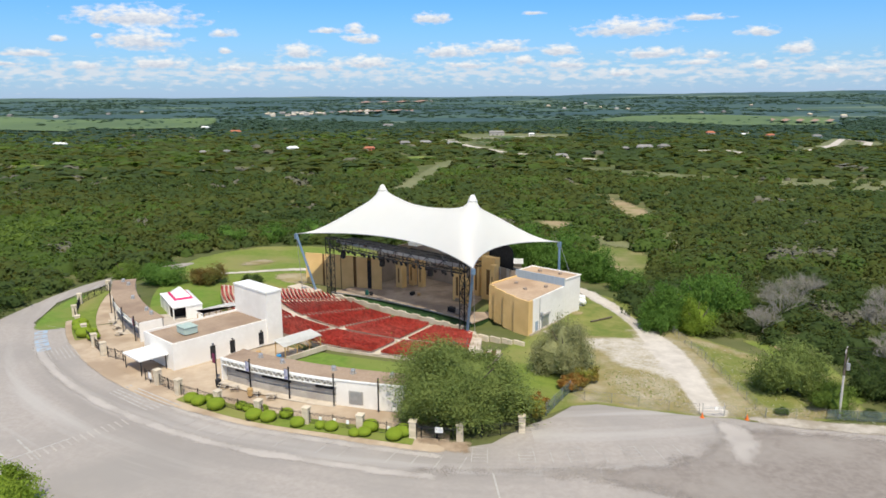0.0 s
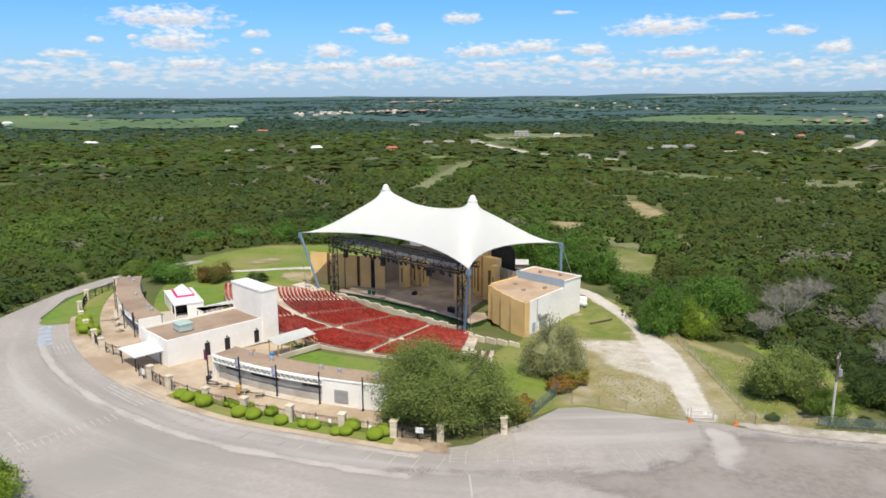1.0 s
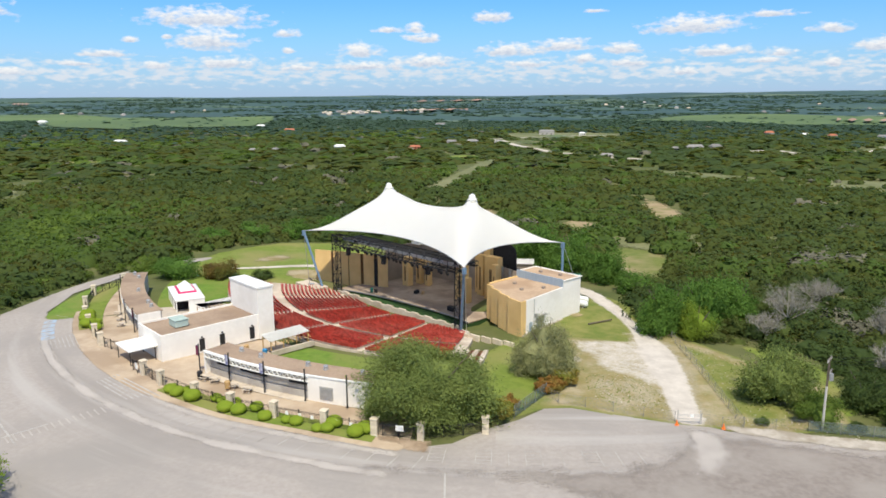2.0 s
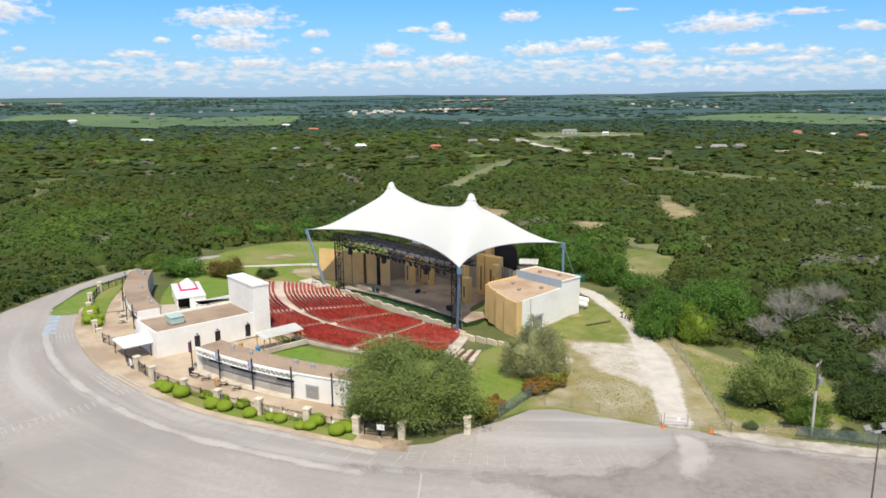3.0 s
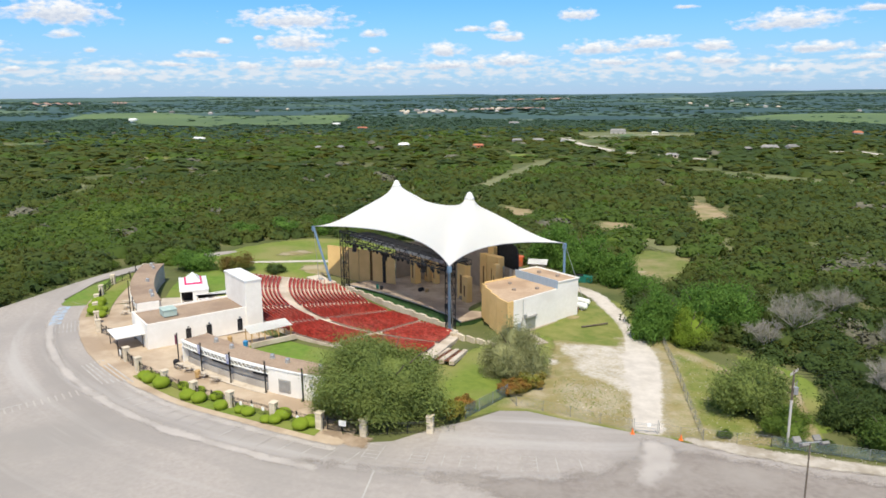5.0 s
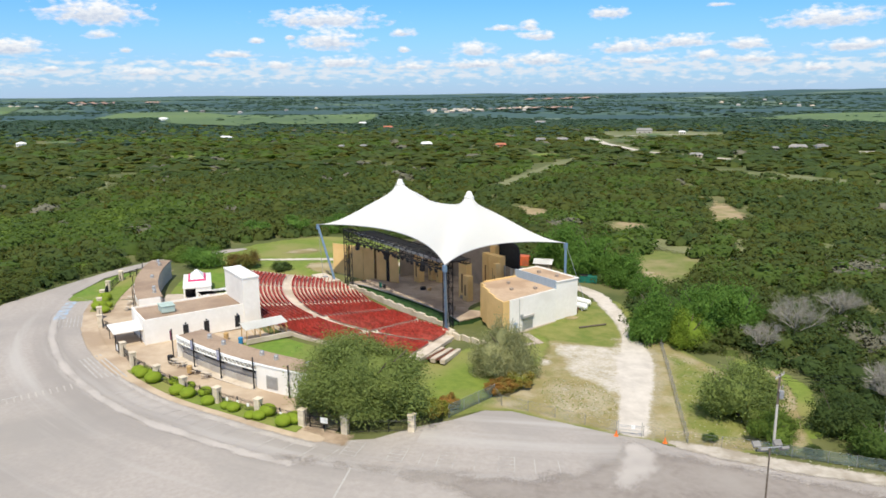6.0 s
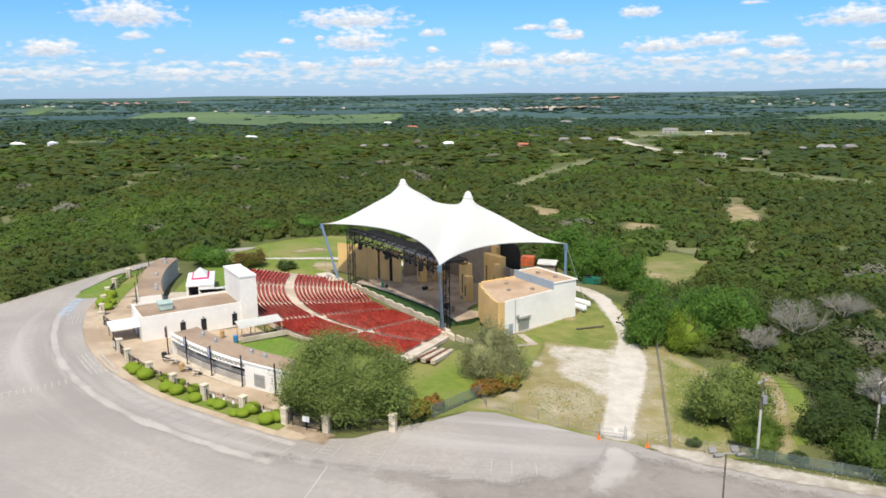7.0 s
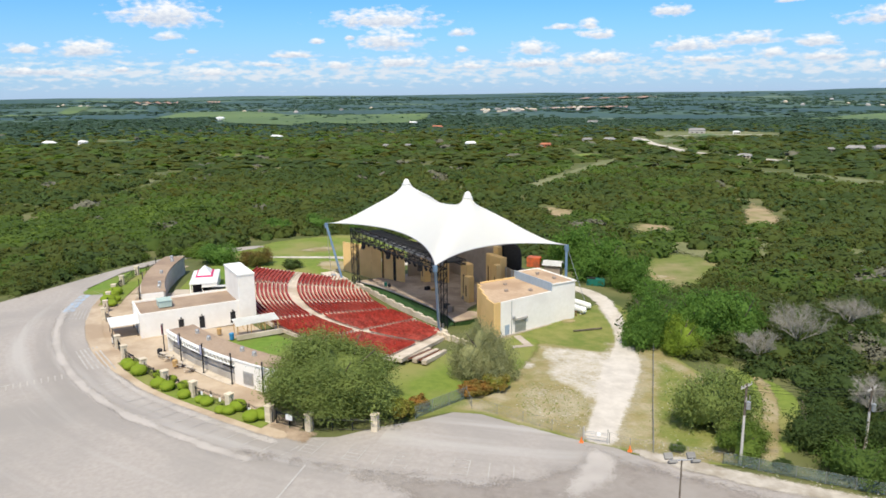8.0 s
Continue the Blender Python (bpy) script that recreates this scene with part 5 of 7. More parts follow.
def stalls(sign):
    A = lambda a: sorted((sign * a[0], sign * a[1]))
    a0, a1 = (9.9, 36.0) if sign > 0 else (8.7, 33.0)
    word = "long curved white stall building with a brown gravel roof"
    base = V if sign > 0 else VL
    th = thing("stall_building", base @ pose(0, 0, 0.0), word, "building", "stall buildings")
    split = 24.4
    part("rear_wall", arc_block(75.3, 75.6, *A((a0, a1)), -0.6, 3.6), "grey_wall", th)
    part("recessed_wall", arc_block(78.5, 78.7, *A((a0 + 0.2, split)), 0, 3.4), "stall_wall", th, "grey wall with closed counters")
    part("solid_wall", arc_block(78.9, 79.5, *A((split, a1)), 0, 3.6), "white_stucco", th)
    for a in (a0, split, a1):
        part("end_wall", arc_block(75.6, 79.48, *A((a - 0.13, a + 0.13)), 0, 3.58), "white_stucco", th)
    part("roof", arc_block(75.5, 79.3, *A((a0, a1)), 3.6, 3.68), "roof_gravel", th, "brown gravel roof")
    part("soffit", arc_block(75.6, 79.2, *A((a0, a1)), 3.5, 3.6), "grey_wall", th)
    part("roof_edge", arc_block(79.3, 79.6, *A((a0 - 0.1, a1)), 3.55, 3.72), "white_metal" if sign > 0 else "roof_gravel", th, "thin roof edge")
    part("roof_edge", arc_block(75.15, 75.5, *A((a0 - 0.1, a1)), 3.5, 3.7), "roof_gravel", th)
    part("counter", arc_block(78.7, 79.0, *A((a0 + 0.4, split - 0.3)), 0.12, 1.0), "stall_wall", th, "grey service counter")
    part("floor_slab", arc_block(78.7, 80.4, *A((a0, split)), 0.02, 0.12), "bare_concrete", th)
    # lattice beam along the open front
    lo, hi, n = a0 + 0.1, split, 46
    bm = bmesh.new()
    for z in (2.75, 3.5):
        arc_block(79.5, 79.66, *A((lo, hi)), z - 0.07, z + 0.07, 1.5, bm)
    part("beam_chord", bm, "white_metal", th, "white lattice beam")
    for k in range(n):
        b0, b1 = sign * (lo + (hi - lo) * k / n), sign * (lo + (hi - lo) * (k + 1) / n)
        p, q = (polar(79.58, b0, 2.8), polar(79.58, b1, 3.45)) if k % 2 else (polar(79.58, b0, 3.45), polar(79.58, b1, 2.8))
        part("beam_brace", bar(p, q, 0.06, 4), "white_metal", th)
    for c in (11.5, 15.2, 16.8, 21.8):
        part("menu_board", arc_block(78.7, 78.95, *A((c, c + 2.0)), 1.9, 2.25), "black_fabric", th, "dark counter hatch")
    for c in (26.4, 32.3):
        d = part("shutter_frame", arc_block(79.48, 79.56, *A((c - 0.75, c + 0.75)), 0.5, 2.35), "grey_wall", th, "grey roll-up shutter")
        part("shutter", arc_block(79.56, 79.6, *A((c - 0.64, c + 0.64)), 0.55, 2.2), "grey_steel", d)
    for k, (a, cloth) in enumerate(((9.4, "banner_red"), (14.3, "banner_blue"), (19.2, "banner_blue"), (24.2, None), (28.8, None))):
        banner_post(sign * a, sign, cloth, base)
    spots = ((13.6, 76.6), (16.8, 76.9), (23.0, 76.6), (25.3, 76.9), (29.5, 76.8)) if sign > 0 else ((11.0, 76.2), (13.2, 76.1), (20.5, 76.4), (29.0, 76.4), (31.5, 77.5))
    for a, r in spots:
        roof_vent(polar(r, sign * a), 3.68, base)


stalls(1)
stalls(-1)


def pergola(sign):
    th = thing("pergola", V @ pose(sign * 12.2, -42.1, 0.15), "timber pergola with a sloping white roof", "pergola", "pergolas")
    bm = bmesh.new()
    vs = [bm.verts.new(p) for p in ((-1.5, -3.8, 2.75), (1.5, -3.8, 2.2 if sign > 0 else 2.75), (1.5, 3.7, 2.35 if sign > 0 else 2.75), (-1.5, 3.7, 2.8))]
    bm.faces.new(vs)
    bmesh.ops.solidify(bm, geom=bm.faces[:], thickness=0.12)
    part("roof", bm, "white_metal", th, "sloping white metal roof")
    for y in (-3.5, -1.2, 1.2, 3.4):
        for x in (-1.3, 1.3):
            part("post", box(x - 0.07, x + 0.07, y - 0.07, y + 0.07, 0, 2.2 if x * sign > 0 else 2.6), "timber", th)
    for k in range(9):
        y = -3.4 + k * 0.85
        part("rafter", bar((-1.4, y, 2.5), (2.3, y, 1.6), 0.06, 4), "timber", th)
    part("low_wall", box(1.9, 2.3, -3.9, 3.9, 0, 0.8), "bare_concrete", th)


pergola(1)
pergola(-1)


def bin_can(x, y, material, label):
    th = thing("bin", V @ pose(x, y, 0.15), label, "bin")
    part("drum", bar((0, 0, 0), (0, 0, 1.0), 0.36, 10, r2=0.42), material, th)
    part("lid", bar((0, 0, 1.0), (0, 0, 1.12), 0.44, 10, r2=0.3), material, th)


bin_can(13.2, -46.6, "blue_plastic", "blue plastic bin beside the pergola")
bin_can(9.4, -47.8, "timber", "brown round bin on the concourse")
bin_can(15.2, -58.4, "black_fabric", "dark round bin before the stalls")
bin_can(21.5, -57.2, "timber", "brown round bin on the concourse")


def picnic_table(x, y, turn):
    th = thing("picnic_table", V @ pose(x, y, 0.15, 0, 0, turn) @ Matrix.Diagonal((0.75, 0.75, 0.9, 1)), "small pale table with two benches on the concourse", "table", "tables on the concourse")
    part("tabletop", box(-0.9, 0.9, -0.38, 0.38, 0.7, 0.76), "bare_concrete", th)
    for s in (-1, 1):
        part("bench", box(-0.9, 0.9, s * 0.72 - 0.13, s * 0.72 + 0.13, 0.42, 0.47), "bare_concrete", th)
        part("leg", bar((s * 0.6, -0.7, 0), (s * 0.6, 0.2, 0.7), 0.04, 5), "grey_steel", th)
        part("leg", bar((s * 0.6, 0.7, 0), (s * 0.6, -0.2, 0.7), 0.04, 5), "grey_steel", th)


for a, r, t in ((11.5, 81.2, 10), (12.8, 81.0, 40), (15.6, 81.0, 15), (17.6, 81.0, 18), (-13.0, 81.5, 30), (-16, 81.3, 10), (-18.5, 81.6, 50)):
    p = polar(r, a)
    picnic_table(p.x, p.y, t + a)


def kiosk():
    x, y = -51.2, 143.4
    th = thing("kiosk", pose(x, y, float(gz(x, y)) + 0.1, 0, 0, 31), "white peaked event tent with a red trim band", "tent")
    w, d = 2.6, 5.9

    def wall_panel(x0, x1, y0, y1):
        part("side_panel", box(x0, x1, y0, y1, 0.02, 2.5), "white_metal", th)
    wall_panel(-0.35, w, -d - 0.04, -d + 0.04)
    wall_panel(-w, w, d - 0.04, d + 0.04)
    wall_panel(w - 0.04, w + 0.04, -d + 0.05, d - 0.05)
    wall_panel(-w - 0.04, -w + 0.04, -d * 0.35, d - 0.05)
    # black block behind the opening, in place of shade inside the tent
    part("dark_interior", box(-w + 0.15, w - 0.2, -d * 0.55, d - 0.2, 0, 2.3), "black_fabric", th, "black block standing in for the shaded inside")
    for px in (-w, w):
        for py in (-d, -d / 3, d / 3, d):
            part("post", box(px - 0.1, px + 0.1, py - 0.1, py + 0.1, 0, 2.5), "white_metal", th)

    def hip(ax, ay, bx, by, z0, z1):
        bm = bmesh.new()
        lo = [bm.verts.new((sx * ax, sy * ay, z0)) for sx, sy in ((-1, -1), (1, -1), (1, 1), (-1, 1))]
        hi = [bm.verts.new((sx * bx, sy * by, z1)) for sx, sy in ((-1, -1), (1, -1), (1, 1), (-1, 1))]
        for k in range(4):
            bm.faces.new((lo[k], lo[(k + 1) % 4], hi[(k + 1) % 4], hi[k]))
        bm.faces.new(lo[::-1])
        bm.faces.new(hi)
        return bm
    part("valance", box(-w - 0.15, w + 0.15, -d - 0.15, d + 0.15, 2.5, 2.75), "white_metal", th)
    part("roof", hip(w + 0.2, d + 0.2, 1.45, 2.9, 2.75, 3.45), "white_metal", th)
    part("trim", hip(1.75, 3.45, 1.5, 2.95, 3.34, 3.6), "magenta_paint", th, "red trim band")
    part("cupola", hip(1.4, 2.8, 0.15, 0.5, 3.58, 5.0), "white_metal", th)


kiosk()

# ---- trees ----
def crown(rng, cards, size, core=1, flat=0.75, lobes=7, reach=0.5, hull=0.8, up=0.55, soft=0.0):
    """Leaf clumps over a lumpy core: points and faces of a crown about one unit in radius, resting near z = 0."""
    mids = rng.normal(size=(lobes, 3))
    mids *= (reach * rng.uniform(0.35, 1.0, lobes) ** 0.5 / np.linalg.norm(mids, axis=1))[:, None]
    size_of = rng.uniform(0.75, 1.1, lobes) * (1.0 - reach)
    bm = bmesh.new()
    bmesh.ops.create_icosphere(bm, subdivisions=core, radius=1.0)
    cv = np.array([v.co[:] for v in bm.verts])
    cf = [[v.index for v in f.verts] for f in bm.faces]
    bm.free()
    # core: the furthest reach of the lobes in each direction
    along = cv @ mids.T
    off2 = (mids ** 2).sum(1)[None] - along ** 2
    rad = np.where(off2 < size_of ** 2, along + np.sqrt(np.maximum(size_of ** 2 - off2, 0)), 0).max(1)
    cv = cv * (np.maximum(rad, 0.35) * hull)[:, None]
    base = len(cv)
    pick = rng.integers(0, lobes, cards)
    n = rng.normal(size=(cards, 3)) + mids[pick] * 1.2
    n[:, 2] += 0.2
    n /= np.linalg.norm(n, axis=1)[:, None]
    cen = mids[pick] + n * size_of[pick][:, None] * rng.uniform(0.8, 1.06, (cards, 1))
    tilt = n * 0.8 + np.array([0, 0, up * 0.5]) + rng.normal(size=(cards, 3)) * 0.4
    tilt /= np.linalg.norm(tilt, axis=1)[:, None]
    ax = np.cross(tilt, rng.normal(size=(cards, 3)))
    ax /= np.linalg.norm(ax, axis=1)[:, None] + 1e-9
    ay = np.cross(tilt, ax)
    s = size * rng.uniform(0.55, 1.3, (cards, 1))
    quad = np.stack([cen - ax * s - ay * s * 0.6, cen + ax * s * 0.8 - ay * s, cen + ax * s + ay * s * 0.7, cen - ax * s * 0.7 + ay * s], 1).reshape(-1, 3)
    faces4 = np.arange(cards * 4).reshape(-1, 4) + base
    v = np.concatenate([cv, quad])
    v[:, 2] = v[:, 2] * flat
    v[:, 2] -= v[:, 2].min()
    # leaves are shaded by the roundness of the clump that they belong to
    nc = cv / np.linalg.norm(cv, axis=1)[:, None]
    nq = n * 0.75 + tilt * 0.3 + (cen / np.linalg.norm(cen, axis=1)[:, None]) * 0.3
    nor = np.concatenate([nc, np.repeat(nq, 4, 0)])
    nor[:, 2] += soft
    nor /= np.linalg.norm(nor, axis=1)[:, None]
    return v, np.array(cf), faces4, nor


def leafy_crown(rng, lobes, sprays, leaves, size, spread=0.62, hull=0.66, loose=0.17, core=3, soft=0.0):
    """A crown about one unit in radius: boughs, sprays on each bough, small leaf blades on each spray, over a dark inner core."""
    way = rng.normal(size=(lobes, 3))
    way[:, 2] = np.abs(way[:, 2]) * 0.95 - 0.48
    way /= np.linalg.norm(way, axis=1)[:, None]
    mids = way * (spread * rng.uniform(0.45, 1.0, lobes) ** 0.6)[:, None]
    big = rng.uniform(0.22, 0.44, lobes) * (26 / lobes) ** 0.2
    bm = bmesh.new()
    bmesh.ops.create_icosphere(bm, subdivisions=core, radius=1.0)
    cv = np.array([v.co[:] for v in bm.verts])
    cf = np.array([[v.index for v in f.verts] for f in bm.faces])
    bm.free()
    along = cv @ mids.T
    off2 = (mids ** 2).sum(1)[None] - along ** 2
    rad = np.where(off2 < big ** 2, along + np.sqrt(np.maximum(big ** 2 - off2, 0)), 0).max(1)
    cv = cv * (np.clip(rad, 0.3, 0.9) * hull)[:, None]
    bough = np.repeat(np.arange(lobes), sprays)
    out = rng.normal(size=(lobes * sprays, 3)) + mids[bough] * 1.6
    out[:, 2] += 0.25
    out /= np.linalg.norm(out, axis=1)[:, None]
    tip = mids[bough] + out * (big[bough] * rng.uniform(0.55, 1.12, lobes * sprays))[:, None]
    spray = np.repeat(np.arange(lobes * sprays), leaves)
    cen = tip[spray] + rng.normal(size=(len(spray), 3)) * (big[bough[spray]] * loose)[:, None]
    tilt = out[spray] * 0.6 + rng.normal(size=(len(spray), 3)) * 0.55 + np.array([0, 0, 0.3])
    tilt /= np.linalg.norm(tilt, axis=1)[:, None]
    ax = np.cross(tilt, rng.normal(size=(len(spray), 3)))
    ax /= np.linalg.norm(ax, axis=1)[:, None] + 1e-9
    ay = np.cross(tilt, ax)
    s = size * rng.uniform(0.6, 1.35, (len(spray), 1))
    quad = np.stack([cen - ax * s * 1.4, cen - ay * s * 0.6, cen + ax * s * 1.4, cen + ay * s * 0.6], 1).reshape(-1, 3)
    v = np.concatenate([cv, quad])
    v[:, 2] -= v[:, 2].min()
    shade = out[spray] * 0.5 + tilt * 0.45 + cen * 0.6 + rng.normal(size=(len(spray), 3)) * 0.1
    nor = np.concatenate([cv, np.repeat(shade, 4, 0)])
    nor[:, 2] += soft
    nor /= np.linalg.norm(nor, axis=1)[:, None] + 1e-9
    return v, cf, np.arange(len(spray) * 4).reshape(-1, 4) + len(cv), nor


def round_shading(me, nor):
    me.attributes.new("custom_normal", "FLOAT_VECTOR", "POINT").data.foreach_set("vector", np.ascontiguousarray(nor, np.float32).ravel())


def scatter(name, places, radii, heights, variants, mats, ids, label, category, seed):
    """Many crowns joined into one object of stuff."""
    rng = np.random.default_rng(seed)
    pick = rng.integers(0, len(variants), len(places))
    allv, alln, tris, quads, tm, qm, base = [], [], [], [], [], [], 0
    for k, var in enumerate(variants):
        sel = np.where(pick == k)[0]
        if not len(sel):
            continue
        v, t, q, nor = var
        ang = rng.uniform(0, 2 * np.pi, len(sel))
        c, s = np.cos(ang), np.sin(ang)
        x = (v[:, 0][None] * c[:, None] - v[:, 1][None] * s[:, None]) * radii[sel][:, None] + places[sel, 0][:, None]
        y = (v[:, 0][None] * s[:, None] + v[:, 1][None] * c[:, None]) * radii[sel][:, None] + places[sel, 1][:, None]
        top = v[:, 2].max()
        z = v[:, 2][None] / top * heights[sel][:, None] + places[sel, 2][:, None]
        allv.append(np.stack([x, y, z], -1).reshape(-1, 3))
        alln.append(np.stack([nor[:, 0][None] * c[:, None] - nor[:, 1][None] * s[:, None], nor[:, 0][None] * s[:, None] + nor[:, 1][None] * c[:, None], np.broadcast_to(nor[:, 2][None], x.shape)], -1).reshape(-1, 3))
        off = base + np.arange(len(sel)) * len(v)
        tris.append((t[None] + off[:, None, None]).reshape(-1, 3))
        quads.append((q[None] + off[:, None, None]).reshape(-1, 4))
        tm.append(np.repeat(ids[sel], len(t)))
        qm.append(np.repeat(ids[sel], len(q)))
        base += len(sel) * len(v)
    V3, T, Q = np.concatenate(allv), np.concatenate(tris), np.concatenate(quads)
    mid = np.concatenate(tm + qm)
    me = bpy.data.meshes.new(name)
    me.vertices.add(len(V3))
    me.vertices.foreach_set("co", V3.astype(np.float32).ravel())
    loops = np.r_[T.ravel(), Q.ravel()]
    me.loops.add(len(loops))
    me.loops.foreach_set("vertex_index", loops.astype(np.int32))
    me.polygons.add(len(T) + len(Q))
    starts = np.r_[np.arange(len(T)) * 3, len(T) * 3 + np.arange(len(Q)) * 4]
    me.polygons.foreach_set("loop_start", starts.astype(np.int32))
    me.polygons.foreach_set("loop_total", np.r_[np.full(len(T), 3), np.full(len(Q), 4)].astype(np.int32))
    for k in mats:
        me.materials.append(MATS[k])
    me.polygons.foreach_set("material_index", mid.astype(np.int32))
    round_shading(me, np.concatenate(alln))
    me.update(calc_edges=True)
    return tagged(new(name, me), label, category, "", "stuff")


CLEAR = [(-90, -100), (-90, 100), (-88, 142), (-84, 162), (-72, 188), (-67, 199), (-60, 210), (-50, 218), (-20, 216), (0, 205), (8, 196), (22, 182), (31, 173), (34, 190), (40, 204), (52, 214), (57, 196), (51, 174), (40, 162), (39, 146), (43, 133), (50, 131), (56, 130), (60.5, 122), (63, 116), (60.5, 107),
         (63, 103), (90, 96), (130, 90), (150, -100)]
# strips and patches without trees, and their cover
OPEN = [([(-28, 335), (-14, 340), (-6, 390), (2, 440), (14, 530), (2, 548), (-12, 450), (-20, 395)], "scrub_grass", "pale grassy track through the woods"),
        ([(64, 264), (75, 260), (84, 286), (80, 318), (76, 342), (70, 310)], "brown_bank", "bare tan earth clearing in the woods"),
        ([(-200, 275), (-190, 275), (-203, 332), (-268, 374), (-276, 366), (-214, 326)], "scrub_grass", "pale track through the woods"),
        ([(22, 838), (150, 835), (170, 960), (20, 965)], "scrub_grass", "pale green meadow among the woods"),
        ([(98, 216), (106, 222), (100, 230), (93, 226)], "brown_bank", "bare tan earth clearing in the woods"),
        ([(-8, 304), (2, 264), (14, 256), (13, 282), (0, 290)], "brown_bank", "bare tan earth clearing in the woods"),
        ([(31, 263), (33, 234), (45, 238), (47, 258)], "brown_bank", "bare tan earth clearing in the woods"),
        ([(-30, 545), (0, 545), (8, 580), (-25, 585)], "lawn", "small green field among trees"),
        ([(-330, 505), (-200, 520), (-200, 532), (-340, 520)], "lawn", "narrow green field among trees")]
ROADS = [([(2, 812), (14, 790), (28, 708), (57, 609), (74, 588), (98, 556), (118, 535)], 7.0), ([(205, 622), (245, 650), (248, 594), (282, 609), (323, 642), (380, 716), (456, 839), (440, 760), (397, 690)], 7.5), ([(5, 815), (80, 880), (140, 900)], 4.0)]
SPARSE = [[(94, 446), (123, 455), (150, 415), (227, 395), (300, 370), (260, 325), (194, 330), (162, 350), (150, 380), (116, 398)], [(44, 200), (110, 214), (112, 244), (40, 246)]]
FAR_FIELDS = [(-27, -21, 2200, 2330), (22, 28, 2350, 2500), (-50, -43, 2250, 2400)]


def fan(a0, a1, r0, r1):
    angs = np.radians(np.linspace(a0, a1, 14))
    wob = lambda r, k: r * (1 + 0.03 * math.sin(k * 2.1 + r))
    return [(wob(r1, k) * math.sin(a), wob(r1, k) * math.cos(a)) for k, a in enumerate(angs)] + [(wob(r0, k) * math.sin(a), wob(r0, k) * math.cos(a)) for k, a in reversed(list(enumerate(angs)))]


# fields on the plain, as outlines
FARMS = [fan(*f) for f in FAR_FIELDS] + [
    [(-660, 1050), (-507, 1026), (-519, 1101), (-451, 1110), (-377, 1180), (-389, 1337), (-461, 1600), (-658, 1560), (-841, 1720), (-900, 1527), (-760, 1181)],
    [(-990, 1289), (-817, 1234), (-670, 1187), (-873, 1691), (-1165, 1900), (-1190, 1650)], [(-1388, 1449), (-1900, 2211), (-2200, 2400), (-1682, 1758)],
    [(234, 1387), (340, 1319), (404, 1245), (467, 1193), (567, 1182), (640, 1170), (800, 1500), (692, 1560), (557, 1650), (393, 1600)], [(22, 718), (46, 692), (79, 769), (118, 880), (73, 890), (40, 835)],
    [(-538, 579), (-537, 629), (-513, 701), (-542, 737), (-593, 732), (-570, 640)]]


def road_poly(pts, w):
    left, right = [], []
    for k, p in enumerate(pts):
        a, b = Vector(pts[max(k - 1, 0)]), Vector(pts[min(k + 1, len(pts) - 1)])
        n = Vector((-(b - a).y, (b - a).x)).normalized() * w / 2
        left.append((p[0] + n.x, p[1] + n.y))
        right.append((p[0] - n.x, p[1] - n.y))
    return left + right[::-1]


for poly, cover, words in OPEN:
    sheet("clearing", ragged(rounded(poly, 1), 1.5, 5.0), 0.25, cover, words, "clearing", 4, soft=5)
for pts, w in ROADS:
    sheet("road_verge", ragged(road_poly(pts, w + 26), 2.0, 12.0), 0.2, "scrub_grass", "pale grassy verge of a far road", "verge", 10.0, soft=6)
    sheet("far_road", road_poly(pts, w), 0.4, "limestone_gravel", "pale gravel road winding through the far woods", "road", 15.0)
for poly in SPARSE:
    sheet("shrubland", ragged(rounded(poly, 1), 3.0, 8.0), 0.2, "scrub_grass", "pale grassy shrubland with scattered bushes", "shrubland", 5, soft=9)
for poly in FARMS:
    sheet("far_field", ragged(poly, 6.0, 40.0), 2.0, "far_field", "pale green farm field on the plain", "field", 40.0, soft=25)
for f in ((-6.5, -0.5, 3300, 3390), (-8, -2, 1900, 1940), (-39, -36, 3300, 3380), (-34, -33, 3400, 3460), (24, 28, 1400, 1440)):
    sheet("quarry", fan(*f), 6.0, "far_earth", "bare reddish earth far off on the plain", "quarry", 80.0)


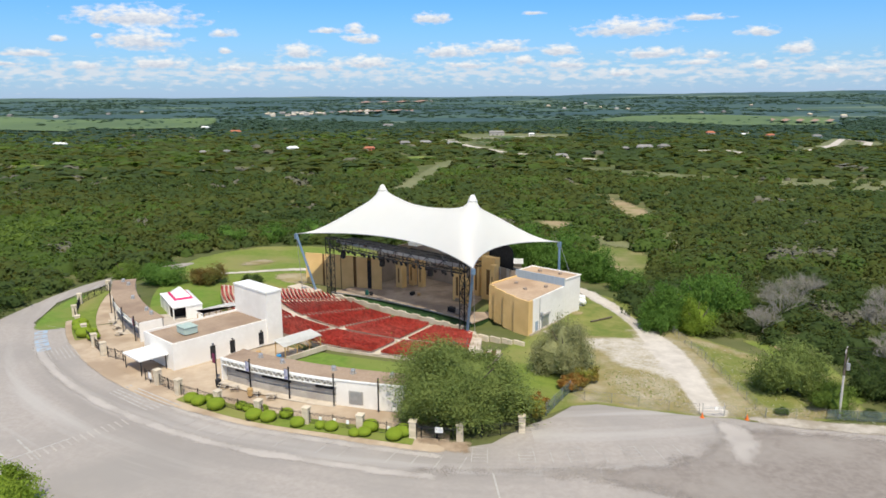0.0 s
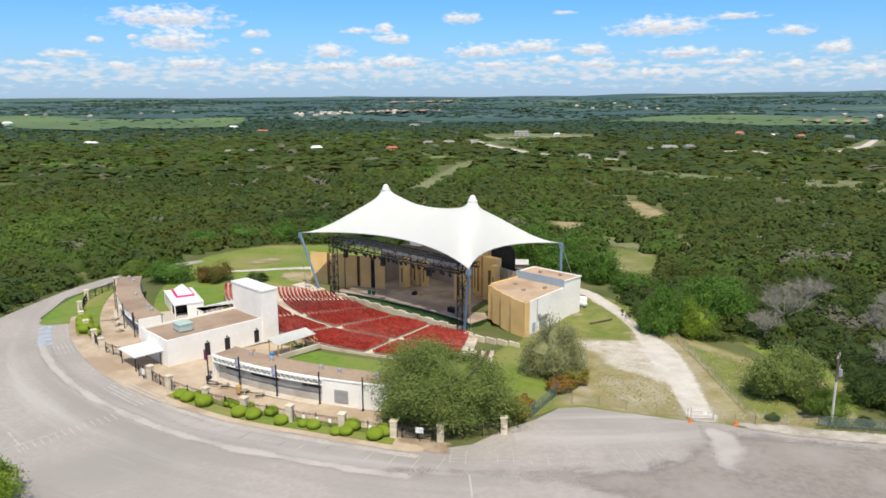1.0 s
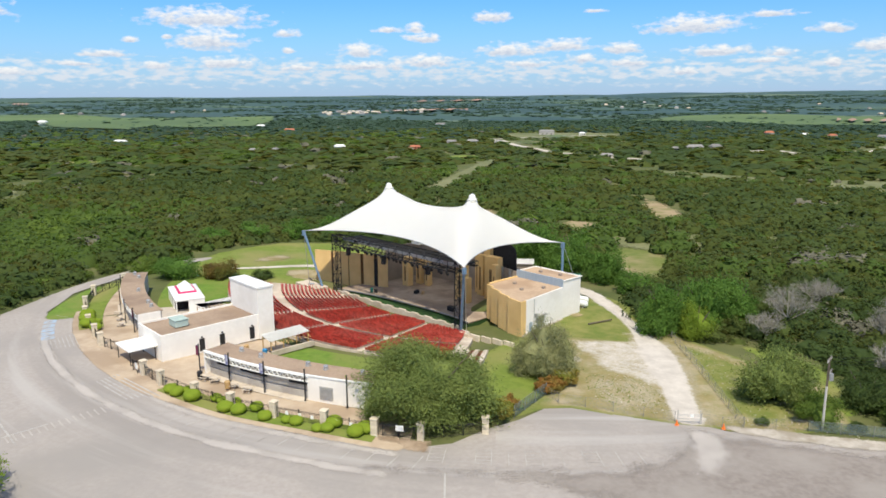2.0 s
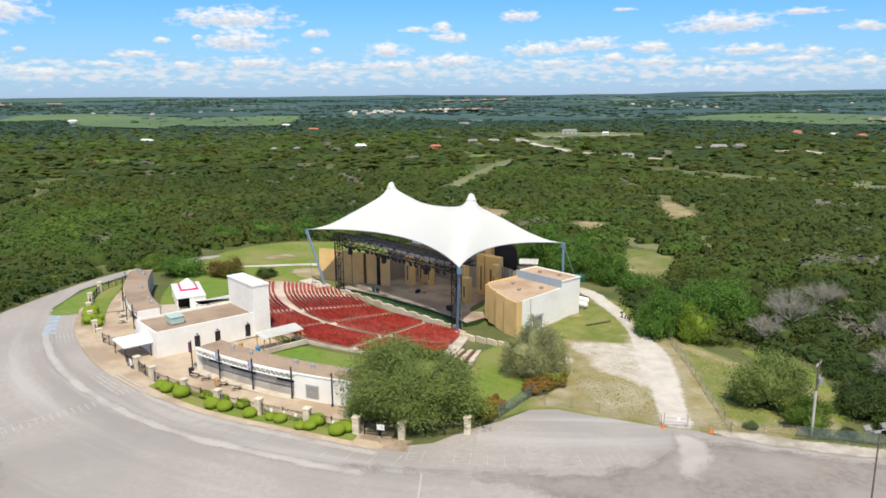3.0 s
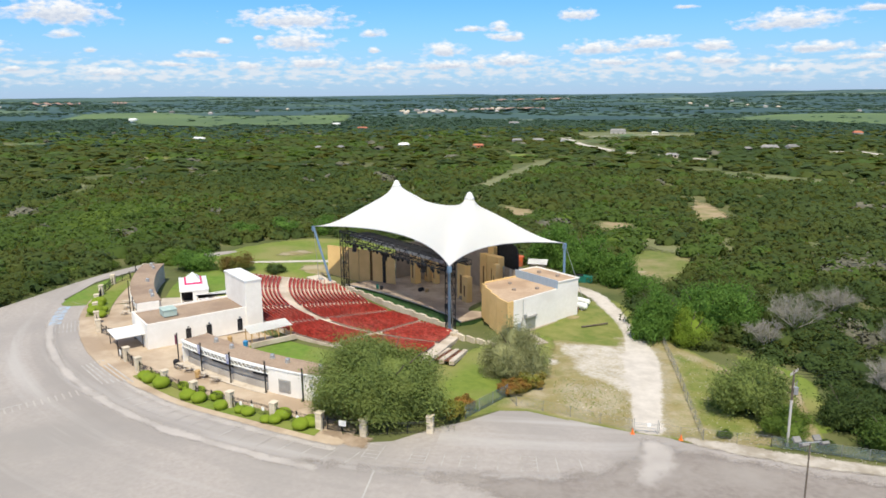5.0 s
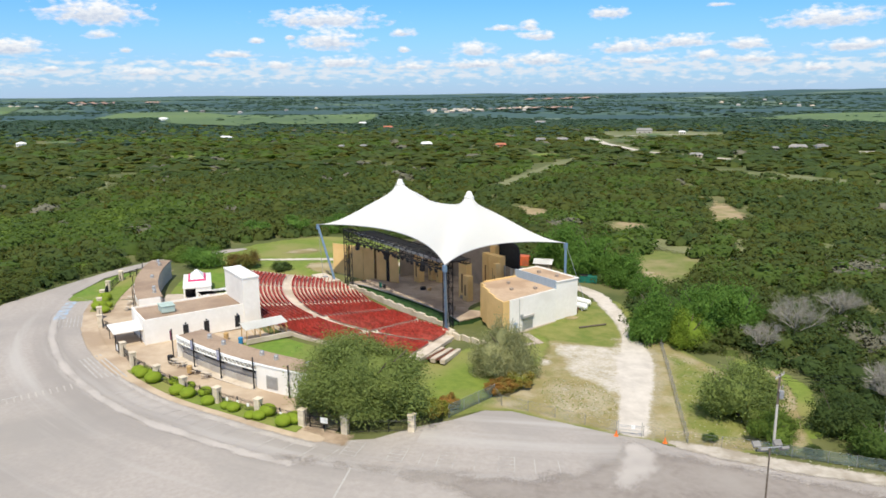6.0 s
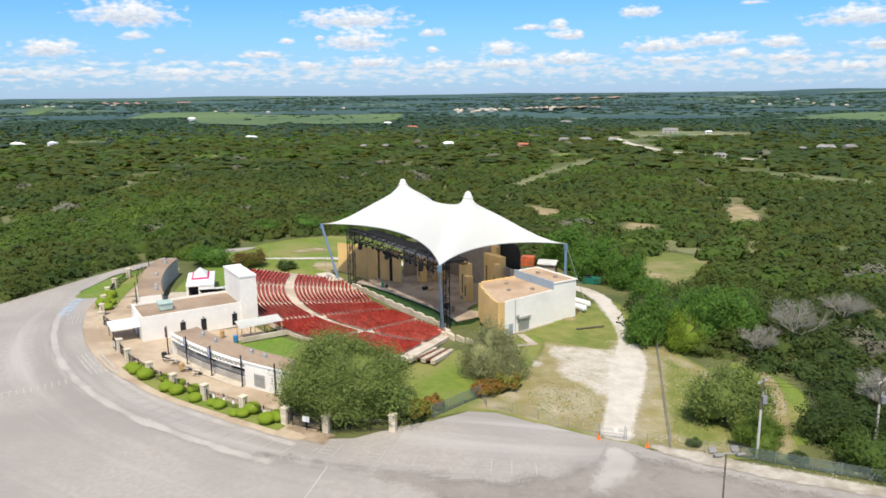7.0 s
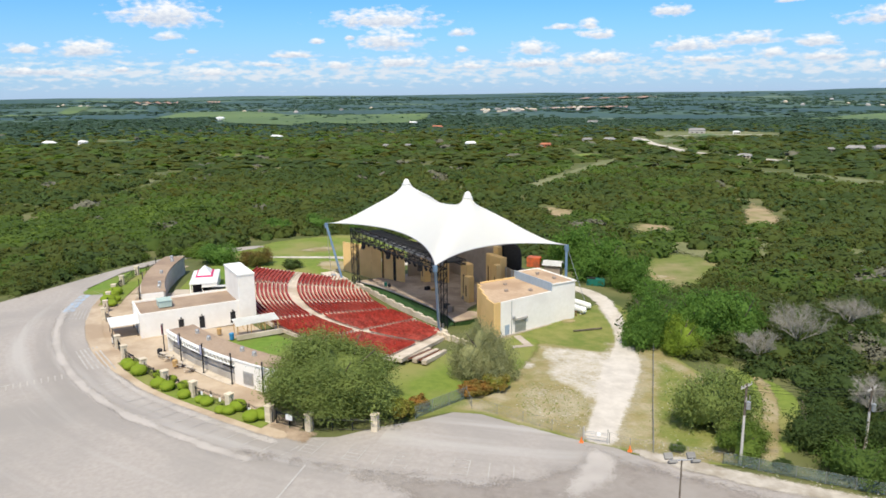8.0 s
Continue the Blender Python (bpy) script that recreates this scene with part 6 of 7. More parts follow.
def woods():
    rng = np.random.default_rng(11)
    kinds = ["cedar_leaf", "oak_leaf", "bright_leaf", "grey_twig", "olive_leaf"]

    def field(x, y, size, layer):
        return np.array([noise.noise((a / size, b / size, layer)) for a, b in zip(x, y)])

    def lay(r0, r1, cell, keep, spread=(-50, 34)):
        n = int((r1 ** 2 - r0 ** 2) * radians(spread[1] - spread[0]) / 2 / cell ** 2)
        r = np.sqrt(rng.uniform(r0 ** 2, r1 ** 2, n))
        a = np.radians(rng.uniform(spread[0], spread[1], n))
        x, y = r * np.sin(a) + 20, r * np.cos(a)
        ok = ~inside(CLEAR, x, y)
        for poly, *_ in OPEN:
            ok &= ~inside(poly, x, y)
        for pts, w in ROADS:
            ok &= ~inside(road_poly(pts, w + 20), x, y)
        for poly, bare in zip(SPARSE, (0.84, 0.45)):
            ok &= ~(inside(poly, x, y) & (rng.uniform(size=n) < bare))
        if r1 > 900:
            for poly in FARMS:
                ok &= ~(inside(poly, x, y) & (rng.uniform(size=n) < 0.93))
        dens = field(x, y, 60, 0.5) + 0.6 * field(x, y, 17, 2.5)
        ok &= rng.uniform(size=n) < keep + 0.5 * dens
        return x[ok], y[ok], dens[ok]

    def species(x, y):
        """Cedar, oak, bright, olive and grey trees in broad stands and small groups."""
        u = 0.43 + 0.55 * field(x, y, 85, 9.3) + 0.4 * field(x, y, 24, 4.1) + rng.normal(size=len(x)) * 0.1
        u -= 0.13 * smooth(2, 16, np.degrees(np.arctan2(x - 20, y)))
        u += 0.08 * smooth(480, 760, np.hypot(x, y)) * (1 - smooth(-12, 8, np.degrees(np.arctan2(x, y))))
        ids = np.select([u < 0.34, u < 0.62, u < 0.92], [0, 4, 1], 2)
        dead = field(x, y, 21, 31.7) + 0.15 * rng.normal(size=len(x))
        return np.where(dead > 0.66, 3, ids)

    for r0, r1, cell, core, cards, size, words, seed in ((60, 185, 3.2, 2, 420, 0.052, "dense dark green cedar and oak scrub woods", 1), (185, 280, 3.6, 1, 130, 0.108, "dense green cedar and oak woods behind the stage", 5), (280, 440, 4.4, 1, 42, 0.19, "dark green cedar woods beyond the stage", 4)):
        x, y, d = lay(r0, r1, cell, 1.45)
        rad = 2.3 + 3.0 * rng.uniform(size=len(x)) ** 1.6
        hgt = np.clip(1.4 + 0.7 * rad + 1.5 * d, 2.2, 6.4)
        ids = species(x, y)
        if r0 < 100:
            variants = [leafy_crown(rng, 13, 8, 4, 0.072, 0.6, 0.66, 0.26, 2, 0.6) for _ in range(10)]
        else:
            variants = [crown(rng, cards, size, core, hull=0.8, up=0.4, lobes=12, reach=0.52, soft=0.75) for _ in range(10)]
        scatter("woods", np.c_[x, y, gz(x, y) - 0.34 * hgt], rad, hgt * 1.1, variants, kinds, ids, words, "woods", seed)
    x, y, d = lay(440, 1500, 9.8, 1.45)
    rad = 4.9 + 4.8 * rng.uniform(size=len(x)) ** 1.5
    hgt = np.clip(2.0 + 0.42 * rad + 1.0 * d, 2.4, 6.0)
    ids = species(x, y)
    # with distance more crowns take the haze-tinted leaf colour
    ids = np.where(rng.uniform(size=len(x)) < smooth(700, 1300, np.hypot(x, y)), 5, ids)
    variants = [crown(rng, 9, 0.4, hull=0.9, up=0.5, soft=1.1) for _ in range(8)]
    scatter("woods", np.c_[x, y, gz(x, y) - 0.38 * hgt], rad, hgt * 1.1, variants, kinds + ["hazed_wood"], ids, "dark green wooded plain", "woods", 2)
    x, y, d = lay(1500, 3900, 24.0, 0.5)
    belt = field(x / 3.0, y, 110, 6.6) > -0.12
    x, y = x[belt], y[belt]
    rad = rng.uniform(9, 19, len(x))
    hgt = rng.uniform(3.5, 6, len(x))
    variants = [crown(rng, 4, 0.4, soft=0.9) for _ in range(5)]
    # furthest crowns all in the haze-tinted colour
    scatter("woods", np.c_[x, y, gz(x, y) - 0.35 * hgt], rad, hgt, variants, ["hazed_wood"], np.zeros(len(x), int), "distant dark wooded plain", "woods", 3)


woods()


def tree(x, y, h, r, leaf, label, cards=2600, size=0.05, trunk=0.28, low=0.25, seed=1, skirt=0.0):
    rng = np.random.default_rng(seed)
    z0 = float(gz(x, y))
    th = thing("tree", pose(x, y, z0), label, "tree")
    bm = bar((0, 0, -0.3), (0.1, 0, h * 0.45), trunk, 8, r2=trunk * 0.6)
    for k in range(7):
        a = 2 * math.pi * k / 7 + rng.uniform(-0.3, 0.3)
        s = Vector((0.05, 0, h * rng.uniform(0.2, 0.42)))
        e = Vector((math.cos(a) * r * rng.uniform(0.45, 0.75), math.sin(a) * r * rng.uniform(0.45, 0.75), h * rng.uniform(0.55, 0.8)))
        mid = (s + e) / 2 + Vector((0, 0, -0.05 * h))
        bar(s, mid, trunk * 0.5, 6, bm, trunk * 0.35)
        bar(mid, e, trunk * 0.35, 6, bm, trunk * 0.12)
    part("trunk", bm, "bark", th, "grey-brown trunk and limbs")
    lobes = max(16, min(52, cards // 520))
    v, t, q, nor = leafy_crown(rng, lobes, max(10, cards // (lobes * 16)), 16, size, 0.66, 0.76, 0.27)
    # uneven outline: broad bulges and hollows
    mid = np.array([0, 0, v[:, 2].mean()])
    off = v - mid
    way = off / (np.linalg.norm(off, axis=1)[:, None] + 1e-6)
    bulge = np.array([noise.noise((a * 1.5 + seed, b * 1.5, c * 1.5)) + 0.55 * noise.noise((a * 4, b * 4 + seed, c * 4)) for a, b, c in way])
    v = mid + off * (1 + 0.2 * bulge)[:, None]
    base = np.quantile(v[:, 2], 0.05)
    v[:, 2] = np.where(v[:, 2] < base, (v[:, 2] - base) * 0.2, v[:, 2] - base)
    top = v[:, 2].max()
    # crown's own outline: spread to r, from low*h to h, broader below by skirt
    wide = 1 + skirt * (0.5 - v[:, 2:3] / top)
    v[:, :2] *= wide
    v = v * [r / 0.95, r / 0.95, 0] + np.c_[np.zeros((len(v), 2)), low * h + v[:, 2] / top * h * (1 - low)]
    round_shading(obj("crown", v, t.tolist() + q.tolist(), leaf, th).data, nor)
    return th


tree(1.8, 95.3, 11.8, 9.3, "live_oak_leaf", "large round green live oak beside the fence", 84000, 0.0125, 0.45, 0.06, 21, 0.12)
tree(18.7, 111.2, 10.9, 4.5, "grey_oak_leaf", "grey-green round oak on the lawn", 44000, 0.0145, 0.3, 0.03, 52, 0.3)
tree(41.8, 136.5, 10.5, 5.0, "fresh_leaf", "tall dark green tree beside the gravel track", 15400, 0.024, 0.3, 0.02, 23)
tree(46.6, 133.0, 7.4, 3.4, "lime_leaf", "bright yellow-green leafy tree beside the track", 13200, 0.024, 0.3, 0.05, 24)
tree(49.5, 139.5, 10.5, 5.2, "fresh_leaf", "tall green tree at the edge of the woods", 9900, 0.033, 0.3, 0.02, 26)
tree(56.0, 143.0, 10.0, 5.0, "fresh_leaf", "tall green tree at the edge of the woods", 8800, 0.033, 0.3, 0.02, 27)
tree(50.4, 105.2, 9.4, 5.9, "live_oak_leaf", "loose grey-green tree beside the power pole", 15000, 0.02, 0.22, 0.04, 25)
tree(53.4, 98.6, 4.8, 3.3, "bright_leaf", "bushy bright green tree under the power pole", 11000, 0.024, 0.15, 0.02, 28)
tree(61.6, 103.2, 6.4, 4.0, "cedar_leaf", "dark green rounded cedar beside the lot", 6600, 0.033, 0.2, 0.02, 29)
tree(65.0, 96.0, 5.6, 4.2, "oak_leaf", "low dark green cedar beside the lot", 6600, 0.033, 0.2, 0.02, 30)
tree(72.0, 101.0, 6.0, 4.2, "cedar_leaf", "low dark green cedar beside the lot", 6600, 0.033, 0.2, 0.02, 31)
tree(30.0, 181.0, 12.5, 6.4, "fresh_leaf", "tall bright green tree behind the stage", 9900, 0.033, 0.35, 0.03, 34)
tree(22.0, 191.0, 12.5, 6.6, "fresh_leaf", "tall bright green tree behind the stage", 9900, 0.033, 0.35, 0.03, 35)
tree(36.5, 173.0, 8.5, 4.6, "fresh_leaf", "green tree beside the gravel track", 7920, 0.033, 0.3, 0.03, 36)
tree(41.5, 163.5, 6.0, 4.0, "fresh_leaf", "green tree beside the gravel track", 7040, 0.033, 0.25, 0.03, 37)
tree(-63.8, 166.0, 5.2, 5.2, "fresh_leaf", "broad bright green bush behind the seating", 9240, 0.030, 0.2, 0.02, 38)
tree(-53.2, 167.0, 4.8, 4.4, "rust_leaf", "broad brown-green bush behind the seating", 8360, 0.030, 0.2, 0.02, 39)
tree(-43.0, 167.0, 2.6, 2.6, "cedar_leaf", "low dark bush behind the seating", 5280, 0.033, 0.15, 0.02, 40)
tree(-73.0, 171.0, 4.2, 3.6, "bright_leaf", "bright green bush beside the lane", 6600, 0.033, 0.2, 0.02, 41)
tree(-44.4, 70.5, 7.0, 4.2, "lime_leaf", "bright yellow-green tree on the parking lot", 11000, 0.026, 0.25, 0.15, 42)
for k, (x, y, h, r) in enumerate(((-91, 147, 2.6, 3.4), (-89, 155, 2.8, 3.4), (-85.5, 163, 2.8, 3.2), (-82, 171, 3.0, 3.4), (-77.5, 179, 3.0, 3.4), (-73, 187, 3.2, 3.4))):
    tree(x, y, h, r, "bright_leaf", "low bright green bush along the lane", 5000, 0.034, 0.15, 0.02, 80 + k)
for k, (x, y, h, r) in enumerate(((-70, 207, 6, 5), (-62, 217, 6, 5), (-51, 224, 6.5, 5), (-39, 224, 8, 5.6), (-25, 223, 8, 5.5), (-9, 216, 9, 5.8))):
    tree(x, y, h, r, "fresh_leaf", "leafy green tree along the back lawn", 5600, 0.036, 0.25, 0.02, 60 + k)


def bare_tree(x, y, h, r, label, seed):
    """A dead tree: trunk, limbs and fine twigs."""
    rng = random.Random(seed)
    th = thing("tree", pose(x, y, float(gz(x, y))), label, "tree")
    wood, fine = bar((0, 0, -0.3), (0.1, 0.1, h * 0.3), 0.22, 7, r2=0.15), bmesh.new()

    def grow(p, d, length, thick, level):
        bend = Vector((rng.uniform(-.3, .3), rng.uniform(-.3, .3), rng.uniform(-.1, .25)))
        e = p + (d + bend).normalized() * length
        bar(p, e, thick, 4 if level < 2 else 3, wood if level < 2 else fine, thick * 0.5)
        if level < 4:
            for _ in range(5 if level < 3 else 4):
                side = Vector((rng.uniform(-1, 1), rng.uniform(-1, 1), rng.uniform(-.35, .7)))
                grow(p.lerp(e, rng.uniform(0.35, 1.0)), (d * 0.8 + side * 0.9).normalized(), length * rng.uniform(0.5, 0.75), thick * 0.5, level + 1)

    for k in range(7):
        a = k * 0.9 + rng.uniform(-.3, .3)
        grow(Vector((0.1, 0.1, h * rng.uniform(0.15, 0.3))), Vector((math.cos(a) * r / h, math.sin(a) * r / h, rng.uniform(0.45, 1.0))).normalized(), h * 0.42, 0.1, 0)
    part("trunk", wood, "dead_wood", th, "grey dead trunk and limbs")
    part("twig_mass", fine, "dead_wood", th, "grey bare twigs")


def bush(x, y, r, h, leaf, label, group, seed, cards=700):
    rng = np.random.default_rng(seed)
    th = thing("bush", pose(x, y, float(gz(x, y)) + 0.05), label, "bush", group)
    if cards > 1000:
        v, t, q, nor = leafy_crown(rng, 16, cards // 200, 20, 0.05)
    else:
        v, t, q, nor = crown(rng, cards, 0.04, 3, 0.85, 22, 0.16, 0.97)
    v = v * [r / 0.95, r / 0.95, h / v[:, 2].max()]
    round_shading(obj("foliage", v, t.tolist() + q.tolist(), leaf, th).data, nor)
    part("stem", bar((0, 0, -0.1), (0, 0, h * 0.4), 0.06, 5), "bark", th)


for k, (r, a, size) in enumerate(((86.5, 11.0, 1.0), (86.6, 12.2, 1.1), (86.5, 14.2, 1.3), (85.3, 12.6, 0.9), (84.9, 16.2, 0.9), (85.0, 17.1, 0.8), (86.6, 18.6, 1.15), (86.4, 20.0, 1.15), (84.4, 18.4, 0.8), (84.9, 21.2, 1.0),
                                  (86.6, 23.0, 1.0), (86.4, 25.1, 0.75), (86.4, 26.1, 0.95), (87.0, 28.3, 0.8), (86.6, 29.1, 0.95), (85.3, 29.3, 1.2), (86.5, 31.6, 1.15), (85.2, 32.1, 1.15))):
    x, y = world_xy(polar(r, a))
    bush(x, y, size * 0.95, size * 1.3, "hedge_leaf", "clipped bright green bush in the strip along the fence", "clipped bushes", 100 + k)
for k, (r, a, size) in enumerate(((86.9, -20.0, 1.5), (86.8, -17.4, 1.5), (86.6, -15.0, 1.45), (85.6, -13.2, 1.1), (85.4, -15.6, 1.0))):
    x, y = world_xy(polar(r, a))
    bush(x, y, size, size * 1.25, "hedge_leaf", "clipped bright green bush beside the fence pillars", "clipped bushes", 130 + k)
for k, (x, y, r, h, leaf, label) in enumerate(((11.6, 94.6, 2.2, 3.0, "olive_bush", "olive-green bush beside the stone pillar"), (13.0, 98.6, 1.6, 2.0, "rust_bush", "rust-red bush beside the fence"), (18.6, 104.6, 1.9, 2.3, "rust_bush", "rust-red bush beside the fence"),
                                               (21.3, 107.9, 2.0, 2.6, "olive_bush", "olive and rust bush beside the fence"), (46.0, 97.2, 1.0, 1.0, "oak_leaf", "small green bush beside the lot"), (57.5, 96.2, 1.2, 1.0, "cedar_leaf", "small green bush beside the lot"), (20.0, 106.0, 1.5, 2.0, "rust_bush", "rust-red bush beside the fence"))):
    bush(x, y, r, h, leaf, label, "fence bushes", 150 + k, 4000)


bare_tree(64.6, 139.0, 8.4, 8.0, "bare grey twiggy tree among green cedars", 32)
bare_tree(78.0, 130.0, 6.4, 4.4, "bare grey twiggy tree among green cedars", 33)
bare_tree(70.0, 112.0, 6.0, 4.0, "bare grey twiggy tree among green cedars", 45)
bare_tree(75.0, 152.0, 7.0, 6.0, "bare grey twiggy tree among green cedars", 47)
bare_tree(86.0, 141.0, 7.0, 6.0, "bare grey twiggy tree among green cedars", 48)
bare_tree(58.0, 131.0, 5.5, 3.6, "bare grey twiggy tree among green cedars", 46)


# ---- fence with stone pillars ----
PILLARS = [(-38.0, 84.8), (-31.4, 88.2), (-25.5, 88.0), (-20.2, 87.2), (-15.3, 86.6), (-10.4, 86.2), (-6.7, 86.2), (5.2, 85.6), (8.8, 85.9), (13.9, 85.6), (18.6, 85.6), (23.5, 85.6), (28.5, 85.6), (33.0, 85.4), (36.9, 84.9), (42.2, 82.0)]


def pillar(a, r):
    p = V @ polar(r, a)
    z = float(gz(p.x, p.y)) - 0.05
    th = thing("stone_pillar", Matrix.Translation((p.x, p.y, z)) @ pose(0, 0, 0, 0, 0, a - 43.1), "square limestone fence pillar with a flat cap", "pillar", "fence pillars")
    for k in range(6):
        part("stone", box(-0.42, 0.42, -0.42, 0.42, k * 0.37 + 0.008, k * 0.37 + 0.362, 0.02), "limestone_block", th)
    part("core", box(-0.39, 0.39, -0.39, 0.39, 0, 2.2), "bare_concrete", th)
    part("cap", box(-0.5, 0.5, -0.5, 0.5, 2.23, 2.4, 0.03), "limestone_block", th)
    return Vector((p.x, p.y, z))


tops = [pillar(*p) for p in PILLARS]


def iron_fence(a, b, label="black iron picket fence between stone pillars"):
    d = (b - a)
    length = math.hypot(d.x, d.y) - 0.84
    if length < 0.5:
        return
    th = thing("iron_fence", Matrix.Translation((a + b) / 2) @ pose(0, 0, 0, 0, 0, math.degrees(math.atan2(d.y, d.x))), label, "fence", "fence panels")
    dz = (b.z - a.z) / 2
    for z in (0.25, 1.45, 1.6):
        part("rail", bar((-length / 2, 0, z - dz), (length / 2, 0, z + dz), 0.025, 4), "black_steel", th)
    n = max(2, int(length / 2.3))
    for k in range(n + 1):
        x = -length / 2 + length * k / n
        zz = dz * 2 * x / length
        part("post", box(x - 0.05, x + 0.05, -0.05, 0.05, zz, zz + 1.85), "black_steel", th)
    m = int(length / 0.14)
    bm = bmesh.new()
    for k in range(m):
        x = -length / 2 + length * (k + 0.5) / m
        zz = dz * 2 * x / length
        bar((x, 0, zz + 0.15), (x, 0, zz + 1.75), 0.012, 3, bm)
    tagged(part("picket_infill", bm, "black_steel", th), kind="stuff")


for k, (a, b) in enumerate(zip(tops, tops[1:])):
    if k not in (6, 14):
        iron_fence(a, b)
    elif k == 14:
        iron_fence(a, b, "black iron fence in the shade of the oak")


def entry_gates():
    for a0, a1 in ((-6.2, -3.2), (3.0, 4.9)):
        p, q = V @ polar(86.0, a0, 0), V @ polar(84.6 if a0 < 0 else 85.6, a1, 0)
        p.z, q.z = float(gz(p.x, p.y)), float(gz(q.x, q.y))
        iron_fence(p, q, "black iron entry gate beside the canopy")
    p, q = V @ polar(85.3, 33.4, 0), V @ polar(84.9, 36.6, 0)
    p.z, q.z = float(gz(p.x, p.y)), float(gz(q.x, q.y))
    iron_fence(p, q, "black iron gate in the shade of the oak")
    p = V @ polar(86.1, 4.4)
    th = thing("notice_board", Matrix.Translation((p.x, p.y, float(gz(p.x, p.y)))) @ pose(0, 0, 0, 0, 0, -39), "white and blue notice sheet on the gate", "sign")
    part("sheet", box(-0.4, 0.4, -0.06, -0.03, 0.75, 1.7), "white_metal", th)
    part("band", box(-0.4, -0.3, -0.075, -0.061, 0.75, 1.7), "banner_blue", th)
    part("post", box(-0.04, 0.04, -0.03, 0.03, 0, 1.7), "black_steel", th)
    p = V @ polar(85.6, 35.2)
    th = thing("notice_board", Matrix.Translation((p.x, p.y, float(gz(p.x, p.y)))) @ pose(0, 0, 0, 0, 0, -8), "pale blue notice board on the gate under the oak", "sign")
    part("sheet", box(-0.5, 0.5, -0.06, -0.03, 1.2, 1.95), "white_metal", th)
    part("post", box(-0.04, 0.04, -0.03, 0.03, 0, 1.95), "black_steel", th)


entry_gates()


def fence_notice(a):
    p = V @ polar(85.75, a)
    th = thing("fence_notice", Matrix.Translation((p.x, p.y, float(gz(p.x, p.y)))) @ pose(0, 0, 0, 0, 0, a - 43.1), "small white notice sheet tied to the iron fence", "sign", "fence notices")
    part("sheet", box(-0.2, 0.2, -0.05, -0.02, 0.85, 1.35), "white_metal", th)
    part("tie", box(-0.02, 0.02, -0.02, 0.08, 1.3, 1.34), "black_steel", th)


for a in (24.9, 26.2, 27.4, 29.6, 31.0):
    fence_notice(a)


# ---- chain-link fences and the gate on the track ----
def chain_fence(pts, h, screen, label):
    th = thing("chain_fence", pose(pts[0][0], pts[0][1], float(gz(*pts[0]))), label, "fence", "chain-link fences")
    o = th.matrix_basis.translation
    prev = None
    for a, b in zip(pts, pts[1:]):
        n = max(1, int(math.dist(a, b) / 2.8))
        for k in range(n + (b == pts[-1])):
            x, y = a[0] + (b[0] - a[0]) * k / n, a[1] + (b[1] - a[1]) * k / n
            p = Vector((x, y, float(gz(x, y)) + 0.05)) - o
            part("post", bar(p, p + Vector((0, 0, h)), 0.035, 6), "fence_steel", th)
            if prev is not None:
                part("top_rail", bar(prev + Vector((0, 0, h)), p + Vector((0, 0, h)), 0.012, 4), "fence_steel", th)
                if screen:
                    bm = bmesh.new()
                    bm.faces.new([bm.verts.new(v) for v in (prev + Vector((0, 0, 0.1)), p + Vector((0, 0, 0.1)), p + Vector((0, 0, h * 0.97)), prev + Vector((0, 0, h * 0.97)))])
                    bmesh.ops.solidify(bm, geom=bm.faces[:], thickness=0.01)
                    part("windscreen", bm, "windscreen", th, "blue-green woven windscreen")
                else:
                    bm = bmesh.new()
                    d = p - prev
                    for j in range(int(d.length / 0.3)):
                        u = j * 0.3 / d.length
                        bar(prev + d * u, prev + d * min(1, u + 0.35) + Vector((0, 0, h)), 0.006, 3, bm)
                        bar(prev + d * u + Vector((0, 0, h)), prev + d * min(1, u + 0.35), 0.006, 3, bm)
                    tagged(part("mesh_wire", bm, "fence_steel", th), kind="stuff")
            prev = p


chain_fence([(13.6, 95.2), (16.6, 100.4), (18.3, 103.4)], 1.9, True, "chain-link fence with a blue-green windscreen")
chain_fence([(18.3, 103.4), (19.8, 100.4), (27, 99.0), (34.8, 97.3)], 1.5, False, "thin wire chain-link fence along the lot")
chain_fence([(38.1, 96.9), (40.6, 96.1), (43.3, 96.0), (51, 95.2)], 1.5, False, "thin wire chain-link fence along the lot")
chain_fence([(51, 95.2), (58.5, 94.0), (67, 92.6), (84, 91.0)], 1.5, True, "chain-link fence with a dark mesh screen")
chain_fence([(43.3, 96.2), (42.9, 107.8), (42.6, 120.5), (42.3, 133)], 1.5, False, "wire fence with wooden posts beside the track")


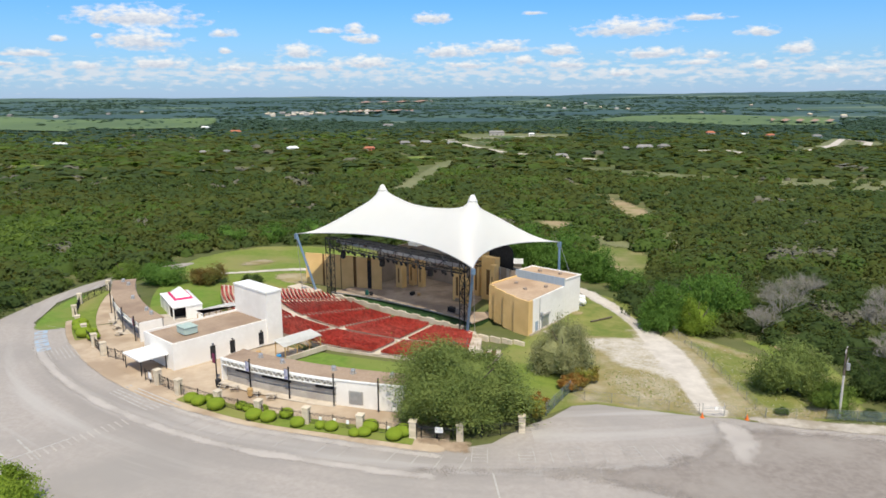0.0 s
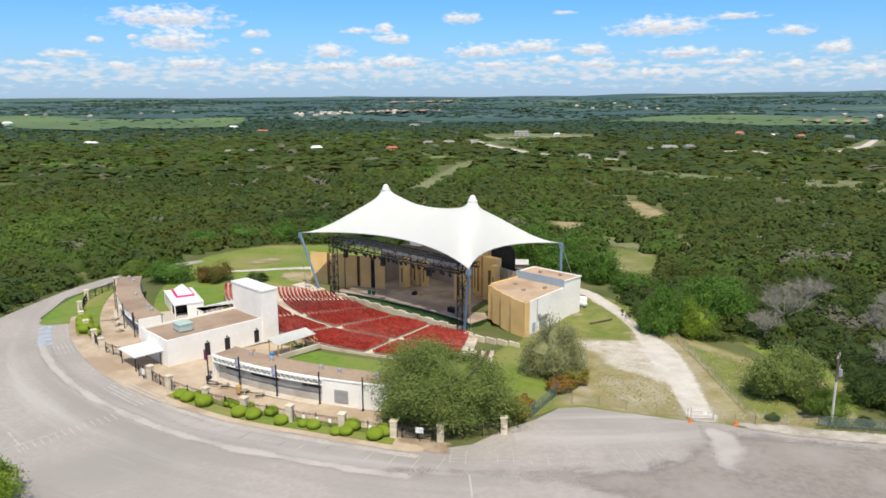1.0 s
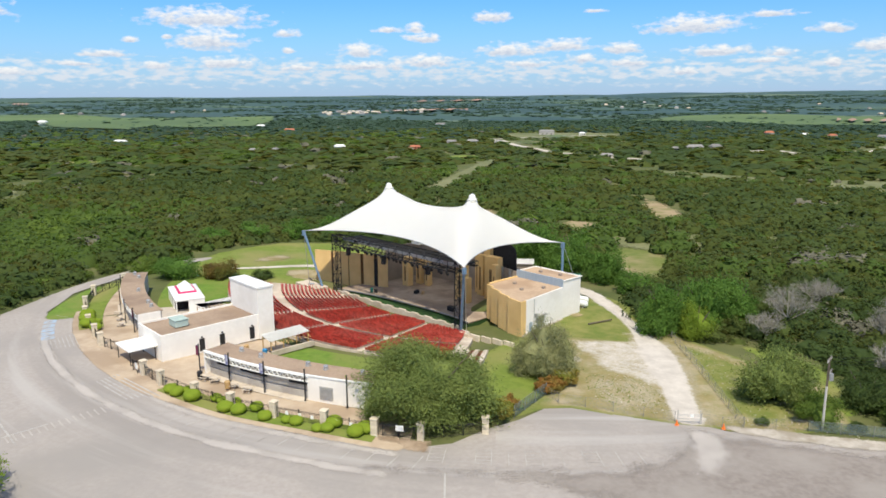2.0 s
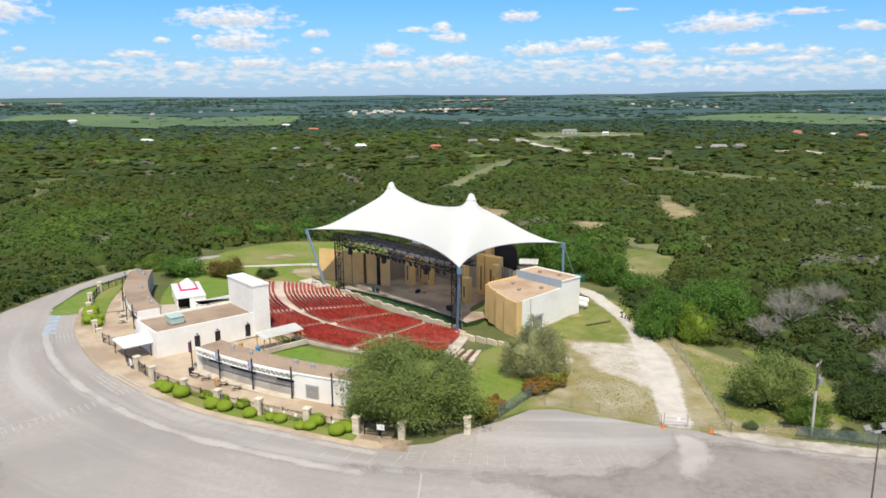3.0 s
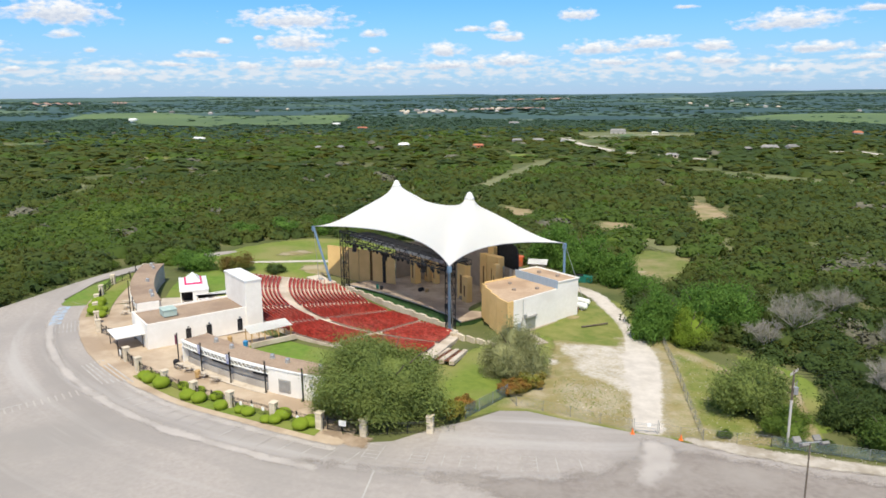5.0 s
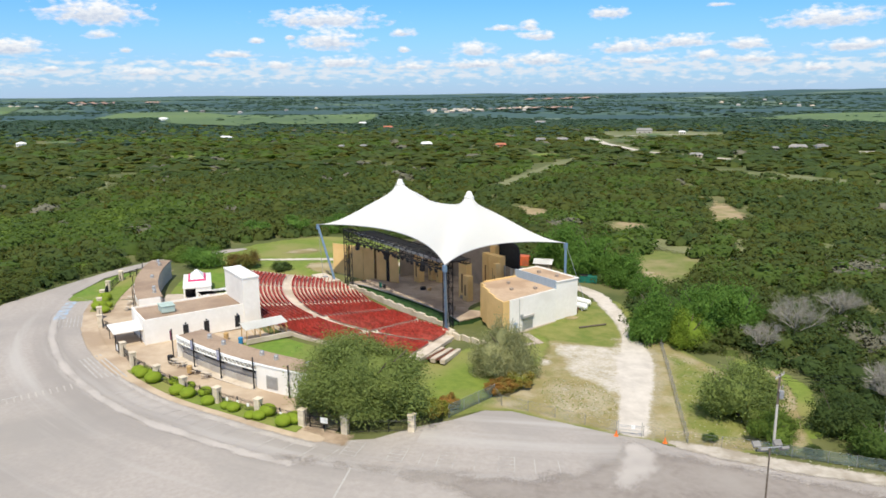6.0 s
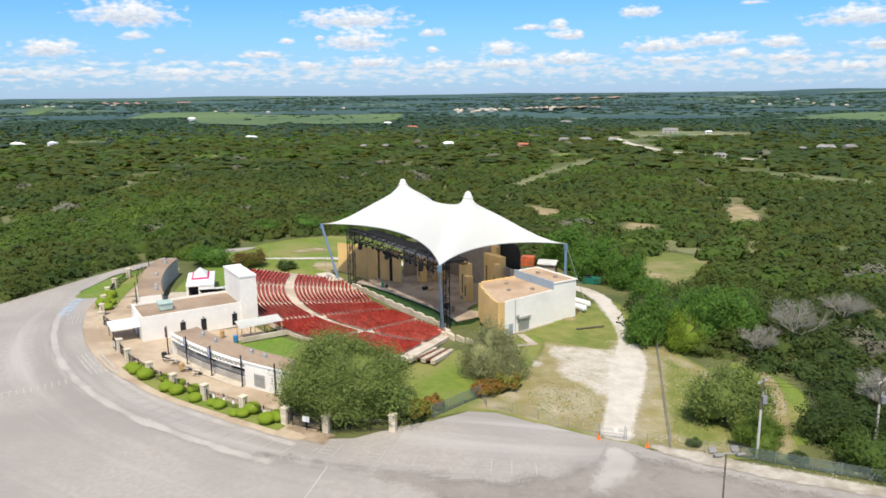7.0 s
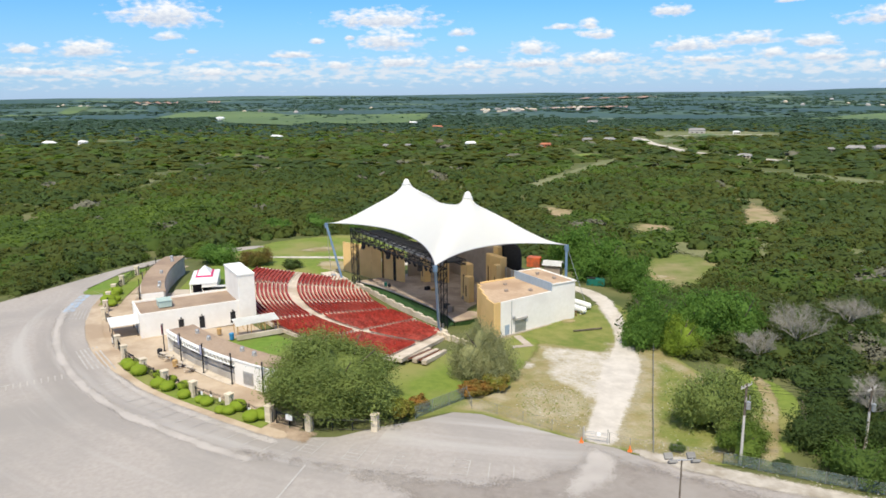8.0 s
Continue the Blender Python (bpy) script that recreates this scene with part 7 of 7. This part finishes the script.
def track_gate():
    a, b = Vector((35.0, 96.7, 0)), Vector((37.9, 96.7, 0))
    a.z, b.z = float(gz(a.x, a.y)) + 0.1, float(gz(b.x, b.y)) + 0.1
    th = thing("track_gate", Matrix.Translation(a), "grey pipe gate across the gravel track", "gate")
    d = b - a
    for k in (0, 1):
        part("post", bar(d * k, d * k + Vector((0, 0, 1.9)), 0.07, 6), "pole_wood", th)
    for z in (0.3, 0.7, 1.1, 1.3):
        part("rail", bar(Vector((0, 0, z)), d + Vector((0, 0, z)), 0.03, 5), "grey_steel", th)
    part("sign_plate", box(d.x * 0.55, d.x * 0.7, -0.08, -0.05, 0.9, 1.35), "white_metal", th)
    for x, y in ((34.8, 96.2), (40.6, 95.6)):
        z = float(gz(x, y)) + 0.09
        th = thing("traffic_cone", pose(x, y, z), "orange plastic traffic cone beside the track gate", "cone", "orange cones")
        part("cone", bar((0, 0, 0.04), (0, 0, 0.72), 0.2, 10, r2=0.04), "orange_plastic", th)
        part("foot", box(-0.26, 0.26, -0.26, 0.26, 0, 0.04), "orange_plastic", th)


track_gate()


# ---- poles ----
def power_pole(x, y, h, turn):
    z = float(gz(x, y))
    th = thing("power_pole", pose(x, y, z, 0, 0, turn), "grey wooden power pole with crossarm and transformer", "power pole", "power poles")
    part("pole", bar((0, 0, -0.5), (0, 0, h * 0.62), 0.17, 9, r2=0.14), "pole_wood", th)
    part("pole_top", bar((0, 0, h * 0.62), (0, 0, h), 0.14, 9, r2=0.12), "bark", th, "dark upper part of the pole")
    for zz in (h - 0.3,):
        c = part("crossarm", box(-1.1, 1.1, -0.06, 0.06, zz - 0.07, zz + 0.07), "pole_wood", th)
        for k in (-1.0, -0.4, 0.4, 1.0):
            part("insulator", bar((k, 0, zz + 0.07), (k, 0, zz + 0.3), 0.06, 6), "grey_wall", c)
    part("transformer", bar((0.0, -0.4, h - 2.9), (0.0, -0.4, h - 2.0), 0.25, 10), "grey_steel", th)
    for s in (-1, 1):
        part("cutout", bar((0.45 * s, -0.25, h - 2.0), (0.3 * s, -0.3, h - 1.4), 0.05, 5), "grey_wall", th)


power_pole(52.9, 95.6, 9.9, 55)
power_pole(67.2, 103.0, 8.2, 55)


def wires():
    for k, (dx, dz) in enumerate(((-1.0, -0.1), (0.4, -0.1), (1.0, -0.1), (0.4, -0.9))):
        bm = bmesh.new()
        spans = [(Vector((52.9 + dx * 0.6, 95.6 + dx * 0.8, 8.3 + dz)), Vector((67.2 + dx * 0.6, 103.0 + dx * 0.8, 6.4 + dz))), (Vector((67.2 + dx * 0.6, 103.0 + dx * 0.8, 6.4 + dz)), Vector((130, 122 + dx * 0.8, 6.0 + dz)))]
        for a, b in spans:
            pts = [a.lerp(b, t / 10) - Vector((0, 0, 0.4 * 4 * (t / 10) * (1 - t / 10))) for t in range(11)]
            for p, q in zip(pts, pts[1:]):
                bar(p, q, 0.02, 3, bm)
        ob = part("power_line", bm, "black_steel", None)
        tagged(ob, "thin dark power line strung between the poles", "cable", "power lines")


wires()


def lot_lamp(x, y):
    z = float(gz(x, y)) + 0.08
    th = thing("lot_lamp", pose(x, y, z, 0, 0, 20), "tall parking lot lamp with four grey floodlights", "street lamp")
    h = 14.0 - z
    part("pole", bar((0, 0, 0), (0, 0, h), 0.1, 9, r2=0.06), "bark", th)
    part("footing", bar((0, 0, 0), (0, 0, 0.6), 0.3, 10), "bare_concrete", th)
    part("crossarm", bar((-0.9, 0, h), (0.9, 0, h), 0.05, 6), "grey_steel", th)
    for sx in (-0.85, 0.85):
        for sy in (-0.45, 0.45):
            a = Vector((sx, sy * 0.4, h))
            head = part("floodlight", box(-0.32, 0.32, -0.25, 0.25, -0.1, 0.12, 0.04), "roof_grey", th, at=Matrix.Translation((sx, sy, h + 0.1)) @ pose(0, 0, 0, 40 if sy > 0 else -40, 0, 0))
            part("bracket", bar((sx, 0, h), (sx, sy, h + 0.05), 0.03, 5), "grey_steel", th)


lot_lamp(45.4, 64.2)


# ---- paint on the lot ----
def paint(name, poly, material, label, lift=0.1, soft=0.0, cell=3.0):
    sheet(name, poly, lift, material, label, "road marking", cell, soft=soft)


def line(a, b, w, material="line_paint", label="worn white painted line on the asphalt"):
    a, b = Vector(a), Vector(b)
    n = Vector((-(b - a).y, (b - a).x)).normalized() * w / 2
    m = max(1, int((b - a).length / 2.5))
    left = [tuple((a + n).lerp(b + n, k / m)) for k in range(m + 1)]
    right = [tuple((a - n).lerp(b - n, k / m)) for k in range(m + 1)]
    paint("painted_line", left + right[::-1], material, label, 0.115)


def vline(r0, a0, r1, a1, w=0.12, **kw):
    line(world_xy(polar(r0, a0)), world_xy(polar(r1, a1)), w, **kw)


sheet("plaza_edge", ragged([world_xy(polar(89.6 - 0.9 * float(smooth(6, 16, q)), q)) for q in np.arange(-24, 36.1, 1.5)] + [world_xy(polar(86.3, q)) for q in np.arange(36, -24.1, -1.5)], 0.12, 1.5), 0.112, "plaza_concrete", "stained tan concrete sidewalk outside the fence", "pavement", 1.0, soft=0.5)
paint("gutter_band", ragged(ring_poly(92.7, 95.1, -17, 36, 1.5), 0.3, 1.2), "pale_gutter", "pale concrete gutter band curving through the asphalt", 0.1, 1.2, 0.6)
paint("stall_apron", ragged(ring_poly(88.4, 90.0, 10, 36, 1.5), 0.2, 1.5), "pale_gutter", "pale worn concrete edge of the parking stalls", 0.1, 0.8, 0.6)
paint("gate_apron", ragged(ring_poly(84.6, 88.6, 33.2, 38.2, 0.8), 0.2, 0.8), "brown_stain", "brown-stained concrete apron before the gate", 0.105, 1.4, 0.7)
sheet("track_dust", [(34.6, 96.6), (38.8, 96.2), (41.0, 92), (40.5, 87), (37, 82), (33, 82.5), (33.6, 89)], 0.14, "pale_gutter", "pale dust tracked from the gravel onto the asphalt", "road", 0.8, soft=3.2)
sheet("worn_lane", rounded([(38.4, 95.6), (46, 93.4), (58, 90.4), (80, 87.6), (118, 82), (118, 40), (60, 48), (36, 66), (20, 76.4), (6, 79.0), (-8, 78.6), (-8, 83), (6, 83.4), (20, 83.6), (27, 85.2), (32.4, 90)]), 0.125, "dark_asphalt", "darker brown-grey worn lane across the lot", "road", 1.5, soft=5.0)
sheet("gravel_shoulder", ragged(rounded([(39.5, 97.4), (46, 96.2), (52.5, 94.6), (58, 93.4), (72, 91.6), (110, 87.4), (110, 84.2), (72, 88.0), (55, 90.0), (49.7, 91.0), (44.8, 92.6), (40.5, 94.6)], 1), 0.35, 1.0), 0.13, "shoulder_gravel", "pale crumbling gravel shoulder of the lot", "road", 0.8, soft=1.2)
for k in range(14):
    a = 14.5 + k * 1.78
    vline(88.9, a, 92.2, a - 0.5, 0.13)
for k in range(6):
    vline(88.4 + k * 0.62, 3.2 + k * 0.05, 88.2 + k * 0.66, 11.0 - 0.35 * k, 0.22)
for k in range(7):
    vline(89.3 + k * 0.62, -12.8, 89.3 + k * 0.62, -7.6 - 0.25 * k, 0.14)
for k in range(5):
    a = -20.8 + k * 1.75
    paint("blue_parking_mark", ring_poly(92.2, 94.3, a, a + 1.35, 0.7), "blue_paint", "worn blue painted parking bay mark", 0.112)
    c = world_xy(polar(93.3, a + 0.65))
    paint("bay_symbol", [(c[0] + 0.5 * math.cos(t), c[1] + 0.5 * math.sin(t)) for t in np.linspace(0, 2 * math.pi, 9)[:-1]], "line_paint", "worn white mark on blue paint", 0.125)
for k in range(5):
    vline(92.2, -12.6 + k, 94.2, -12.6 + k, 0.1)
line(world_xy((9.6, -83.6)), world_xy((19.4, -83.6)), 0.25)
line(world_xy((9.0, -86.3)), world_xy((19.8, -86.1)), 0.25)
line(world_xy((15.6, -79.0)), world_xy((16.2, -96.0)), 0.25)
for k in range(15):
    y = -71.5 - k * 0.9
    line(world_xy((14.9 + 0.06 * k, y)), world_xy((17.1 + 0.06 * k, y)), 0.22, "pale_gutter")
vline(92.5, 39.6, 101.0, 40.2, 0.22)
for a, n in ((38.6, 5), (42.2, 5), (46.0, 5), (50.5, 5)):
    for k in range(n):
        vline(86.6 + k * 0.8, a - 0.55, 86.6 + k * 0.8, a + 0.55, 0.1)
    for da in (-0.6, 0.6):
        vline(86.4, a + da, 90.2, a + da, 0.1)
for a in (44.1, 48.2, 52.6, 54.4):
    vline(86.6, a, 90.0, a, 0.1)


# ---- houses and far town ----
def house(x, y, w, d, h, turn, wall, roof, label):
    z, h = float(gz(x, y)) - 0.2, h * 0.55
    w, d = w * 0.6, d * 0.6
    th = thing("house", pose(x, y, z, 0, 0, turn), label, "house", "far houses")
    part("wall", box(-w / 2, w / 2, -d / 2, d / 2, 0, h), wall, th)
    bm = bmesh.new()
    o, r = 0.5, d * 0.28
    pts = [(-w / 2 - o, -d / 2 - o, h), (w / 2 + o, -d / 2 - o, h), (w / 2 + o, d / 2 + o, h), (-w / 2 - o, d / 2 + o, h), (-w / 2 + d * 0.2, 0, h + r), (w / 2 - d * 0.2, 0, h + r)]
    vs = [bm.verts.new(p) for p in pts]
    for f in ((0, 1, 5, 4), (2, 3, 4, 5), (1, 2, 5), (3, 0, 4), (3, 2, 1, 0)):
        bm.faces.new([vs[i] for i in f])
    part("roof", bm, roof, th)
    for k in range(3):
        x0 = -w / 2 + w * (k + 0.6) / 3.4
        part("window", box(x0, x0 + 1.4, -d / 2 - 0.06, -d / 2 + 0.05, 0.9, 2.1), "dark_glass", th)


for x, y, w, d, h, t, wall, roof, label in (
        (-392, 770, 24, 9, 5.5, -20, "white_metal", "white_metal", "long white metal building in the woods"), (-128, 648, 15, 10, 6.0, 25, "white_stucco", "white_metal", "white house with a white roof in the woods"),
        (-62, 655, 15, 8, 4.5, 5, "roof_red", "roof_red", "red barn among trees"), (-196, 616, 8, 7, 5.0, 5, "white_stucco", "roof_grey", "pale house among trees"), (-178, 622, 8, 7, 5.0, 0, "white_stucco", "roof_grey", "pale house among trees"),
        (-34, 728, 16, 10, 5.5, 10, "grey_wall", "roof_grey", "grey house with a metal roof"), (-14, 735, 18, 10, 5.5, -8, "white_stucco", "roof_grey", "pale house with a grey metal roof"), (12, 730, 14, 9, 5.0, 5, "white_stucco", "roof_grey", "pale outbuilding among trees"),
        (178, 645, 22, 12, 6.0, -10, "bare_concrete", "roof_grey", "stone house with a blue-grey roof"), (196, 650, 14, 12, 6.5, 10, "bare_concrete", "roof_grey", "stone house with a blue-grey roof"), (160, 640, 9, 8, 4.5, 0, "limestone_block", "roof_grey", "stone outbuilding among trees"),
        (337, 925, 16, 12, 7.0, 0, "grey_wall", "roof_red", "large house with a dull red roof"), (372, 905, 16, 9, 5.0, 0, "white_stucco", "white_metal", "white building among trees"), (388, 872, 14, 10, 6.0, 12, "limestone_block", "roof_red", "house with an orange roof"),
        (432, 850, 16, 10, 6.0, -12, "white_stucco", "roof_grey", "pale house among trees"), (-290, 1060, 24, 12, 6.0, 8, "limestone_block", "roof_red", "building with an orange-red roof"), (-372, 1185, 20, 10, 6.0, 5, "white_metal", "white_metal", "white farm building beside a field"),
        (-92, 1340, 30, 14, 7.0, 0, "white_metal", "roof_grey", "white farm building on the plain"), (-590, 640, 30, 12, 6.0, -20, "white_metal", "white_metal", "long white building at the edge of the woods"), (-560, 655, 14, 10, 6.0, -10, "white_metal", "white_metal", "white building at the edge of the woods"),
        (70, 912, 30, 12, 8.0, 0, "grey_wall", "roof_grey", "grey house beside a meadow"), (112, 905, 12, 8, 5.0, 0, "white_stucco", "white_metal", "small white building beside a meadow"), (92, 560, 14, 8, 4.0, -20, "limestone_block", "roof_grey", "low pale house among trees"),
        (-720, 1150, 22, 12, 7.0, 4, "white_metal", "white_metal", "white farm building beside a field")):
    house(x, y, w, d, h, t, wall, roof, label)


def far_town():
    """A town too far off to tell house from house."""
    rng = np.random.default_rng(5)
    verts, faces, ids = [], [], []
    for a0, a1, r0, r1, n in ((-13, -5, 1800, 2300, 46), (8, 30, 1700, 3000, 12), (-32, -18, 2000, 2900, 5), (-50, -36, 2600, 3300, 10)):
        for _ in range(n):
            r, a = rng.uniform(r0, r1), radians(rng.uniform(a0, a1))
            x, y = r * math.sin(a), r * math.cos(a)
            z = float(gz(x, y))
            w, d, h = rng.uniform(8, 13), rng.uniform(7, 10), rng.uniform(2.5, 4)
            b = len(verts)
            verts += [(x + sx * w / 2, y + sy * d / 2, z + zz) for zz in (0, h) for sx, sy in ((-1, -1), (1, -1), (1, 1), (-1, 1))] + [(x - w * 0.3, y, z + h + 2.5), (x + w * 0.3, y, z + h + 2.5)]
            faces += [tuple(b + i for i in f) for f in ((0, 1, 5, 4), (1, 2, 6, 5), (2, 3, 7, 6), (3, 0, 4, 7), (4, 5, 9, 8), (6, 7, 8, 9), (5, 6, 9), (7, 4, 8))]
            c = int(rng.integers(0, 3))
            ids += [c] * 4 + [int(rng.integers(0, 3))] * 4
    obj("far_town", verts, faces, None, label="pale houses of a small town far off on the plain", category="town", kind="stuff", mats=["limestone_block", "roof_grey", "grey_wall"], mat_ids=ids)


far_town()


# ---- stones and tufts of grass ----
def litter(name, zones, n, size, flat, material, label, category, seed):
    """Small lumps strewn over patches of ground; zones are outlines and shares."""
    rng = np.random.default_rng(seed)
    pts = []
    for poly, share in zones:
        xs, ys = [p[0] for p in poly], [p[1] for p in poly]
        want = int(n * share)
        while want > 0:
            x, y = rng.uniform(min(xs), max(xs), want * 2), rng.uniform(min(ys), max(ys), want * 2)
            ok = inside(poly, x, y)
            got = np.c_[x, y][ok][:want]
            pts.append(got)
            want -= len(got)
    pts = np.concatenate(pts)
    bm = bmesh.new()
    bmesh.ops.create_icosphere(bm, subdivisions=1, radius=1.0)
    v = np.array([q.co[:] for q in bm.verts])
    f = np.array([[q.index for q in fc.verts] for fc in bm.faces])
    bm.free()
    r = size * rng.uniform(0.4, 1.5, len(pts)) ** 1.5
    jit = rng.uniform(0.7, 1.3, (len(pts), len(v), 3))
    z = gz(pts[:, 0], pts[:, 1]) + 0.14
    P = v[None] * jit * r[:, None, None] * [1, 1, flat] + np.c_[pts, z][:, None]
    F = (f[None] + (np.arange(len(pts)) * len(v))[:, None, None]).reshape(-1, 3)
    obj(name, P.reshape(-1, 3), F.tolist(), material, label=label, category=category, kind="stuff")


SHOULDER = [(41, 97.5), (60, 92.9), (84, 91.0), (84, 93), (60, 96), (43, 99.5)]
litter("stones", [(RUBBLE, 0.35), (SHOULDER, 0.45), (GRASS_E, 0.2)], 1000, 0.05, 0.6, "limestone_gravel", "pale limestone stones strewn over dry ground", "stones", 71)
litter("grass_tufts", [(RUBBLE, 0.3), (GRASS_E, 0.35), (SHOULDER, 0.35)], 1800, 0.05, 0.9, "lawn", "tufts of rough grass on dry ground", "grass", 72)
